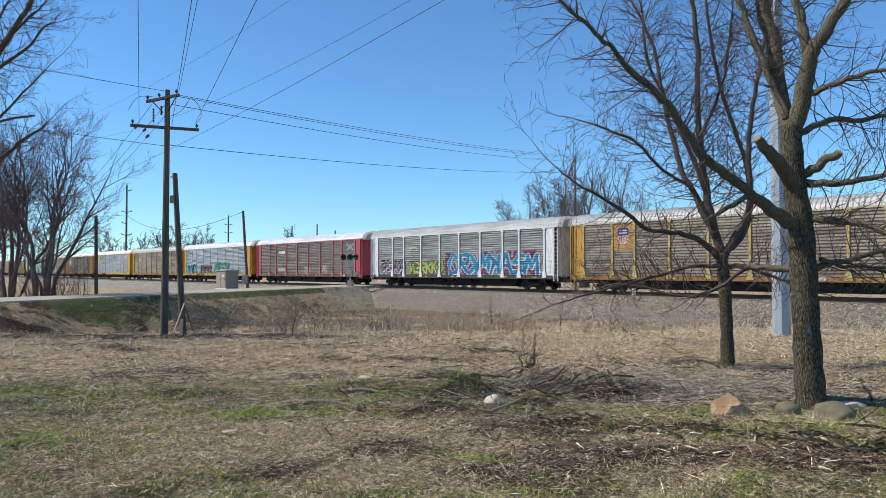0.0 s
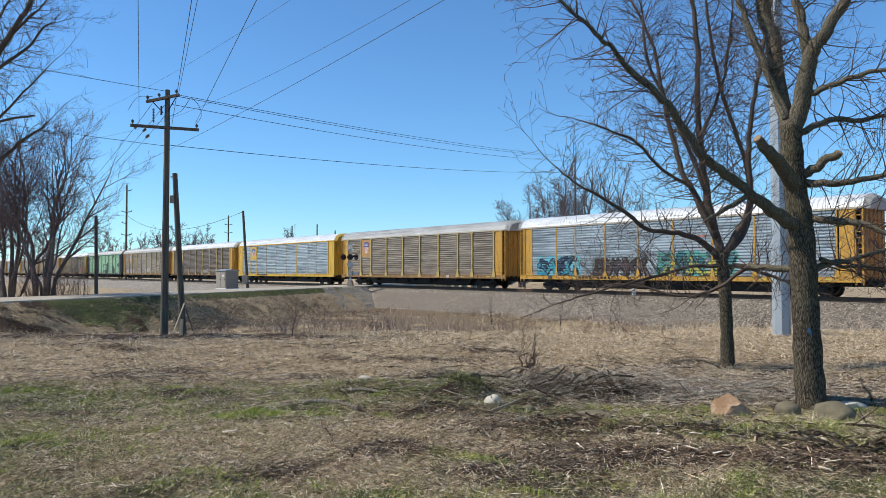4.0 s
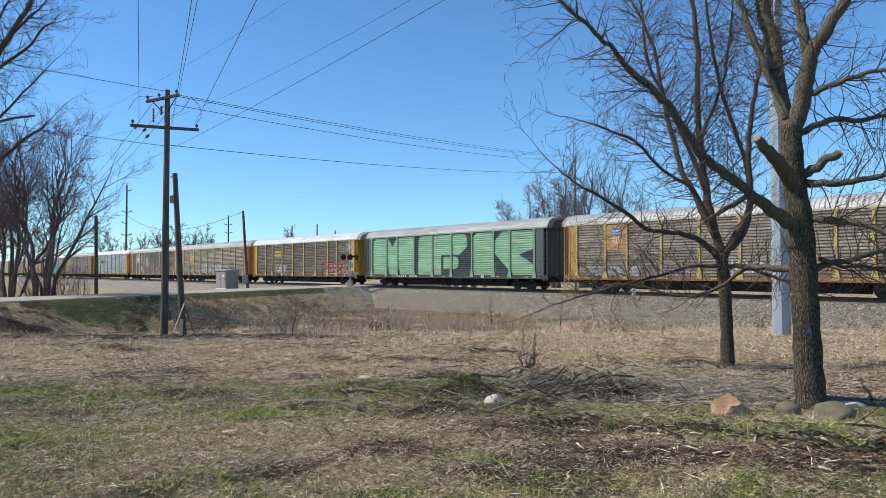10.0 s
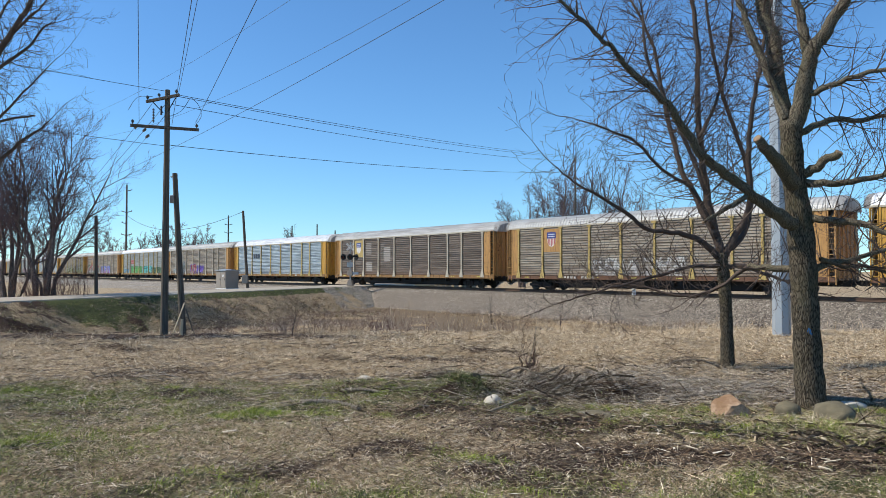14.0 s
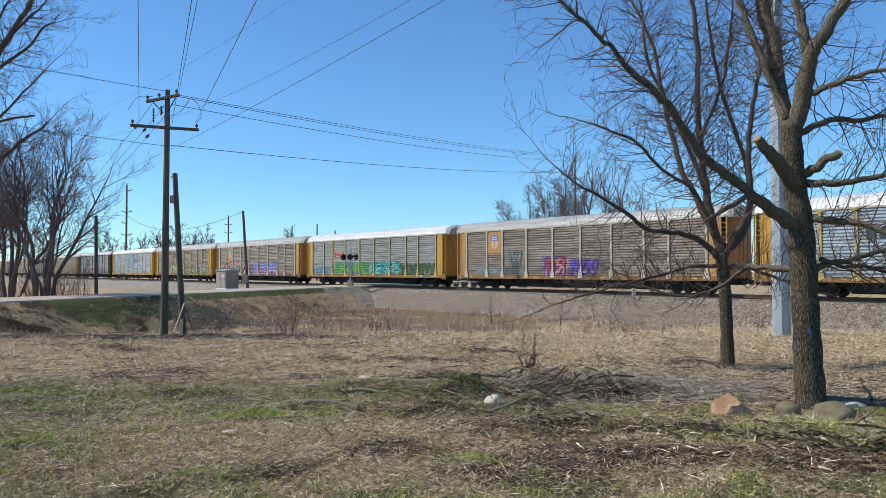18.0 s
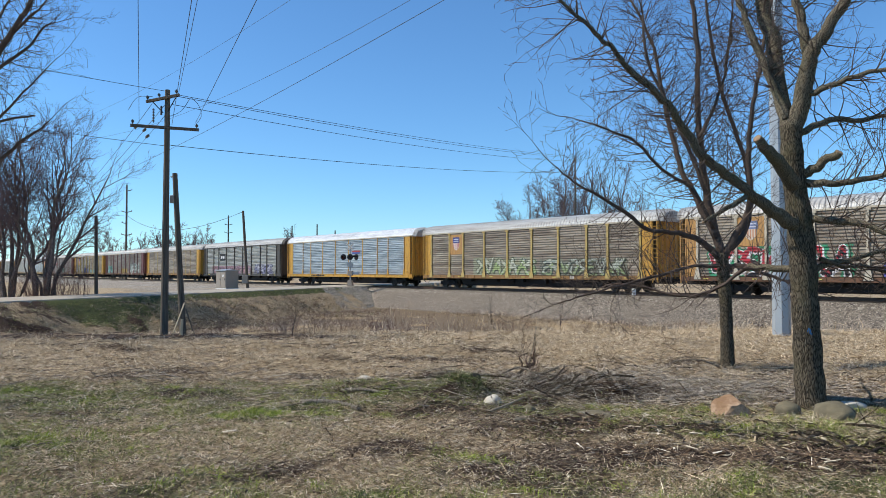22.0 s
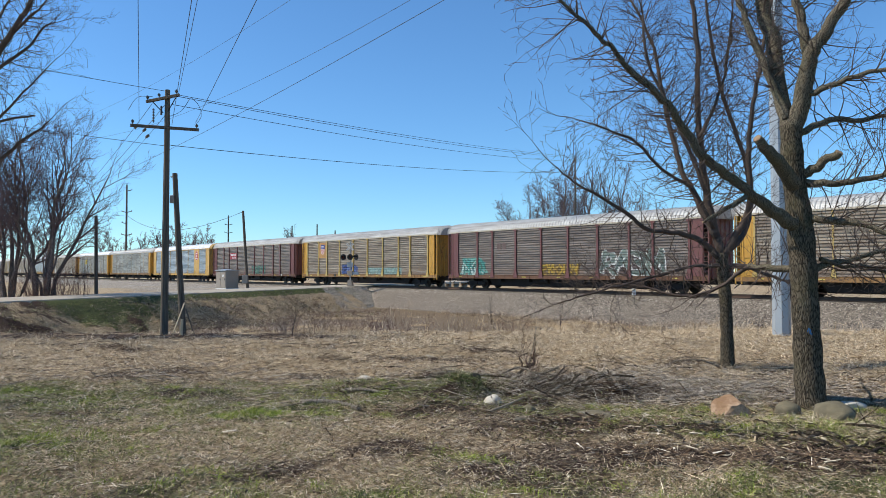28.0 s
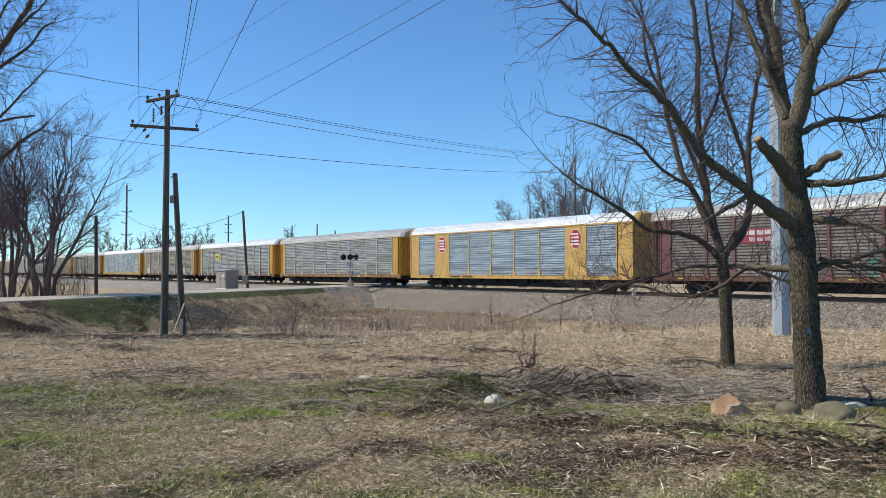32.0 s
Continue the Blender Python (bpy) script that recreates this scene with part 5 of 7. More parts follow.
NEAR_TREE = [
    ("trunk", [(0.0, 0.0, -0.05, 0.216), (0.0, 0.0, 0.12, 0.187), (-0.03, 0.0, 0.58, 0.173), (-0.05, 0.0, 1.2, 0.159), (-0.08, 0.0, 1.89, 0.159), (-0.11, 0.0, 2.42, 0.159), (-0.17, 0.0, 2.96, 0.137), (-0.21, 0.0, 3.49, 0.130), (-0.21, 0.0, 3.76, 0.122)]),
    ("limb", [(-0.21, 0.0, 3.69, 0.107), (-0.23, 0.2, 4.15, 0.094), (-0.23, 0.4, 4.76, 0.096), (-0.23, 0.6, 5.3, 0.097), (-0.26, 0.8, 5.95, 0.091), (-0.29, 1.0, 6.87, 0.076), (-0.29, 1.2, 7.82, 0.043)]),
    ("limb", [(-0.2, -0.0, 3.72, 0.115), (-0.11, -0.07, 4.05, 0.107), (-0.05, -0.14, 4.45, 0.098), (-0.01, -0.21, 4.7, 0.09), (0.16, -0.29, 5.01, 0.074), (0.34, -0.36, 5.32, 0.067), (0.58, -0.43, 5.84, 0.051), (0.76, -0.5, 6.69, 0.029)]),
    ("limb", [(0.06, 0.0, 4.64, 0.069), (0.03, 0.12, 5.07, 0.062), (0.01, 0.25, 5.5, 0.055), (0.04, 0.38, 6.1, 0.048), (0.03, 0.5, 6.96, 0.024)]),
    ("limb", [(-0.26, 0.0, 3.84, 0.054), (-0.38, 0.18, 4.38, 0.047), (-0.51, 0.36, 4.98, 0.048), (-0.62, 0.54, 5.48, 0.04), (-0.73, 0.72, 6.08, 0.033), (-0.91, 0.9, 6.9, 0.017)]),
    ("limb", [(-0.13, -0.0, 2.41, 0.104), (-0.39, -0.11, 2.53, 0.085), (-0.68, -0.22, 2.69, 0.072), (-1.0, -0.32, 2.92, 0.059), (-1.33, -0.43, 3.11, 0.058), (-1.6, -0.54, 3.3, 0.052), (-1.87, -0.65, 3.64, 0.046), (-2.15, -0.75, 3.95, 0.040), (-2.48, -0.86, 4.19, 0.039), (-2.7, -0.97, 4.37, 0.028), (-2.92, -1.08, 4.56, 0.027), (-3.19, -1.18, 4.75, 0.022), (-3.55, -1.29, 5.04, 0.016), (-3.8, -1.4, 5.3, 0.010)]),
    ("cut_limb", [(-0.15, -0.0, 2.9, 0.105), (-0.36, -0.17, 3.1, 0.092), (-0.61, -0.33, 3.3, 0.076), (-0.86, -0.5, 3.5, 0.052)]),
    ("cut_limb", [(-0.88, -0.28, 2.82, 0.036), (-1.08, -0.35, 2.7, 0.032), (-1.34, -0.42, 2.57, 0.026), (-1.55, -0.45, 2.45, 0.015)]),
    ("cut_limb", [(-0.14, -0.0, 3.1, 0.072), (0.01, -0.1, 3.17, 0.059), (0.16, -0.2, 3.28, 0.053), (0.27, -0.3, 3.35, 0.052)]),
    ("limb", [(-0.11, -0.0, 3.0, 0.061), (0.14, -0.15, 2.97, 0.045), (0.43, -0.3, 2.98, 0.037), (0.85, -0.45, 3.08, 0.029), (1.28, -0.6, 3.25, 0.022)]),
    ("limb", [(-0.09, 0.0, 3.65, 0.046), (0.43, 0.27, 3.89, 0.039), (1.05, 0.53, 3.96, 0.032), (1.86, 0.8, 4.13, 0.025)]),
    ("limb", [(-0.13, -0.0, 4.11, 0.046), (0.08, -0.27, 4.2, 0.037), (0.38, -0.53, 4.28, 0.029), (0.79, -0.8, 4.35, 0.021)]),
    ("limb", [(-0.03, 0.0, 1.82, 0.054), (0.27, 0.1, 1.92, 0.039), (0.71, 0.2, 2.01, 0.031), (1.3, 0.3, 2.15, 0.024), (1.93, 0.4, 2.21, 0.016)]),
    ("limb", [(-0.03, -0.0, 2.5, 0.061), (0.05, -0.18, 2.5, 0.045), (0.33, -0.36, 2.46, 0.044), (0.52, -0.54, 2.39, 0.036), (0.77, -0.72, 2.24, 0.028), (1.08, -0.9, 2.16, 0.014)]),
    ("limb", [(-0.09, 0.0, 1.87, 0.054), (-0.23, 0.2, 1.86, 0.047), (-0.42, 0.4, 1.89, 0.04), (-0.55, 0.6, 1.89, 0.032)]),
    ("limb", [(0.14, 0.0, 2.0, 0.031), (0.55, 0.2, 1.89, 0.023), (0.98, 0.4, 1.9, 0.024), (1.58, 0.6, 1.73, 0.016)]),
]

SECOND_TREE = [
    ("trunk", [(0.01, 0.0, -0.09, 0.151), (0.0, 0.0, 0.14, 0.125), (-0.01, 0.0, 0.71, 0.107), (-0.03, 0.0, 1.39, 0.107), (-0.07, 0.0, 1.96, 0.107), (-0.11, 0.0, 2.36, 0.098)]),
    ("limb", [(-0.1, 0.0, 2.31, 0.08), (-0.25, 0.07, 3.0, 0.072), (-0.36, 0.14, 3.81, 0.063), (-0.45, 0.21, 4.74, 0.054), (-0.45, 0.29, 5.69, 0.045), (-0.4, 0.36, 6.64, 0.046), (-0.52, 0.43, 7.72, 0.037), (-0.65, 0.5, 9.05, 0.018)]),
    ("limb", [(-0.08, -0.0, 2.25, 0.071), (0.13, -0.07, 2.65, 0.062), (0.35, -0.15, 3.09, 0.053), (0.41, -0.22, 3.65, 0.044), (0.35, -0.3, 4.43, 0.044), (0.41, -0.38, 5.3, 0.035), (0.56, -0.45, 6.17, 0.035), (0.72, -0.53, 7.25, 0.026), (0.91, -0.6, 8.21, 0.017)]),
    ("limb", [(0.05, 0.0, 2.42, 0.053), (0.43, 0.17, 2.77, 0.045), (0.64, 0.33, 3.48, 0.046), (0.57, 0.5, 4.44, 0.037), (0.24, 0.67, 5.66, 0.037), (0.03, 0.83, 7.03, 0.028), (-0.05, 1.0, 8.54, 0.019)]),
    ("limb", [(-0.14, -0.0, 2.25, 0.062), (-0.57, -0.12, 2.59, 0.053), (-1.06, -0.25, 2.75, 0.044), (-1.66, -0.38, 2.8, 0.035), (-2.13, -0.5, 3.12, 0.034), (-2.71, -0.62, 3.44, 0.026), (-3.2, -0.75, 3.7, 0.018), (-3.6, -0.88, 4.0, 0.01)]),
    ("limb", [(-0.21, 0.0, 2.65, 0.062), (-0.51, 0.2, 3.47, 0.054), (-0.74, 0.4, 4.07, 0.046), (-0.89, 0.6, 4.82, 0.046), (-1.03, 0.8, 5.81, 0.038), (-1.15, 1.0, 6.84, 0.029), (-1.59, 1.2, 8.01, 0.019)]),
    ("limb", [(-0.39, 0.0, 3.56, 0.036), (-0.77, 0.12, 4.61, 0.036), (-1.02, 0.25, 5.33, 0.027), (-1.45, 0.38, 6.41, 0.027), (-1.53, 0.5, 7.39, 0.018)]),
    ("limb", [(-0.27, -0.0, 2.88, 0.036), (-0.74, -0.12, 3.66, 0.035), (-1.34, -0.24, 3.99, 0.026), (-1.88, -0.36, 4.53, 0.026), (-2.41, -0.48, 4.73, 0.017), (-2.82, -0.6, 4.87, 0.013)]),
    ("limb", [(-0.11, -0.0, 2.08, 0.045), (-0.72, -0.24, 2.08, 0.026), (-1.47, -0.48, 1.91, 0.026), (-2.19, -0.72, 1.75, 0.021), (-2.89, -0.96, 1.59, 0.017), (-3.46, -1.2, 1.44, 0.01)]),
    ("limb", [(-0.02, 0.0, 1.74, 0.036), (-0.46, 0.2, 1.5, 0.027), (-0.97, 0.4, 1.5, 0.023), (-1.62, 0.6, 1.67, 0.019), (-2.05, 0.8, 1.72, 0.014)]),
    ("limb", [(0.05, -0.0, 2.08, 0.045), (0.29, -0.23, 2.08, 0.044), (0.64, -0.47, 1.91, 0.026), (0.97, -0.7, 1.75, 0.017)]),
    ("limb", [(-0.53, 0.0, 4.7, 0.036), (-0.08, 0.27, 5.45, 0.027), (0.25, 0.53, 6.34, 0.028), (0.48, 0.8, 7.38, 0.019)]),
]


def foot(x, y, sink=0.05):
    return (x, y, float(ground_z(x, y)) - sink)


LIVE = (M["bark"], M["twig"])
PALE_LIMBS = (M["bark"], M["twig"], M["limb_bark"])
FAR = (M["bark_far"], M["twig_red"])
near = limb_tree("bare_tree", NEAR_TREE, foot(4.84, 9.75, 0.02), "bare grey-barked tree with pruned limbs beside stones", 5, PALE_LIMBS, 1.0, 0.0034, 0.047, 1.1, 1.05)
bm = bmesh.new()
ring = [[bm.verts.new((-0.06 + 0.178 * math.cos(a), 0.178 * math.sin(a), 1.02 + 0.055 * h + 0.02 * math.sin(a * 9))) for a in [radians(250 + 4 * k) for k in range(6)]] for h in (0, 0.6, 1.2)]
for r0, r1 in zip(ring, ring[1:]):
    for k in range(5):
        if (k * 3 + (r0 is ring[0])) % 4:
            bm.faces.new((r0[k], r0[k + 1], r1[k + 1], r1[k]))
part("paint_mark", bm, mat_plain("blue_marking_paint", rgb("3f6f9a"), 0.8, 0.3, 20), near, "faded blue sprayed mark")
limb_tree("bare_tree", SECOND_TREE, foot(5.73, 14.9, 0.02), "slender bare tree with drooping low twigs", 9, LIVE, 1.2, 0.0048, 0.06, 1.25, 1.16)

# tree whose crown reaches in over the lawn from beside the road
LEAN_TREE = [
    ("trunk", [(0, 0, -0.3, 0.45), (0.15, 0, 3, 0.375), (0.375, 0.15, 6.3, 0.315), (0.75, 0.3, 9.3, 0.255), (1.2, 0.45, 12.75, 0.18), (1.5, 0.6, 16.5, 0.075)]),
    ("limb", [(0.2, 0, 4.1, 0.12), (1.2, 0.0, 5.2, 0.1), (2.3, 0.0, 5.9, 0.075), (3.08, 0.0, 6.41, 0.06), (3.87, 0.0, 7.1, 0.05), (4.5, 0.0, 7.5, 0.034), (4.74, 0.0, 7.76, 0.018)]),
    ("cut_limb", [(0.3, 0, 5.8, 0.085), (1.4, 0, 6.9, 0.07), (2.4, 0.0, 7.5, 0.055), (3.08, 0.0, 7.74, 0.045), (3.7, 0.0, 7.86, 0.04), (4.22, 0.0, 7.93, 0.034)]),
    ("limb", [(0.35, 0, 5.4, 0.11), (1.3, 0.0, 6.2, 0.09), (2.3, 0.0, 7.1, 0.06), (3.08, 0.0, 8.0, 0.045), (4.03, 0.0, 9.0, 0.03), (4.67, 0.0, 9.69, 0.014)]),
    ("limb", [(0.4, 0.1, 6.2, 0.14), (1.2, 0.1, 7.6, 0.11), (2.2, 0.0, 8.9, 0.075), (3.08, 0.0, 9.73, 0.06), (3.97, 0.0, 10.39, 0.045), (4.47, 0.0, 11.08, 0.034), (4.97, 0.0, 11.28, 0.015)]),
    ("limb", [(0.525, 0.15, 6.9, 0.19), (1.3, 0.1, 8.1, 0.16), (2.3, 0.0, 9.4, 0.13), (3.08, 0.0, 10.49, 0.105), (3.6, 0.0, 11.3, 0.09), (3.97, 0.0, 11.95, 0.08), (4.5, 0.0, 13.3, 0.04)]),
    ("limb", [(3.4, 0.0, 10.9, 0.06), (3.9, -0.1, 11.3, 0.05), (4.5, -0.2, 11.75, 0.03)]),
    ("limb", [(0.6, 0.15, 7.5, 0.135), (-1.2, 0.6, 9.6, 0.105), (-2.7, 0.9, 11.4, 0.06), (-3.75, 1.2, 13.5, 0.03)]),
    ("limb", [(0.45, 0.15, 6.6, 0.12), (0.3, -1.8, 8.4, 0.09), (0.15, -3.3, 10.8, 0.045)]),
    ("limb", [(0.675, 0.15, 8.4, 0.12), (0.75, 1.95, 10.35, 0.09), (1.05, 3.3, 12.9, 0.045)]),
]
limb_tree("bare_tree", LEAN_TREE, foot(-18.7, 26.0), "tall bare tree with broken limbs over the lawn", 21, LIVE, 1.7, 0.006, 0.13, 2.0)
for k, (x, y, h) in enumerate(((-21.0, 29.0, 10.0), (-26.0, 31.0, 12.0), (-19.6, 26.5, 9.0))):
    wild_tree("bare_tree", foot(x, y), h, 5, 60 + k, "bare roadside tree shading the lawn", LIVE, 0.008, 2, "bare trees on the lawn", 0.7)

# thicket across the road
for k, (x, y, h, w, st) in enumerate(((-25.4, 47.0, 12.4, 4.6, 8), (-28.2, 48.0, 13.2, 4.8, 7), (-32.2, 50.5, 13.0, 4.4, 5))):
    vase_tree("bare_tree", foot(x, y), h, w, st, 30 + k, "bare many-stemmed tree in the roadside thicket", FAR, 0.0095, "thicket trees", 8 if k < 2 else 6, 2, 0.36, 0.0105, 0.3)
# beyond the railway
for k, (x, y, h, w, st) in enumerate(((17.0, 112.0, 19.0, 5.0, 5), (12.2, 114.0, 15.5, 4.4, 5), (22.0, 115.0, 20.0, 5.2, 5), (26.5, 113.0, 18.0, 4.6, 4))):
    vase_tree("bare_tree", foot(x, y), h, w, st, 80 + k, "bare tree standing beyond the railway", FAR, 0.02, "trees beyond the railway", 7, 2, 0.45, 0.013)
for k, (x, y, h, w) in enumerate(((-67, 180, 16, 6), (-73.5, 178, 12, 4), (-60, 182, 12, 4), (-41.5, 200, 15.8, 6.5), (-46, 204, 10.5, 4), (-92, 170, 15, 6), (-99, 176, 15, 6), (-83, 182, 14, 4), (-107, 168, 14, 5), (-114, 172, 16, 6), (-71, 190, 14, 6), (-63, 192, 15, 6))):
    vase_tree("bare_tree", foot(x, y), h, w, 4, 120 + k, "distant bare tree on the horizon", FAR, 0.034, "distant trees", 7, 1, 0.34, 0.011)


def shrub(where, height, width, count, seed, label, mat, rmin=0.004, group="ditch shrubs", lean=0.35):
    rnd = random.Random(seed)
    tw = Twigs()
    for _ in range(count):
        a, q = rnd.uniform(0, 6.28), rnd.random() ** 0.6
        p = Vector((math.cos(a) * q * width, math.sin(a) * q * width, 0))
        p.z = float(ground_z(where[0] + p.x, where[1] + p.y)) - where[2] - 0.03
        d = Vector((rnd.gauss(0, lean), rnd.gauss(0, lean), 1))
        sprig(tw, p, d, height * rnd.uniform(0.5, 1.1), rmin * 1.8, 1, rnd, rmin, 0.4, 0.7)
    ob = new("shrub", tw.mesh("shrub", mat))
    ob.location = where
    return tagged(ob, label, "shrub", group)


STEM = mat_plain("dry_stem", rgb("7d6a5c"), 0.9, 0.35, 9)
STEM_RED = mat_plain("reddish_dry_stem", rgb("6e554c"), 0.9, 0.35, 9)
shrub(foot(-23.6, 46.6), 1.9, 1.2, 60, 1, "tangled brown bush beside the road", STEM_RED, 0.008, "roadside bushes")
shrub(foot(-25.6, 46.0), 1.6, 1.2, 50, 2, "tangled brown bush beside the road", STEM_RED, 0.008, "roadside bushes")
for k, (x, y, h, w, n) in enumerate(((-5.5, 36.5, 1.1, 1.6, 70), (-3.6, 34.5, 1.2, 1.4, 60), (-2.0, 40.0, 1.3, 1.2, 60), (-1.4, 43.5, 1.5, 1.2, 60), (-4.4, 31.5, 1.0, 1.3, 60),
                                     (-7.2, 33.5, 0.9, 1.2, 50), (-5.8, 28.5, 0.8, 1.2, 50), (-2.3, 29.0, 0.9, 1.0, 40), (0.5, 33, 0.7, 1.5, 40), (3.2, 31, 0.7, 1.6, 40), (6.2, 29.5, 0.8, 1.4, 40), (-9.0, 29.8, 0.9, 1.0, 50), (-3.0, 44.0, 1.5, 1.5, 70), (-6.0, 42.0, 1.3, 1.6, 70), (1.2, 45.0, 1.2, 1.2, 50), (-8.5, 38.5, 1.1, 1.2, 50), (4.5, 14.2, 0.5, 0.5, 14), (1.6, 12.6, 0.75, 0.2, 7))):
    shrub(foot(x, y), h, w, n // 2 if y > 33 else n // 2 + 5, 10 + k, "thin reddish dry weed stems", STEM_RED if k % 2 else STEM, 0.005)
for x, y, h, sd in ((5.4, 34.0, 2.6, 1), (2.35, 34.5, 2.2, 2), (14.0, 33, 1.3, 3), (-6.1, 30.0, 1.6, 4)):
    shrub(foot(x, y), h, 0.05, 2, 40 + sd, "slender leafless sapling in dry grass", M["twig"], 0.011, "saplings", 0.06)


# ---- poles and wires ----
def pole_thing(name, label, base, top, r0, r1, group="wooden poles", mat=None, sides=12):
    root = new(name)
    root.location = base
    tagged(root, label, "pole", group)
    bm = bmesh.new()
    t = Vector(top) - Vector(base)
    tube(bm, (0, 0, -0.4), t, r0, r1, sides)
    part("pole", bm, mat or M["pole"], root, smooth=False)
    return root


def crossarm(root, centre, direction, length, pins, h=0.11):
    """A timber arm with insulator pins, as parts of a pole."""
    d = Vector(direction).normalized()
    m = Matrix.Translation(centre) @ d.to_track_quat("X", "Z").to_matrix().to_4x4()
    bm = bmesh.new()
    box(bm, -length / 2, length / 2, -0.05, 0.05, -h / 2, h / 2)
    bevel(bm, 0.008)
    bm.transform(m)
    arm = part("crossarm", bm, M["pole"], root, "weathered timber crossarm")
    for q in pins:
        bm = bmesh.new()
        tube(bm, (q * length / 2, 0, h / 2), (q * length / 2, 0, h / 2 + 0.07), 0.02, 0.02, 6)
        tube(bm, (q * length / 2, 0, h / 2 + 0.06), (q * length / 2, 0, h / 2 + 0.13), 0.05, 0.06, 8)
        tube(bm, (q * length / 2, 0, h / 2 + 0.13), (q * length / 2, 0, h / 2 + 0.17), 0.035, 0.03, 8)
        bm.transform(m)
        part("insulator", bm, M["insulator"], arm, "grey porcelain insulator")
    return arm


PB = Vector((-10.75, 28.5, -0.85))
main = pole_thing("utility_pole", "tall weathered wooden utility pole with two crossarms", PB, (-10.72, 28.5, 8.56), 0.15, 0.095)
LOW_A, UP_A = Vector((0.925, 0.38, 0)), Vector((0.97, -0.2, 0.14))
crossarm(main, Vector((-10.77, 28.42, 7.07)) - PB, LOW_A, 2.5, (-0.93, 0.93))
crossarm(main, Vector((-10.85, 28.36, 8.2)) - PB, UP_A, 1.42, (-0.9, -0.2, 0.86))
bm = bmesh.new()
for a, b in (((-0.5, -0.14, 8.92), (-0.1, -0.1, 8.5)), ((0.42, -0.2, 9.06), (0.12, -0.1, 8.6))):
    tube(bm, a, b, 0.02, 0.02, 5)
part("arm_brace", bm, M["black"], main)
for k, (dx, dy, z0, z1) in enumerate(((-0.55, 0.1, 8.7, 8.15), (-0.15, -0.15, 8.75, 8.4), (0.02, 0.16, 8.6, 8.3))):
    bm = bmesh.new()
    n = 5
    for q in range(n):
        za = lerp(z0, z1, q / n)
        tube(bm, (dx, dy, za), (dx, dy, za - 0.06), 0.035, 0.05, 8)
    tube(bm, (dx, dy, z0), (dx, dy, z1), 0.012, 0.012, 5)
    part("suspension_insulator", bm, M["insulator"], main)
stub = pole_thing("utility_pole", "shorter leaning wooden pole with a small box", (-10.54, 30.0, -0.75), (-10.95, 30.0, 5.5), 0.13, 0.1)
bm = bmesh.new()
box(bm, -0.56, -0.4, -0.14, -0.02, 5.02, 5.34)
box(bm, -0.5, -0.28, -0.05, 0.0, 5.15, 5.19)
box(bm, -0.58, -0.36, -0.04, 0.01, 6.08, 6.13)
bevel(bm, 0.01)
part("junction_box", bm, M["grey_box"], stub, "small grey box")
BLEACHED = mat_plain("bleached_board", rgb("b3a488"), 0.9, 0.2, 8)


def stake(a, b, w, mat, label):
    """A sawn board driven into the ground at a and leaning to b."""
    d = Vector(b) - Vector(a)
    bm = bmesh.new()
    box(bm, -w / 2, w / 2, -w * 0.3, w * 0.3, -0.3, d.length)
    bevel(bm, 0.006)
    ob = new("stake", mesh_of(bm, "stake", mat))
    ob.matrix_world = Matrix.Translation(a) @ d.to_track_quat("Z", "Y").to_matrix().to_4x4()
    return tagged(ob, label, "stake", "stakes by the poles")


stake((-10.46, 28.6, -0.95), (-10.25, 29.3, 0.26), 0.055, BLEACHED, "bleached leaning wooden stake beside the pole")
stake((-10.5, 29.7, -0.9), (-10.5, 29.75, -0.42), 0.1, BLEACHED, "short pale broken board against the pole")
stake((-10.0, 29.6, -0.9), (-10.42, 29.9, 0.0), 0.05, M["pole"], "dark leaning timber brace beside the pole")
p3 = pole_thing("utility_pole", "bare wooden pole leaning beside the crossing", (-18.75, 71.0, -0.4), (-19.3, 71.0, 7.35), 0.15, 0.11)
bm = bmesh.new()
box(bm, -0.5, 0.0, -0.35, -0.12, 0.75, 1.55)
bevel(bm, 0.02)
part("meter_box", bm, M["grey_box"], p3, "grey meter box")
pole_thing("utility_pole", "short bare wooden pole beside the road", (-23.0, 49.0, -0.4), (-23.1, 49.0, 5.2), 0.12, 0.1)
pole_thing("utility_pole", "wooden utility pole beyond the railway", (12.95, 72.0, -0.6), (12.95, 72.0, 12.75), 0.1, 0.07)
for x, y, h, arms in ((-64.5, 150.0, 19.2, (18.0, 13.65, 11.35, 8.95)), (-58.3, 200.0, 16.7, (14.2, 12.0)), (-41.0, 200.0, 13.9, ()), (-34.2, 200.0, 14.3, ()), (-29.3, 200.0, 12.6, ())):
    z = float(ground_z(x, y))
    pl = pole_thing("utility_pole", "distant dark utility pole beyond the railway", (x, y, z), (x, y, h), 0.24, 0.16, "distant poles")
    for q, a in enumerate(arms):
        if h > 19 and q == 0:
            crossarm(pl, (0.55, 0, a - z), (1, 0, 0.3), 1.1, (0.9,), 0.14)
        elif h > 19 and q == 2:
            crossarm(pl, (-0.5, 0, a - z), (-1, 0, 0.3), 1.0, (0.9,), 0.14)
        else:
            for sgn in (-1, 1):
                crossarm(pl, (0.55 * sgn, 0, a - z), (sgn, 0.2, 0.28), 1.15, (0.9,), 0.14)

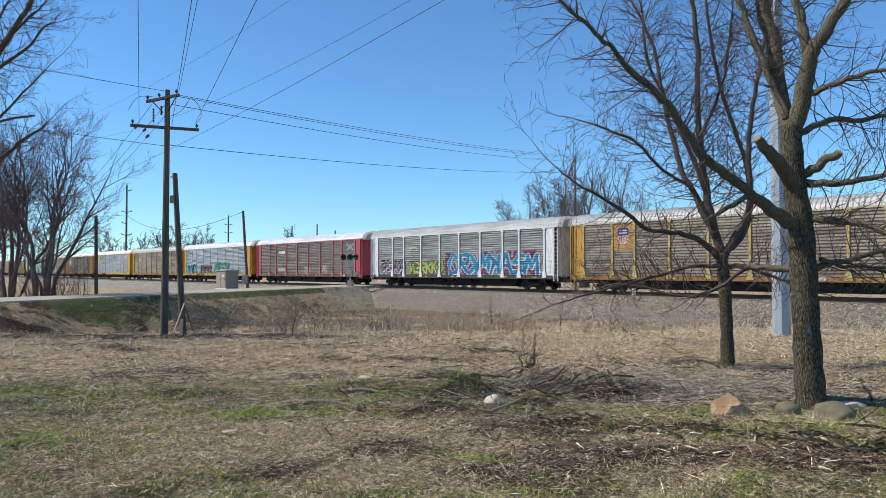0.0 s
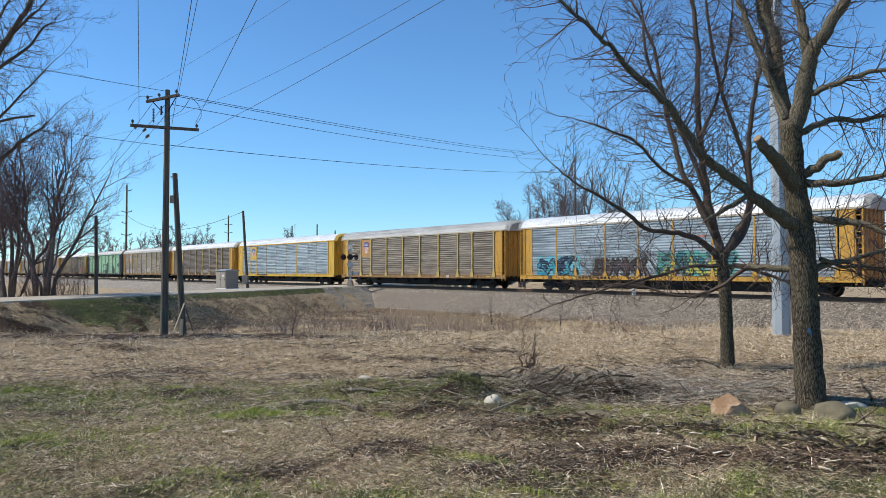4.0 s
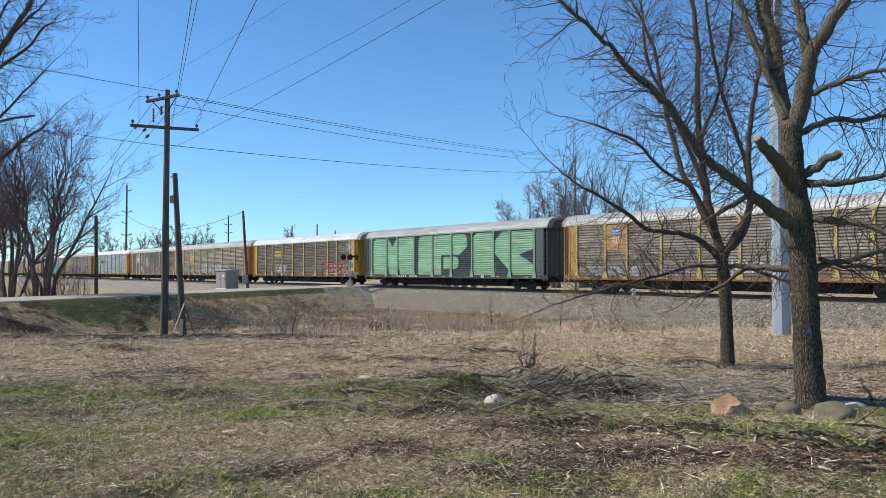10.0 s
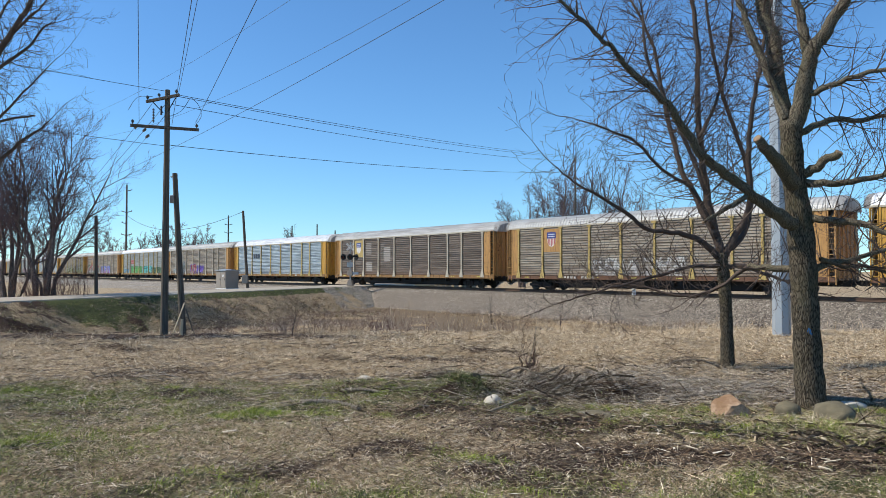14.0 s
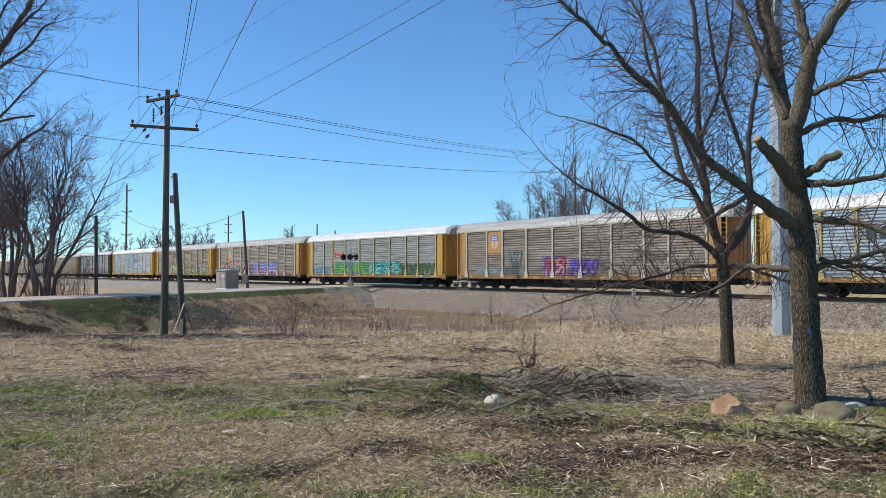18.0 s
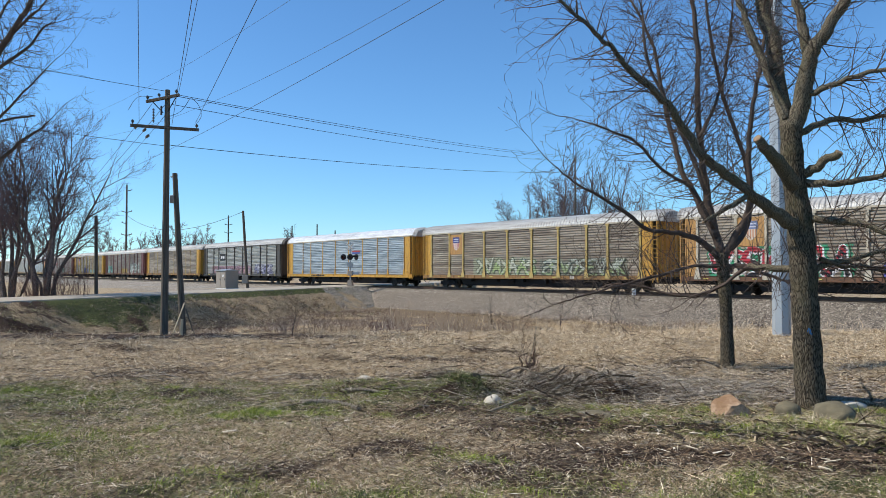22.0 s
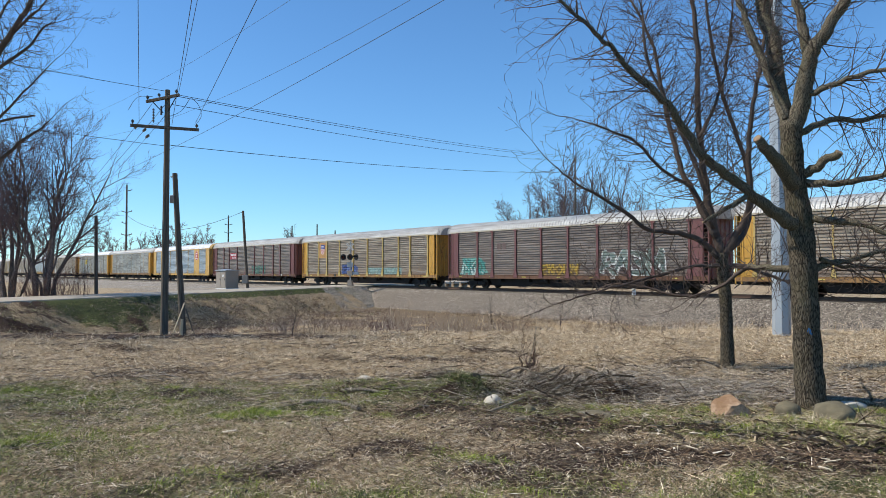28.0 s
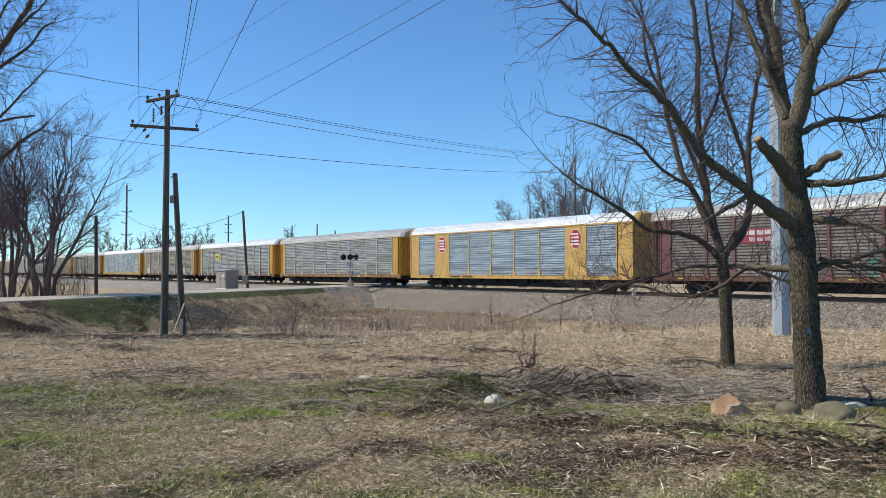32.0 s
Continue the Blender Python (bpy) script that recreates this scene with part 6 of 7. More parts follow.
# steel transmission pole
bm = bmesh.new()
sides = [(math.cos((k + 0.5) * math.pi / 4), math.sin((k + 0.5) * math.pi / 4)) for k in range(8)]
rings = [[bm.verts.new((c * r + dx, s * r, z)) for c, s in sides] for z, r, dx in ((-0.3, 0.33, 0), (6.5, 0.285, -0.04), (6.5, 0.3, -0.04), (13, 0.25, -0.1), (29.5, 0.15, -0.2))]
for a, b in zip(rings, rings[1:]):
    for i in range(8):
        bm.faces.new((a[i], a[(i + 1) % 8], b[(i + 1) % 8], b[i]))
bm.faces.new(rings[-1])
steel = new("transmission_pole")
steel.location = (12.83, 28.0, -1.0)
tagged(steel, "tall faceted galvanised steel transmission pole", "pole")
part("shaft", bm, M["steel_pole"], steel)
for k in range(10):
    bm = bmesh.new()
    tube(bm, (0.2, -0.24, 2.2 + 0.45 * k), (0.28, -0.36, 2.2 + 0.45 * k), 0.014, 0.014, 5)
    part("step_bolt", bm, M["steel_pole"], steel)
for z, sgn in ((27.7, -1), (22.6, -1), (19.0, 1)):
    bm = bmesh.new()
    tube(bm, (0, 0, z), (TN.x * 1.7 * sgn, TN.y * 1.7 * sgn, z + 0.3), 0.09, 0.05, 8)
    part("davit_arm", bm, M["steel_pole"], steel)


def wire(a, b, sag, r=0.009, label="dark overhead power wire", n=28, group="overhead wires"):
    a, b = Vector(a), Vector(b)
    pts = [a.lerp(b, k / n) - Vector((0, 0, 4 * sag * (k / n) * (1 - k / n))) for k in range(n + 1)]
    tw = Twigs()
    tw.line([p - a for p in pts], [r] * len(pts), 4)
    ob = new("wire", tw.mesh("wire", M["wire"]))
    ob.location = a
    return tagged(ob, label, "wire", group)


for x, z, dx, dy in ((-11.78, 7.27, 0.3796, -0.9252), (-10.51, 7.16, 0.3698, -0.9291), (-10.26, 8.41, 0.3757, -0.9267), (-9.62, 7.2, 0.397, -0.918)):
    e = Vector((x, 28.42, z))
    wire(e, e + Vector((dx, dy, 0)) * 48, 0.1, 0.008)
for z0, z1, sag in ((8.3, 12.75, 0.32), (8.24, 12.62, 0.36)):
    wire((-10.15, 28.3, z0), (12.95, 72.0, z1), sag, 0.011)
wire((-10.48, 28.3, 7.95), (12.95, 72.0, 12.3), 0.45, 0.011)
wire((-10.5, 28.3, 6.36), (12.95, 72.0, 11.25), 0.4, 0.012)
wire((-10.7, 28.5, 8.5), (-27.0, 5.5, 8.72), 0.45)
wire((-10.7, 28.5, 6.36), (-27.0, 5.5, 6.9), 0.35)
for off, z0, z1 in ((-0.85, 8.15, 8.0), (-0.3, 8.0, 8.3), (-0.1, 7.75, 7.7)):
    e = Vector((-10.5, 28.36, z0)) + UP_A * off
    wire(e, (-43.0 + off, 82.0, z1), 0.9)
    q = e.lerp(Vector((-43.0 + off, 82.0, z1)), 0.075 + 0.02 * off) - Vector((0, 0, 0.25))
    bm = bmesh.new()
    way = (Vector((-43.0, 82.0, z1)) - e).normalized()
    for k in range(4):
        tube(bm, way * (0.12 * k), way * (0.12 * k + 0.07), 0.05, 0.065, 8)
    tube(bm, way * -0.1, way * 0.6, 0.016, 0.016, 5)
    ob = new("strain_insulator", mesh_of(bm, "strain_insulator", M["insulator"]))
    ob.location = q
    tagged(ob, "dark strain insulator strung on a wire", "insulator", "insulators on the wires")
for z0, sgn, z1, run, r, sag in ((27.0, -1, 30.5, 160, 0.016, 3.8), (21.9, -1, 23.5, 120, 0.018, 3.5), (18.3, 1, 13.3, 110, 0.022, 1.2)):
    a = Vector((12.83 + TN.x * 1.7 * sgn, 28 + TN.y * 1.7 * sgn, z0))
    wire(a, a + TD * run + Vector((0, 0, z1 - z0)), sag, r, "thin high transmission wire", 40)
wire((-64.5, 150, 13.0), (-110, 125, 12.0), 1.2, 0.03)
wire((-64.5, 150, 13.0), (-19.3, 71.2, 7.3), 2.4, 0.03)
# slack jumpers on the pole head
for rows in ([(-11.3, 28.5, 8.3, 0.01), (-11.85, 28.4, 8.25, 0.01), (-12.2, 28.4, 7.75, 0.01)], [(-9.7, 28.2, 8.2, 0.01), (-9.5, 28.5, 7.95, 0.01), (-9.5, 28.8, 7.6, 0.01), (-9.62, 28.6, 7.25, 0.01)],
             [(-9.75, 28.2, 8.15, 0.01), (-10.1, 28.3, 7.7, 0.01), (-10.55, 28.35, 7.5, 0.01)]):
    pts, rad = curve_pts(rows, 4)
    tw = Twigs()
    tw.line([p - pts[0] for p in pts], rad, 4)
    ob = new("wire", tw.mesh("wire", M["wire"]))
    ob.location = pts[0]
    tagged(ob, "slack black jumper wire on the pole", "wire", "overhead wires")


# ---- crossing signal and cabinet ----
def disc(bm, c, axis_, r, depth, n=20):
    a = Vector(axis_).normalized()
    tube(bm, Vector(c) - a * depth / 2, Vector(c) + a * depth / 2, r, r, n)


def crossing_signal(where, facing):
    root = new("crossing_signal")
    root.matrix_world = pose(*where, 0, 0, facing)
    tagged(root, "railway crossing signal with crossbuck and dark lamps", "crossing signal")
    bm = bmesh.new()
    tube(bm, (0, 0, 0), (0, 0, 4.5), 0.065, 0.065, 12)
    part("mast", bm, M["silver"], root, "silver-painted mast")
    bm = bmesh.new()
    prism(bm, [(-0.3, 0.0), (0.3, 0.0), (0.22, 0.5), (0.12, 0.62), (-0.12, 0.62), (-0.22, 0.5)], "y", -0.25, 0.25)
    bevel(bm, 0.02)
    part("base", bm, M["grey_box"], root)
    for q in (-1, 1):
        bm = bmesh.new()
        box(bm, -0.5, 0.5, -0.1 - 0.012 * q, -0.085 - 0.012 * q, -0.085, 0.085)
        bm.transform(Matrix.Translation((0, 0, 4.0)) @ Matrix.Rotation(radians(42 * q), 4, "Y"))
        part("crossbuck_board", bm, M["white"], root, "white crossbuck board")
        for k in range(3):
            bm = bmesh.new()
            x = -0.3 + 0.3 * k
            box(bm, x - 0.1, x + 0.1, -0.12 - 0.012 * q, -0.114 - 0.012 * q, -0.03, 0.03)
            bm.transform(Matrix.Translation((0, 0, 4.0)) @ Matrix.Rotation(radians(42 * q), 4, "Y"))
            part("lettering_bar", bm, M["grey_box"], root)
    bm = bmesh.new()
    tube(bm, (-0.75, 0, 2.95), (0.75, 0, 2.95), 0.035, 0.035, 8)
    part("lamp_arm", bm, M["silver"], root)
    for x, turn in ((-0.72, 0), (0.0, 4), (0.72, -28)):
        bm = bmesh.new()
        disc(bm, (0, -0.1, 0), (0, 1, 0), 0.31, 0.03)
        bm.transform(Matrix.Translation((x, 0, 2.95)) @ Matrix.Rotation(radians(turn), 4, "Z"))
        lamp = part("lamp", bm, M["lamp_black"], root, "black round signal lamp")
        bm = bmesh.new()
        disc(bm, (0, -0.13, 0), (0, 1, 0), 0.15, 0.04)
        bm.transform(Matrix.Translation((x, 0, 2.95)) @ Matrix.Rotation(radians(turn), 4, "Z"))
        part("lens", bm, M["lens"], lamp, "dark red unlit lens")
        bm = bmesh.new()
        n = 12
        ring = [[bm.verts.new((math.cos(math.pi * k / n) * 0.19, yy, math.sin(math.pi * k / n) * 0.19)) for k in range(n + 1)] for yy in (-0.12, -0.42)]
        for k in range(n):
            bm.faces.new((ring[0][k], ring[0][k + 1], ring[1][k + 1], ring[1][k]))
        bm.transform(Matrix.Translation((x, 0, 2.95)) @ Matrix.Rotation(radians(turn), 4, "Z"))
        part("hood", bm, M["lamp_black"], lamp)
    bm = bmesh.new()
    box(bm, -0.3, 0.3, -0.16, -0.07, 1.95, 2.4)
    part("sign_plate", bm, M["silver"], root, "pale sign plate")
    bm = bmesh.new()
    box(bm, -0.25, 0.25, -0.2, 0.25, 1.05, 1.55)
    bevel(bm, 0.04)
    part("gate_mechanism", bm, M["grey_box"], root, "grey gate machine housing")
    for q in (0.4, 0.75):
        bm = bmesh.new()
        box(bm, q - 0.18, q + 0.16, -0.08, 0.1, 1.15, 1.4)
        part("counterweight", bm, M["steel_pole"], root)
    return root


crossing_signal((-9.55, 76.0, 0.02), -12)


def cabinet():
    root = new("relay_cabinet")
    root.matrix_world = pose(-22.8, 78.0, float(ground_z(-22.8, 78.0)) - 0.02, 0, 0, -42)
    tagged(root, "pale grey metal relay cabinet beside the crossing", "cabinet")
    bm = bmesh.new()
    box(bm, -0.95, 0.95, -0.75, 0.75, 0.12, 1.95)
    bevel(bm, 0.02)
    part("body", bm, M["grey_box"], root)
    bm = bmesh.new()
    prism(bm, [(-0.88, 1.95), (0.88, 1.95), (0.88, 2.0), (0.0, 2.1), (-0.88, 2.0)], "x", -1.05, 1.05)
    part("roof", bm, M["silver"], root, "pale overhanging roof")
    for x0, x1 in ((-0.86, -0.02), (0.02, 0.86)):
        bm = bmesh.new()
        box(bm, x0, x1, -0.785, -0.751, 0.25, 1.85)
        bevel(bm, 0.01)
        dr = part("door", bm, M["grey_box"], root)
        bm = bmesh.new()
        box(bm, x1 - 0.12, x1 - 0.07, -0.82, -0.786, 0.95, 1.15)
        part("handle", bm, M["black"], dr)
    bm = bmesh.new()
    box(bm, -0.98, 0.98, -0.78, 0.78, -0.1, 0.12)
    part("plinth", bm, M["white"], root, "concrete plinth")
    bm = bmesh.new()
    box(bm, 0.35, 0.55, -0.8, -0.787, 1.3, 1.55)
    part("notice", bm, M["white"], root, "small white notice")


cabinet()
bm = bmesh.new()
tube(bm, (0, 0, -0.3), (0, 0, 0.5), 0.05, 0.05, 8)
marker = new("marker_post")
marker.location = (13.0, 50.3, -0.62)
tagged(marker, "short white-topped marker post on the ballast", "marker post")
part("post", bm, M["grey_box"], marker)
bm = bmesh.new()
box(bm, -0.13, 0.13, -0.06, 0.06, 0.5, 0.95)
bevel(bm, 0.03)
part("head", bm, M["white"], marker, "white head")
bm = bmesh.new()
tube(bm, (0, 0, -0.5), (0.05, 0, 0.75), 0.13, 0.11, 9)
old = new("old_post", mesh_of(bm, "old_post", M["pole"]))
old.location = foot(-8.25, 52.0, 0.0)
tagged(old, "broken brown post stub on the ditch bank", "post")


# ---- stones, logs and brush on the lawn ----
def rock(where, size, seed, mat, label, flat=()):
    bm = bmesh.new()
    bmesh.ops.create_icosphere(bm, subdivisions=5 if flat else 4, radius=1.0)
    rnd = random.Random(seed)
    cuts = [Vector((rnd.gauss(0, 1), rnd.gauss(0, 1), rnd.gauss(0.3, 1))).normalized() for _ in range(7)] + [Vector(f).normalized() for f in flat]
    lim = [rnd.uniform(0.66, 0.9) for _ in range(7)] + [0.55] * len(flat)
    for v in bm.verts:
        for c, l in zip(cuts, lim):
            d = v.co.dot(c)
            if d > l:
                v.co -= c * (d - l) * (0.97 if flat else 0.88)
        v.co *= 1 + 0.07 * noise.noise(v.co * 2.1 + Vector((seed, 0, 0))) + 0.02 * noise.noise(v.co * 7 + Vector((0, seed, 0)))
        v.co = Vector((v.co.x * size[0], v.co.y * size[1], v.co.z * size[2]))
    ob = new("stone", mesh_of(bm, "stone", mat, not flat))
    ob.location = (where[0], where[1], float(ground_z(where[0], where[1])) + size[2] * 0.45)
    return tagged(ob, label, "stone", "stones on the lawn")


def mat_stone(name, a, b, c):
    m = Mat(name, 0.9, 0, 0.25)
    col = m.mix(m.step(m.noise(2.2, 6, 0.65), 0.4, 0.62), a, b)
    col = m.mix(m.step(m.noise(6, 6, 0.75), 0.55, 0.72), col, c)
    m.color(col).bump(m.noise(9, 6, 0.7), 0.6, 0.03)
    return m.m


S_TAN = mat_stone("tan_fieldstone", rgb("8a6c50"), rgb("b2967a"), rgb("4e3a2c"))
S_GREY = mat_stone("lichened_grey_stone", rgb("6e6652"), rgb("7e745c"), rgb("4c4838"))
S_PALE = mat_stone("pale_stone", rgb("b3ab9a"), rgb("c8c0b0"), rgb("847c6c"))
rock((3.52, 9.0), (0.27, 0.22, 0.2), 3, S_TAN, "large tan broken fieldstone on the lawn", ((-0.85, -0.5, 0.3), (-0.25, -0.35, 0.9), (0.6, -0.75, 0.1), (0.75, -0.1, 0.65), (-0.2, -0.95, -0.1)))
rock((4.68, 8.9), (0.26, 0.22, 0.165), 8, S_GREY, "rounded lichened grey stone at the tree's foot")
rock((4.27, 9.2), (0.17, 0.14, 0.14), 12, S_GREY, "small grey stone at the tree's foot")
rock((5.3, 9.6), (0.18, 0.12, 0.08), 14, S_PALE, "pale flat stone at the tree's foot")
rock((0.67, 9.95), (0.125, 0.11, 0.105), 17, S_PALE, "white stone in front of the brush")
rock((1.85, 9.1), (0.26, 0.18, 0.06), 19, S_GREY, "flat grey stone sunk in the lawn")
rock((0.46, 10.72), (0.13, 0.1, 0.15), 31, mat_stone("dark_stone", rgb("2c2a27"), rgb("3b3833"), rgb("1d1b19")), "dark weathered stone against the grass mound")
rock((1.1, 9.5), (0.1, 0.08, 0.08), 23, S_GREY, "small grey stone by the brush")
rock((-1.35, 12.8), (0.14, 0.1, 0.06), 29, S_PALE, "pale stone in the grass")

BARE_WOOD = mat_bark("weathered_branch", rgb("5a4f44"), rgb("b5a996"))


def stick(pts, r, name, label, parent=None, group="fallen branches", cat="branch", sub=3, twiggy=0, seed=0, mat=None):
    P, R = curve_pts([(*p, r * (1 - 0.5 * k / len(pts))) for k, p in enumerate(pts)], sub)
    tw = Twigs()
    tw.line([q - P[0] for q in P], R, 6)
    rnd = random.Random(seed)
    for _ in range(twiggy):
        k = rnd.randrange(1, len(P))
        sprig(tw, P[k] - P[0], Vector((rnd.gauss(0, 1), rnd.gauss(0, 0.6), rnd.uniform(0, 0.8))), rnd.uniform(0.2, 0.5), r * 0.35, 1, rnd, 0.004, 0.2)
    ob = new(name, tw.mesh(name, mat or BARE_WOOD))
    ob.location = P[0]
    if parent:
        ob.parent = parent
        ob.location = P[0]
        return ob
    return tagged(ob, label, cat, group)


def lay(x, y, dz=0.02):
    return (x, y, float(ground_z(x, y)) + dz)


stick([lay(5.0, 10.0, 0.1), lay(5.5, 9.8, 0.07), lay(6.0, 9.5, 0.06), lay(6.9, 9.1, 0.05)], 0.07, "log", "dark fallen limb beside the tree", cat="log", twiggy=5, seed=3)
stick([lay(5.8, 14.8), lay(6.4, 14.6, 0.08), lay(7.2, 14.7, 0.05)], 0.025, "branch", "fallen branch at the tree's foot", twiggy=6, seed=4)
stick([lay(5.6, 14.7), (5.1, 14.6, -0.25), lay(4.6, 14.6, 0.2), lay(4.25, 14.4, 0.02)], 0.02, "branch", "arched fallen branch at the tree's foot", twiggy=7, seed=5)
stick([lay(-1.85, 9.6, 0.02), lay(-1.4, 9.65, 0.03), lay(-1.05, 9.5, 0.02)], 0.05, "log", "short rotten log in the grass", cat="log", twiggy=2, seed=6)
stick([lay(-2.3, 9.9, 0.02), lay(-1.9, 9.85, 0.03), lay(-1.7, 9.9, 0.02)], 0.035, "branch", "dark fallen branch in the grass", twiggy=3, seed=7)
rnd = random.Random(77)
pile = new("brush_pile")
pile.location = lay(1.5, 10.7, 0)
tagged(pile, "tangled pile of grey cut branches", "brush pile")
PZ = Vector(pile.location)
DARK_WOOD = mat_bark("dark_damp_branch", rgb("2a221b"), rgb("7b6c5b"))
PALE_WOOD = mat_bark("barkless_branch", rgb("8d7d67"), rgb("cdc0a8"))
for k in range(120):
    a = rnd.uniform(0, 6.283)
    L = rnd.uniform(0.12, 0.6)
    cx, cy = rnd.gauss(0.15, 0.85), rnd.gauss(0, 0.38)
    lift = max(0, 0.2 - 0.16 * math.hypot(cx * 0.6, cy * 1.4)) * rnd.random() + 0.02
    d = Vector((math.cos(a), math.sin(a) * 0.8, rnd.gauss(0, 0.35)))
    bow = rnd.gauss(0, 0.05)
    pts = []
    for q in (-0.5, 0.0, 0.5):
        p = Vector((1.5 + cx, 10.7 + cy, 0)) + d * (L * q) + Vector((-d.y, d.x, 0)) * (bow * (q == 0)) + Vector((0, 0, rnd.gauss(0, 0.02)))
        zz = float(ground_z(p.x, p.y)) + max(0.01, lift + d.z * L * q)
        pts.append(tuple(Vector((p.x, p.y, zz)) - PZ))
    stick(pts, rnd.choice((0.003, 0.004, 0.005, 0.007, 0.011)), "stick", "", pile, sub=2, seed=k, mat=rnd.choice((DARK_WOOD, BARE_WOOD, DARK_WOOD, PALE_WOOD)))

for k in range(17):
    a, L = rnd.uniform(-0.7, 0.7) if k % 3 else rnd.uniform(0, 3.1), rnd.uniform(0.35, 0.9)
    cx, cy = rnd.gauss(0.1, 0.7), rnd.gauss(0.1, 0.3)
    d = Vector((math.cos(a), math.sin(a) * 0.8, 0))
    pts = []
    for q in (-0.5, -0.15, 0.2, 0.5):
        p = Vector((1.5 + cx, 10.7 + cy, 0)) + d * (L * q) + Vector((rnd.gauss(0, 0.05), rnd.gauss(0, 0.05), 0))
        zz = float(ground_z(p.x, p.y)) + 0.02 + rnd.uniform(0.0, 0.2) * (q + 0.6)
        pts.append(tuple(Vector((p.x, p.y, zz)) - PZ))
    stick(pts, rnd.choice((0.01, 0.014, 0.022)), "stick", "", pile, sub=3, seed=300 + k, mat=DARK_WOOD if k % 2 else BARE_WOOD)
tw = Twigs()
for k in range(130):
    x, y = 1.5 + rnd.gauss(0.12, 0.75), 10.7 + rnd.gauss(0.05, 0.33)
    p = Vector((x, y, float(ground_z(x, y)) + rnd.uniform(0.0, 0.1))) - PZ
    sprig(tw, p, Vector((rnd.gauss(0, 1), rnd.gauss(0, 0.6), rnd.uniform(0, 0.8))), rnd.uniform(0.15, 0.45), 0.005, 1, rnd, 0.003, 0.2)
tagged(part("brushwood", tw.mesh("brushwood", DARK_WOOD), None, pile), "fine broken twigs", kind="stuff")


for r, mat, pts in ((0.022, BARE_WOOD, ((1.0, 12.6, 0.05), (1.3, 12.7, 0.16), (1.62, 12.3, 0.12), (1.95, 12.5, 0.22))), (0.02, PALE_WOOD, ((0.95, 12.2, 0.04), (1.2, 11.7, 0.08), (1.6, 12.1, 0.1))),
                    (0.024, DARK_WOOD, ((0.87, 10.42, 0.03), (1.35, 10.9, 0.08), (1.66, 11.32, 0.12), (2.0, 12.2, 0.24))), (0.018, DARK_WOOD, ((0.2, 11.3, 0.08), (0.6, 11.5, 0.12), (1.07, 11.6, 0.1))),
                    (0.014, DARK_WOOD, ((-0.42, 13.4, 0.05), (0.0, 13.7, 0.1), (0.4, 14.2, 0.12))), (0.022, DARK_WOOD, ((2.5, 12.9, 0.22), (2.62, 12.6, 0.14), (2.75, 12.4, 0.02))),
                    (0.026, DARK_WOOD, ((-0.65, 11.9, 0.05), (-0.3, 11.8, 0.09), (0.05, 11.9, 0.06))), (0.016, DARK_WOOD, ((1.35, 13.2, 0.0), (1.42, 13.25, 0.2), (1.36, 13.2, 0.34), (1.52, 13.2, 0.42))),
                    (0.03, DARK_WOOD, ((1.3, 13.1, 0.02), (1.45, 13.15, 0.16), (1.62, 13.1, 0.24), (1.58, 13.1, 0.34))), (0.012, BARE_WOOD, ((1.5, 13.1, 0.2), (1.58, 13.1, 0.45), (1.66, 13.15, 0.85))),
                    (0.03, BARE_WOOD, ((-1.45, 10.6, 0.05), (-1.15, 10.5, 0.07), (-0.85, 10.35, 0.03))), (0.018, PALE_WOOD, ((0.55, 9.3, 0.03), (0.8, 9.5, 0.07), (1.05, 9.85, 0.1))),
                    (0.02, DARK_WOOD, ((4.25, 8.1, 0.03), (4.6, 8.05, 0.05), (4.95, 8.0, 0.03))), (0.016, BARE_WOOD, ((3.3, 10.4, 0.04), (3.9, 10.6, 0.07), (4.5, 10.8, 0.06))),
                    (0.008, BARE_WOOD, ((-4.2, 7.2, 0.02), (-3.8, 7.35, 0.04), (-3.45, 7.4, 0.02))), (0.006, BARE_WOOD, ((-2.35, 6.0, 0.02), (-1.9, 6.1, 0.03), (-1.5, 6.08, 0.02)))):
    stick([lay(*p) for p in pts], r, "branch", "crooked dead branch lying in the brush", group="branches in the brush", twiggy=3, seed=int(pts[0][0] * 31 + 900), mat=mat)

SLABS = []
for k in range(6):
    bm = bmesh.new()
    rnd = random.Random(400 + k)
    n, wide = 4, rnd.uniform(0.16, 0.3)
    line = [(q / n - 0.5, rnd.gauss(0, 0.05), 0.12 * math.sin(math.pi * q / n) + rnd.gauss(0, 0.03)) for q in range(n + 1)]
    rings = [[bm.verts.new((x, y + sy * wide / 2 * rnd.uniform(0.5, 1.2), z + sz * rnd.uniform(0.02, 0.05))) for sy, sz in ((-1, -1), (1, -1), (0.7, 1), (-0.7, 1))] for x, y, z in line]
    for r0, r1 in zip(rings, rings[1:]):
        for i in range(4):
            bm.faces.new((r0[i], r0[(i + 1) % 4], r1[(i + 1) % 4], r1[i]))
    bm.faces.new(rings[0][::-1])
    bm.faces.new(rings[-1])
    SLABS.append(mesh_of(bm, "bark_slab", None))


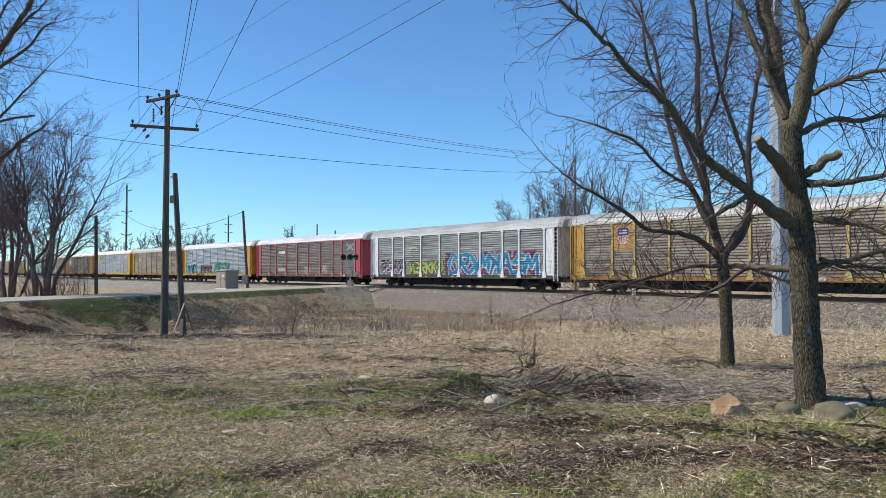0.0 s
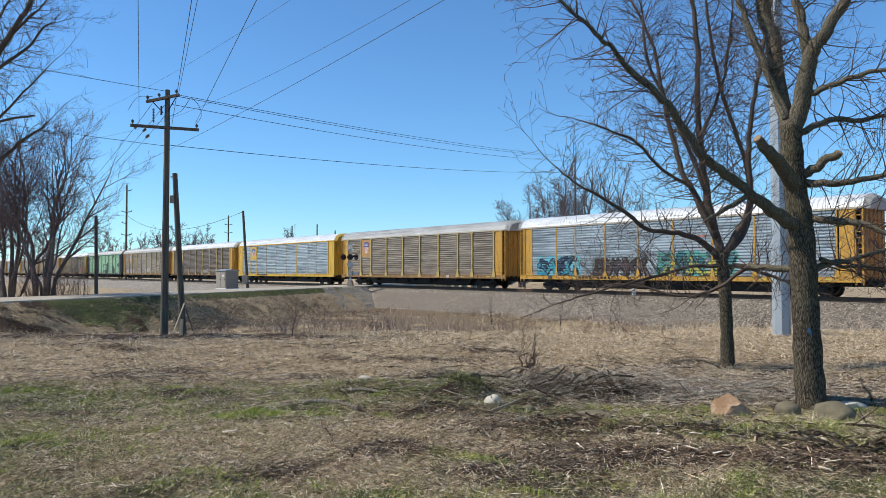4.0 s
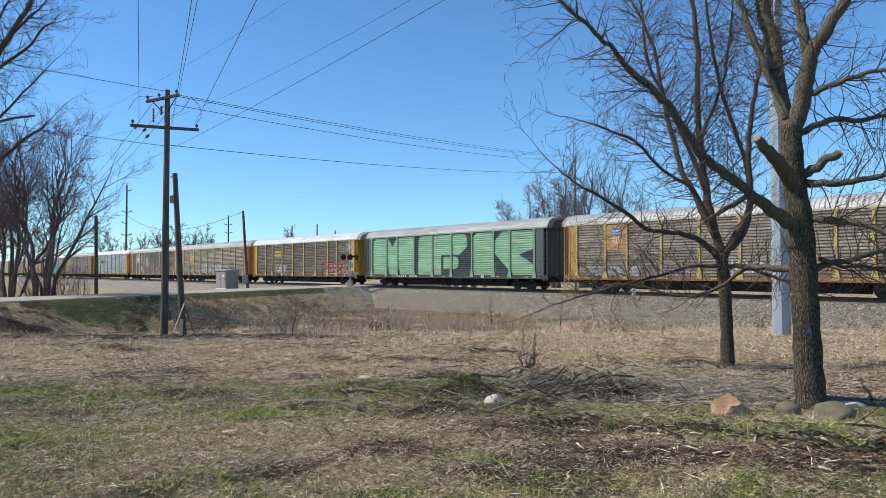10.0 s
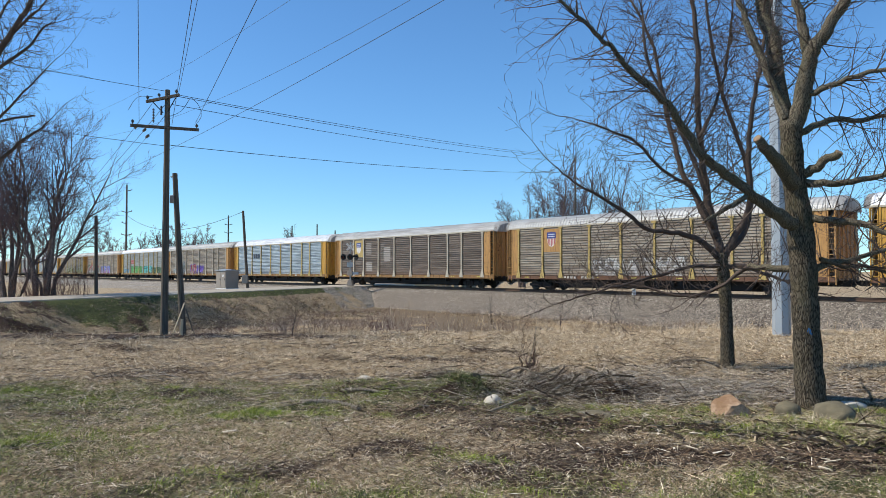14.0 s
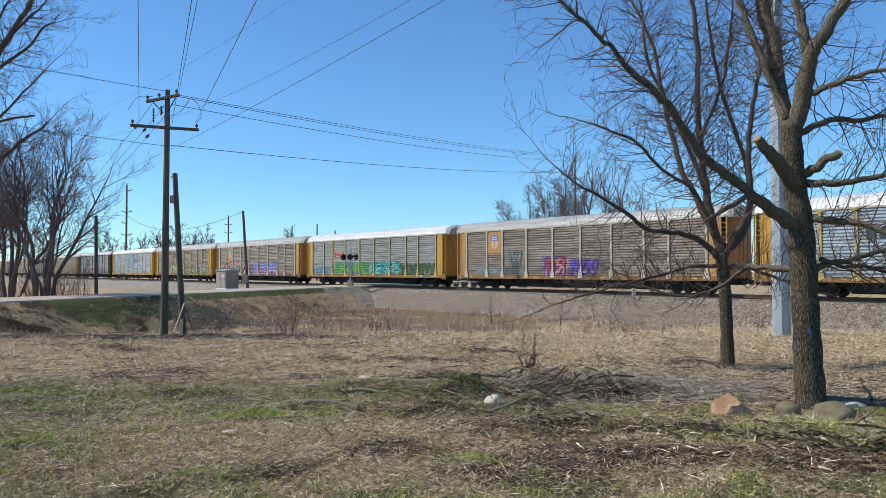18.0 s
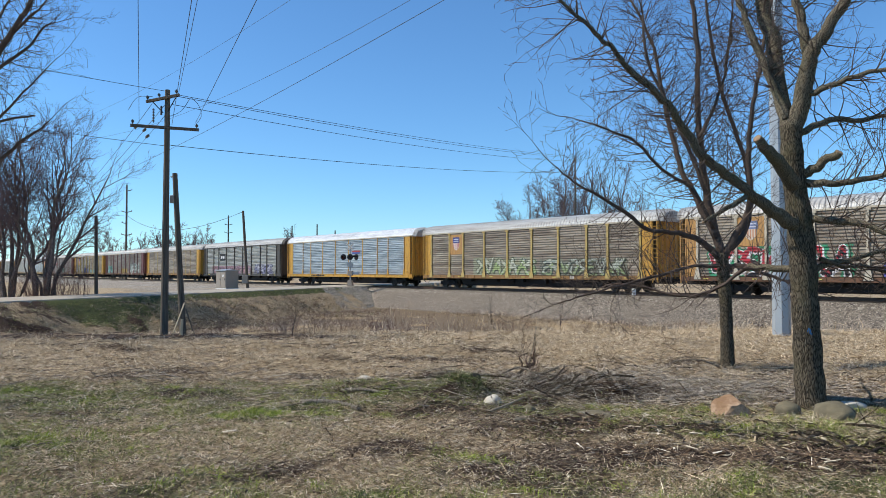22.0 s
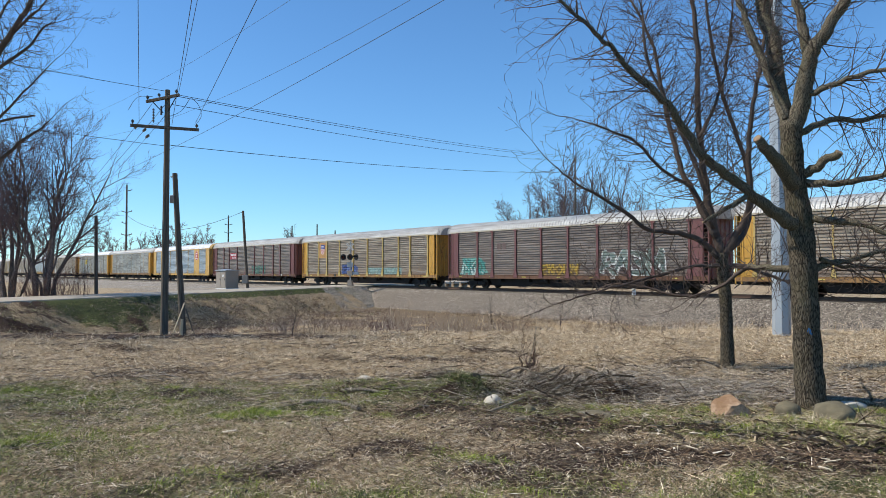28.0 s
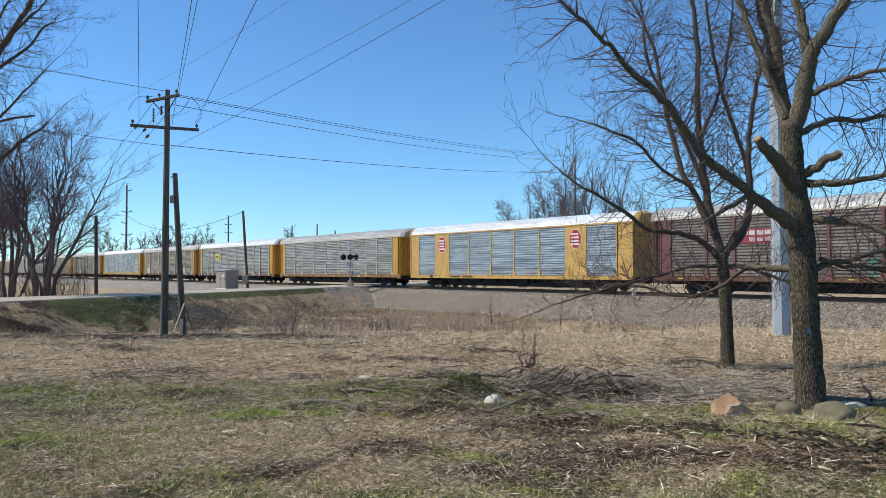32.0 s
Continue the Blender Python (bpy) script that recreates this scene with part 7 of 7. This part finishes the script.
def debris(x0, y0, wx, wy, count, length, seed, label):
    """A strewn heap of torn bark and splintered wood, piece by piece."""
    rnd = random.Random(seed)
    heap = new("wood_debris")
    heap.location = lay(x0, y0, 0)
    tagged(heap, label, "wood debris", "torn bark on the lawn")
    for k in range(count):
        x, y = x0 + rnd.gauss(0, wx), y0 + rnd.gauss(0, wy)
        L = length * rnd.choice((0.35, 0.5, 0.6, 0.8, 1.0, 1.5))
        ob = part("bark_slab", SLABS[k % 6], rnd.choice((DARK_WOOD, DARK_WOOD, BARE_WOOD, DARK_WOOD, PALE_WOOD, DARK_WOOD)), heap)
        z = float(ground_z(x, y)) + rnd.uniform(0.02, 0.06) - heap.location.z
        ob.matrix_local = Matrix.LocRotScale((x - x0, y - y0, z), Euler((rnd.gauss(0, 0.5), rnd.gauss(0, 0.22), rnd.gauss(0, 0.7))), (L, L * rnd.uniform(0.4, 0.9), L * rnd.uniform(0.5, 1.0)))
    return heap


debris(2.85, 7.9, 0.3, 0.16, 40, 0.16, 1, "torn dark bark and pale splinters on bare soil")
debris(3.65, 7.55, 0.42, 0.2, 60, 0.2, 2, "torn dark bark and pale splinters on bare soil")
debris(4.2, 7.1, 0.35, 0.18, 46, 0.22, 3, "long bark slabs and splinters strewn on soil")
debris(1.3, 8.6, 0.35, 0.25, 60, 0.14, 4, "broken bark pieces in trampled grass")
debris(0.0, 9.5, 0.3, 0.2, 44, 0.13, 5, "small heap of broken bark pieces")
debris(0.65, 9.55, 0.35, 0.2, 40, 0.14, 6, "small heap of broken bark pieces")
debris(-1.2, 10.5, 0.4, 0.16, 34, 0.14, 7, "rotten wood pieces in the grass")
debris(2.4, 10.4, 0.7, 0.3, 60, 0.14, 8, "bark pieces on the reddish soil mound")


# ---- grass, straw, chips ----
def fast_mesh(name, V, quads, mat):
    me = bpy.data.meshes.new(name)
    me.vertices.add(len(V))
    me.vertices.foreach_set("co", V.astype(np.float32).ravel())
    me.loops.add(quads.size)
    me.loops.foreach_set("vertex_index", quads.astype(np.int32).ravel())
    me.polygons.add(len(quads))
    me.polygons.foreach_set("loop_start", np.arange(0, quads.size, 4, dtype=np.int32))
    me.update(calc_edges=True)
    me.materials.append(mat)
    return me


def blades(name, X, Y, length, width, tilt, bend, mat, label, seed, cat="grass", z_off=0.0):
    """Folded leaf-shaped blades that rise from the ground; tilt 0 stands upright, 1 lies flat."""
    R = np.random.RandomState(seed)
    n = len(X)
    az, tw = R.uniform(0, 2 * np.pi, n), R.uniform(0, 2 * np.pi, n)
    L = length * R.uniform(0.5, 1.3, n)
    W = width * R.uniform(0.6, 1.3, n) / 2
    t0 = np.clip(tilt + R.normal(0, 0.16, n), 0, 1.0) * np.pi / 2
    t1 = np.clip(t0 + bend * R.uniform(0.2, 1.4, n), 0, np.pi * 0.54)
    B = np.stack([X, Y, np.maximum(ground_z(X, Y), -1.98) + z_off * R.random_sample(n)], 1)
    hd = np.stack([np.cos(az), np.sin(az), np.zeros(n)], 1)
    up = np.array([[0, 0, 1.0]])
    d0 = hd * np.sin(t0)[:, None] + up * np.cos(t0)[:, None]
    d1 = hd * np.sin(t1)[:, None] + up * np.cos(t1)[:, None]
    s = np.stack([-np.sin(az) * np.cos(tw), np.cos(az) * np.cos(tw), np.sin(tw) * 0.6], 1) * W[:, None]
    A = B + d0 * (L * 0.5)[:, None]
    C = A + d1 * (L * 0.5)[:, None]
    V = np.stack([B, A + s, C, A - s], 1).reshape(-1, 3)
    quads = np.arange(n)[:, None] * 4 + np.array([[0, 1, 2, 3]])
    ob = new(name, fast_mesh(name, V, quads, mat))
    return tagged(ob, label, cat, kind="stuff")


def mat_blade(name, *stops):
    m = Mat(name, 0.75, 0, 0.2)
    m.color(m.ramp(m.island(), *stops))
    return m.m


B_GREEN = mat_blade("green_blade", (0.0, rgb("4a5426")), (0.4, rgb("7a8440")), (0.75, rgb("9fa658")), (1.0, rgb("cfc692")))
B_LIME = mat_blade("lime_green_blade", (0.0, rgb("5f6e26")), (0.5, rgb("90a03c")), (1.0, rgb("c0c464")))
B_DEEP = mat_blade("dark_green_blade", (0.0, rgb("2e351b")), (0.5, rgb("5b6434")), (0.85, rgb("838853")), (1.0, rgb("c2b58a")))
B_STRAW = mat_blade("straw_blade", (0.0, rgb("45382a")), (0.3, rgb("a8906e")), (0.7, rgb("e0c9a4")), (1.0, rgb("f4e6cc")))
B_GREY = mat_blade("grey_dead_stalk", (0.0, rgb("4a4239")), (0.45, rgb("94897a")), (0.8, rgb("bdb3a2")), (1.0, rgb("ddd5c6")))
B_BROWN = mat_blade("brown_litter", (0.0, rgb("2a211a")), (0.5, rgb("6d5f50")), (0.85, rgb("9c8c78")), (1.0, rgb("ddd2bd")))


def scatter(n, x0, x1, y0, y1, keep, seed):
    R = np.random.RandomState(seed)
    X, Y = R.uniform(x0, x1, n), R.uniform(y0, y1, n)
    k = R.random_sample(n) < keep(X, Y)
    return X[k], Y[k]


def wedge(x, y):
    """Thins the blades out at the lawn's far sides."""
    return np.where(np.abs(x) > 0.63 * y + 0.7, 0.2, 1.0)


def k_green(x, y):
    return wedge(x, y) * np.clip((cover(x, y)[0] - 0.12) * 2.0, 0, 1) * (0.15 + 0.85 * (ridge_noise(x, y, 4.3, 9.0) > 0.0))


def k_straw(x, y):
    c = cover(x, y)
    return wedge(x, y) * (1 - 0.8 * damp_shade(x, y)) * np.clip(1.0 - 0.55 * c[0] - 0.75 * c[1], 0.06, 1) * (0.4 + 0.6 * (ridge_noise(x, y, 3.1, 11.0) > -0.3)) * (0.25 + 0.75 * (ridge_noise(x, y, 8.7, 4.0) > -0.25)) * (1 - 0.6 * patches(x, y, CLODS) * (y > 9)) * (1 - 0.7 * mulch(x, y))


def k_bare(x, y):
    return wedge(x, y) * np.clip(cover(x, y)[1] * 1.6, 0.16, 1)


blades("grass", *scatter(480000, -8.5, 8.5, 5, 12.5, k_green, 1), 0.06, 0.005, 0.38, 0.5, B_GREEN, "short patchy green spring grass", 1)
blades("dry_grass", *scatter(330000, -8.5, 8.5, 5, 12.5, k_straw, 2), 0.085, 0.005, 0.8, 0.25, B_STRAW, "matted pale dead grass on the lawn", 2, z_off=0.03)
blades("leaf_litter", *scatter(170000, -8, 8, 5, 13.5, k_bare, 3), 0.08, 0.006, 0.93, 0.15, B_BROWN, "brown twig and leaf litter", 3, "litter", 0.03)
blades("dry_grass", *scatter(190000, -17, 17, 12.5, 24, k_straw, 4), 0.17, 0.0075, 0.72, 0.35, B_STRAW, "flattened pale meadow straw", 4, z_off=0.04)
blades("leaf_litter", *scatter(120000, -16, 16, 12.5, 24, k_bare, 5), 0.14, 0.014, 0.93, 0.2, B_BROWN, "brown twig and leaf litter", 5, "litter", 0.03)


def k_meadow(x, y):
    p, r = track_p(x, y), road_r(x, y)
    return ((p > 6.3) & (r > 2) & (ground_z(x, y, False) > -1.9)) * (0.35 + 0.65 * (ridge_noise(x, y, 0.9, 13.0) > -0.1)) * np.where(r < 9, 0.3, 1.0) * np.clip(1.25 - 1.2 * cover(x, y)[1], 0.1, 1) * (1 - 0.8 * damp_shade(x, y))


blades("dry_grass", *scatter(170000, -22, 26, 24, 48, k_meadow, 6), 0.3, 0.013, 0.72, 0.5, B_STRAW, "tall bent straw-coloured meadow grass", 6)
blades("leaf_litter", *scatter(60000, -22, 26, 23, 46, lambda x, y: k_meadow(x, y) * (ridge_noise(x, y, 1.3, 17.0) > 0.1), 16), 0.28, 0.016, 0.8, 0.4, B_BROWN, "brown matted weeds in the meadow", 16, "weeds")
blades("dry_grass", *scatter(4500, -12, 20, 28, 52, lambda x, y: k_meadow(x, y) * (ground_z(x, y, False) < -1.3), 7), 0.8, 0.02, 0.2, 0.5, B_STRAW, "standing dead reeds by the ditch", 7, "reeds")
blades("grass", *scatter(150000, -34, 2, 22, 78, lambda x, y: ((road_r(x, y) > 0.2) & (road_r(x, y) < bank_w(y)) & (track_p(x, y) > 5)) * np.clip(cover(x, y)[0] * 1.6, 0.1, 1), 8), 0.16, 0.018, 0.4, 0.5, B_GREEN, "rough green grass on the road bank", 8)
blades("dry_grass", *scatter(110000, -34, 2, 22, 78, lambda x, y: ((road_r(x, y) > 0.2) & (road_r(x, y) < bank_w(y) + 3) & (track_p(x, y) > 5) & (ground_z(x, y, False) > -1.9)) * (0.6 - 0.5 * damp_shade(x, y)) * np.where(y < 43, 0.3, 1), 9), 0.3, 0.02, 0.6, 0.5, B_BROWN, "dead brown weeds on the road bank", 9)


def chips(n, x0, x1, y0, y1, keep, seed, mat, label, size):
    R = np.random.RandomState(seed)
    X, Y = scatter(n, x0, x1, y0, y1, keep, seed)
    n = len(X)
    a = R.uniform(0, np.pi, n)
    L, W = size * R.uniform(0.4, 1.8, n), size * 0.16 * R.uniform(0.5, 1.4, n)
    c = np.stack([X, Y, ground_z(X, Y) + 0.02 + 0.02 * R.random_sample(n)], 1)
    u = np.stack([np.cos(a), np.sin(a), R.normal(0, 0.25, n)], 1) * (L / 2)[:, None]
    v = np.stack([-np.sin(a), np.cos(a), R.normal(0, 0.3, n)], 1) * (W / 2)[:, None]
    h = np.array([[0, 0, 1.0]]) * (W * 0.35)[:, None]
    V = np.stack([c - u - v, c + u - v, c + u + v, c - u + v, c - u * 0.9 - v * 0.8 + h, c + u * 0.9 - v * 0.8 + h, c + u * 0.9 + v * 0.8 + h, c - u * 0.9 + v * 0.8 + h], 1).reshape(-1, 3)
    k = np.arange(n)[:, None] * 8
    quads = np.concatenate([k + np.array([f]) for f in ((4, 5, 6, 7), (0, 1, 5, 4), (1, 2, 6, 5), (2, 3, 7, 6), (3, 0, 4, 7))])
    return tagged(new("wood_chips", fast_mesh("wood_chips", V, quads, mat)), label, "wood chips", kind="stuff")


C_DARK = mat_blade("dark_bark_chip", (0.0, rgb("2f261e")), (0.6, rgb("5f4d3b")), (1.0, rgb("927c62")))
C_PALE = mat_blade("pale_wood_chip", (0.0, rgb("a48f70")), (0.6, rgb("d6c8ab")), (1.0, rgb("efe6d2")))
chips(80000, -8, 9, 5.2, 13, mulch, 31, C_DARK, "dark bark mulch and chips", 0.07)
chips(5000, -8, 9, 5.2, 13, lambda x, y: mulch(x, y) * 0.6, 33, C_PALE, "pale splintered wood chips", 0.085)


# ---- tufts and twigs that lie about ----
def tufts(name, count, x0, x1, y0, y1, keep, seed, n, length, width, spread, tilt, mat, label, cat="grass"):
    R = np.random.RandomState(seed)
    X, Y = scatter(count, x0, x1, y0, y1, keep, seed)
    X, Y = np.repeat(X, n), np.repeat(Y, n)
    return blades(name, X + R.normal(0, spread, len(X)), Y + R.normal(0, spread, len(Y)), length, width, tilt, 0.7, mat, label, seed)


tufts("dry_grass", 500, -11, 11, 7.5, 16, k_straw, 51, 40, 0.16, 0.005, 0.07, 0.35, B_STRAW, "pale tufts of dead grass")
tufts("grass", 420, -8.5, 8.5, 5, 11.5, lambda x, y: cover(x, y)[0] > 0.35, 52, 45, 0.1, 0.006, 0.06, 0.3, B_LIME, "bright green grass tufts")
tufts("dry_grass", 700, -20, 20, 16, 34, k_straw, 53, 40, 0.34, 0.01, 0.14, 0.4, B_STRAW, "pale meadow grass tussocks")


def twig_litter(count, x0, x1, y0, y1, keep, seed, mat, label, length, r):
    rnd = random.Random(seed)
    X, Y = scatter(count, x0, x1, y0, y1, keep, seed)
    tw = Twigs()
    for x, y in zip(X, Y):
        a, L = rnd.uniform(0, 6.28), length * rnd.uniform(0.3, 1.4)
        pts = []
        for q in (-0.5, 0.05, 0.5):
            px, py = x + math.cos(a) * L * q + rnd.gauss(0, L * 0.06), y + math.sin(a) * L * q + rnd.gauss(0, L * 0.06)
            pts.append(Vector((px, py, float(ground_z(px, py)) + rnd.uniform(0.005, 0.05))))
        rr = r * rnd.uniform(0.5, 1.5)
        tw.line(pts, [rr, rr * 0.8, rr * 0.5], 4)
    return tagged(new("twig_litter", tw.mesh("twig_litter", mat)), label, "twigs", kind="stuff")


TW_DARK = mat_blade("dark_dead_twig", (0.0, rgb("2f271f")), (0.5, rgb("66584a")), (0.8, rgb("9c8e7e")), (1.0, rgb("c8bca8")))
twig_litter(2600, -9, 9, 8.4, 15, lambda x, y: np.clip(0.15 + np.exp(-((x - 1.2) / 3.4) ** 2 - ((y - 10.8) / 1.3) ** 2), 0, 1), 61, TW_DARK, "dead twigs strewn about the brush", 0.3, 0.006)
twig_litter(900, 2, 10, 9.5, 17, lambda x, y: 0.8 + 0 * x, 62, TW_DARK, "dead twigs under the trees", 0.4, 0.007)
twig_litter(700, -14, 2, 12, 28, lambda x, y: 0.7 + 0 * x, 63, TW_DARK, "dead twigs in the straw", 0.6, 0.01)
tufts("grass", 150, -0.35, 1.0, 10.3, 11.1, lambda x, y: np.exp(-((x - 0.35) / 0.27) ** 2 - ((y - 10.6) / 0.22) ** 2), 71, 60, 0.24, 0.006, 0.06, 0.4, B_DEEP, "dark green grass mound beside the white stone")
tufts("grass", 5000, -8, 6, 5, 12, lambda x, y: patches(x, y, LUSH) ** 2 * np.where(x < -2, 0.9, 0.15) * wedge(x, y), 72, 50, 0.1, 0.0065, 0.06, 0.3, B_LIME, "bright yellow-green grass patches")
twig_litter(1500, 2.5, 10, 9.8, 13.5, lambda x, y: np.exp(-((x - 5.6) / 2.6) ** 2 - ((y - 11.2) / 1.1) ** 2), 73, TW_DARK, "grey stalks and twigs under the trees", 0.45, 0.005)
tufts("dry_grass", 520, -16, 22, 34, 66, lambda x, y: np.where((track_p(x, y) > 5.2) & (track_p(x, y) < 8.2) & (road_r(x, y) > 1), 0.8, 0), 74, 34, 0.55, 0.018, 0.3, 0.5, B_STRAW, "standing dead reeds along the ballast foot")
tufts("weeds", 1000, -22, 2, 43, 68, lambda x, y: np.where((track_p(x, y) > 2.8) & (road_r(x, y) > 1.5) & (road_r(x, y) < 9) & (ground_z(x, y, False) > -1.95), 0.8, 0), 75, 40, 0.42, 0.018, 0.35, 0.55, B_STRAW, "matted tan weeds on the ditch bank")
tufts("weeds", 200, -22, 2, 43, 68, lambda x, y: np.where((track_p(x, y) > 2.4) & (road_r(x, y) > 0.8) & (road_r(x, y) < 10) & (ground_z(x, y, False) > -1.95), 0.8, 0), 76, 40, 0.4, 0.02, 0.4, 0.5, B_BROWN, "dead brown weeds on the ditch bank")
blades("dry_grass", *scatter(9000, -8, 8, 5.2, 13, lambda x, y: k_straw(x, y) * 0.8 + 0.15, 81), 0.24, 0.006, 0.96, 0.06, B_STRAW, "long pale stalks lying on the lawn", 81, "straw", 0.05)
blades("leaf_litter", *scatter(6000, -8, 8, 5.2, 13, lambda x, y: wedge(x, y) * 0.7, 82), 0.2, 0.007, 0.96, 0.06, B_BROWN, "dark stalks lying on the lawn", 82, "litter", 0.04)
blades("dry_grass", *scatter(16000, -17, 17, 12.5, 25, lambda x, y: k_straw(x, y) * 0.8 + 0.1, 83), 0.45, 0.008, 0.94, 0.1, B_STRAW, "long pale stalks lying in the meadow", 83, "straw", 0.07)
tufts("dry_grass", 420, -14, 16, 36, 58, lambda x, y: np.where((ground_z(x, y, False) < -1.9) & (track_p(x, y) > 5) & (ridge_noise(x, y, 0.5, 3.5) > 0.0), 0.8, 0), 91, 14, 0.85, 0.016, 0.3, 0.3, B_STRAW, "dead stalks standing in the ditch water")
tufts("dry_grass", 900, -16, 12, 38, 58, lambda x, y: np.where((ground_z(x, y) > -2.0) & (track_p(x, y) > 6) & (road_r(x, y) > 3), 0.8, 0), 92, 34, 0.4, 0.018, 0.3, 0.6, B_STRAW, "matted straw on mud islands in the ditch")

def k_bank(x, y):
    """The broken face of the road bank, below its mown edge."""
    r = road_r(x, y)
    return np.where((r > 0.7) & (r < bank_w(y) + 0.3) & (track_p(x, y) > 5) & (y < 62), 0.85, 0) * (0.25 + 0.75 * (ridge_noise(x, y, 1.9, 21.0) > -0.2))


tufts("weeds", 3500, -30, -4, 24, 62, k_bank, 93, 42, 0.3, 0.016, 0.22, 0.55, B_BROWN, "matted dark weeds on the road bank")
tufts("grass", 700, -30, -4, 24, 62, k_bank, 94, 40, 0.24, 0.016, 0.2, 0.5, B_DEEP, "dark green weeds on the road bank")
blades("dead_stalks", *scatter(42000, -1, 8, 9.6, 14.6, lambda x, y: wedge(x, y) * np.exp(-((x - 3.2) / 2.6) ** 2 - ((y - 11.4) / 1.6) ** 2), 101), 0.26, 0.006, 0.9, 0.15, B_GREY, "grey dead stalks matted under the trees", 101, "stalks", 0.07)
blades("dead_stalks", *scatter(9000, -8, 5, 8.2, 13, lambda x, y: wedge(x, y) * 0.7, 102), 0.2, 0.005, 0.94, 0.1, B_GREY, "grey dead stalks strewn on the lawn", 102, "stalks", 0.05)
blades("dry_grass", *scatter(300000, -7, 7, 5, 10.5, lambda x, y: wedge(x, y) * np.clip(0.95 - 1.5 * cover(x, y)[1], 0.04, 1), 103), 0.045, 0.0055, 0.72, 0.5, B_STRAW, "short matted straw between the grass", 103, z_off=0.012)
blades("grass", *scatter(330000, -7, 7, 5, 11.5, lambda x, y: wedge(x, y) * np.clip(cover(x, y)[0] + 0.15 - 0.5 * cover(x, y)[1], 0.04, 1), 104), 0.045, 0.005, 0.5, 0.6, B_DEEP, "short dark green grass", 104)
blades("dry_grass", *scatter(180000, -15, 14, 10.5, 24, lambda x, y: k_straw(x, y) * 0.9 + 0.1, 105), 0.1, 0.008, 0.75, 0.4, B_STRAW, "matted straw of the meadow", 105, z_off=0.02)

DRY_RED = mat_blade("reddish_dead_weed", (0.0, rgb("33261f")), (0.5, rgb("6b5346")), (0.85, rgb("8f7866")), (1.0, rgb("bfae96")))


def k_ditch(x, y):
    """Weedy parts of the ditch: along the ballast's foot and in clumps that stand in the water."""
    p = track_p(x, y)
    return np.where((ground_z(x, y, False) < -1.7) & (p > 5.4) & (road_r(x, y) > 4), np.where(p < 8, 0.6, 0.8 * (ridge_noise(x, y, 0.6, 3.5) > 0.4)), 0)


tufts("weeds", 1100, -14, 16, 34, 60, k_ditch, 96, 22, 0.6, 0.014, 0.3, 0.28, DRY_RED, "reddish dead weeds standing in the ditch", "weeds")
tufts("dry_grass", 800, -14, 16, 34, 60, k_ditch, 97, 26, 0.5, 0.018, 0.3, 0.6, B_STRAW, "bleached stalks matted in the ditch")
tufts("weeds", 1000, -24, 0, 42, 66, lambda x, y: np.where((road_r(x, y) > 0.9) & (road_r(x, y) < 8) & (track_p(x, y) > 4), 0.8, 0), 98, 30, 0.36, 0.018, 0.25, 0.6, DRY_RED, "dark dead weeds on the crossing's bank")
tufts("weeds", 900, -30, -4, 24, 62, k_bank, 95, 26, 0.42, 0.014, 0.2, 0.75, B_STRAW, "bleached stalks hanging on the road bank")


# ---- what moves ----
# how far the train runs ahead of an even speed, in metres, at those seconds
RUN = ((0.0, -0.42), (3.0, -0.27), (5.8, 0.27), (10.1, 0.0), (13.0, -0.03), (17.3, -0.21), (18.8, -0.24), (20.1, 0.56), (21.7, 0.74), (23.4, 0.76), (24.3, 0.02), (28.8, 0.17), (32.0, 0.25))


def motions():
    for i, car in TRAIN.items():
        rows = []
        for t, lead in RUN:
            s = SPEED * (5.146 + 1.4397 * (i + 0.5) - t) + 1.25 - lead + {-2: 0.45}.get(i, 0.0)
            pt = along(s)
            rows.append((t, pose(pt.x, pt.y, 0, 0, 0, TRAIN_RZ)))
        walk(car, rows)
    turn = math.degrees(SPEED / FPS / 0.42)
    for q, sets in WHEELSETS.items():
        walk(sets[0], [(k / FPS, pose(q * 0.88, 0, 0.42, 0, (turn * k) % 360, 0)) for k in range(32 * FPS + 1)])
        src = sets[0].animation_data
        for w in sets[1:]:
            w.rotation_mode = "QUATERNION"
            keys = w.animation_data_create()
            keys.action, keys.action_slot = src.action, src.action_slot


motions()
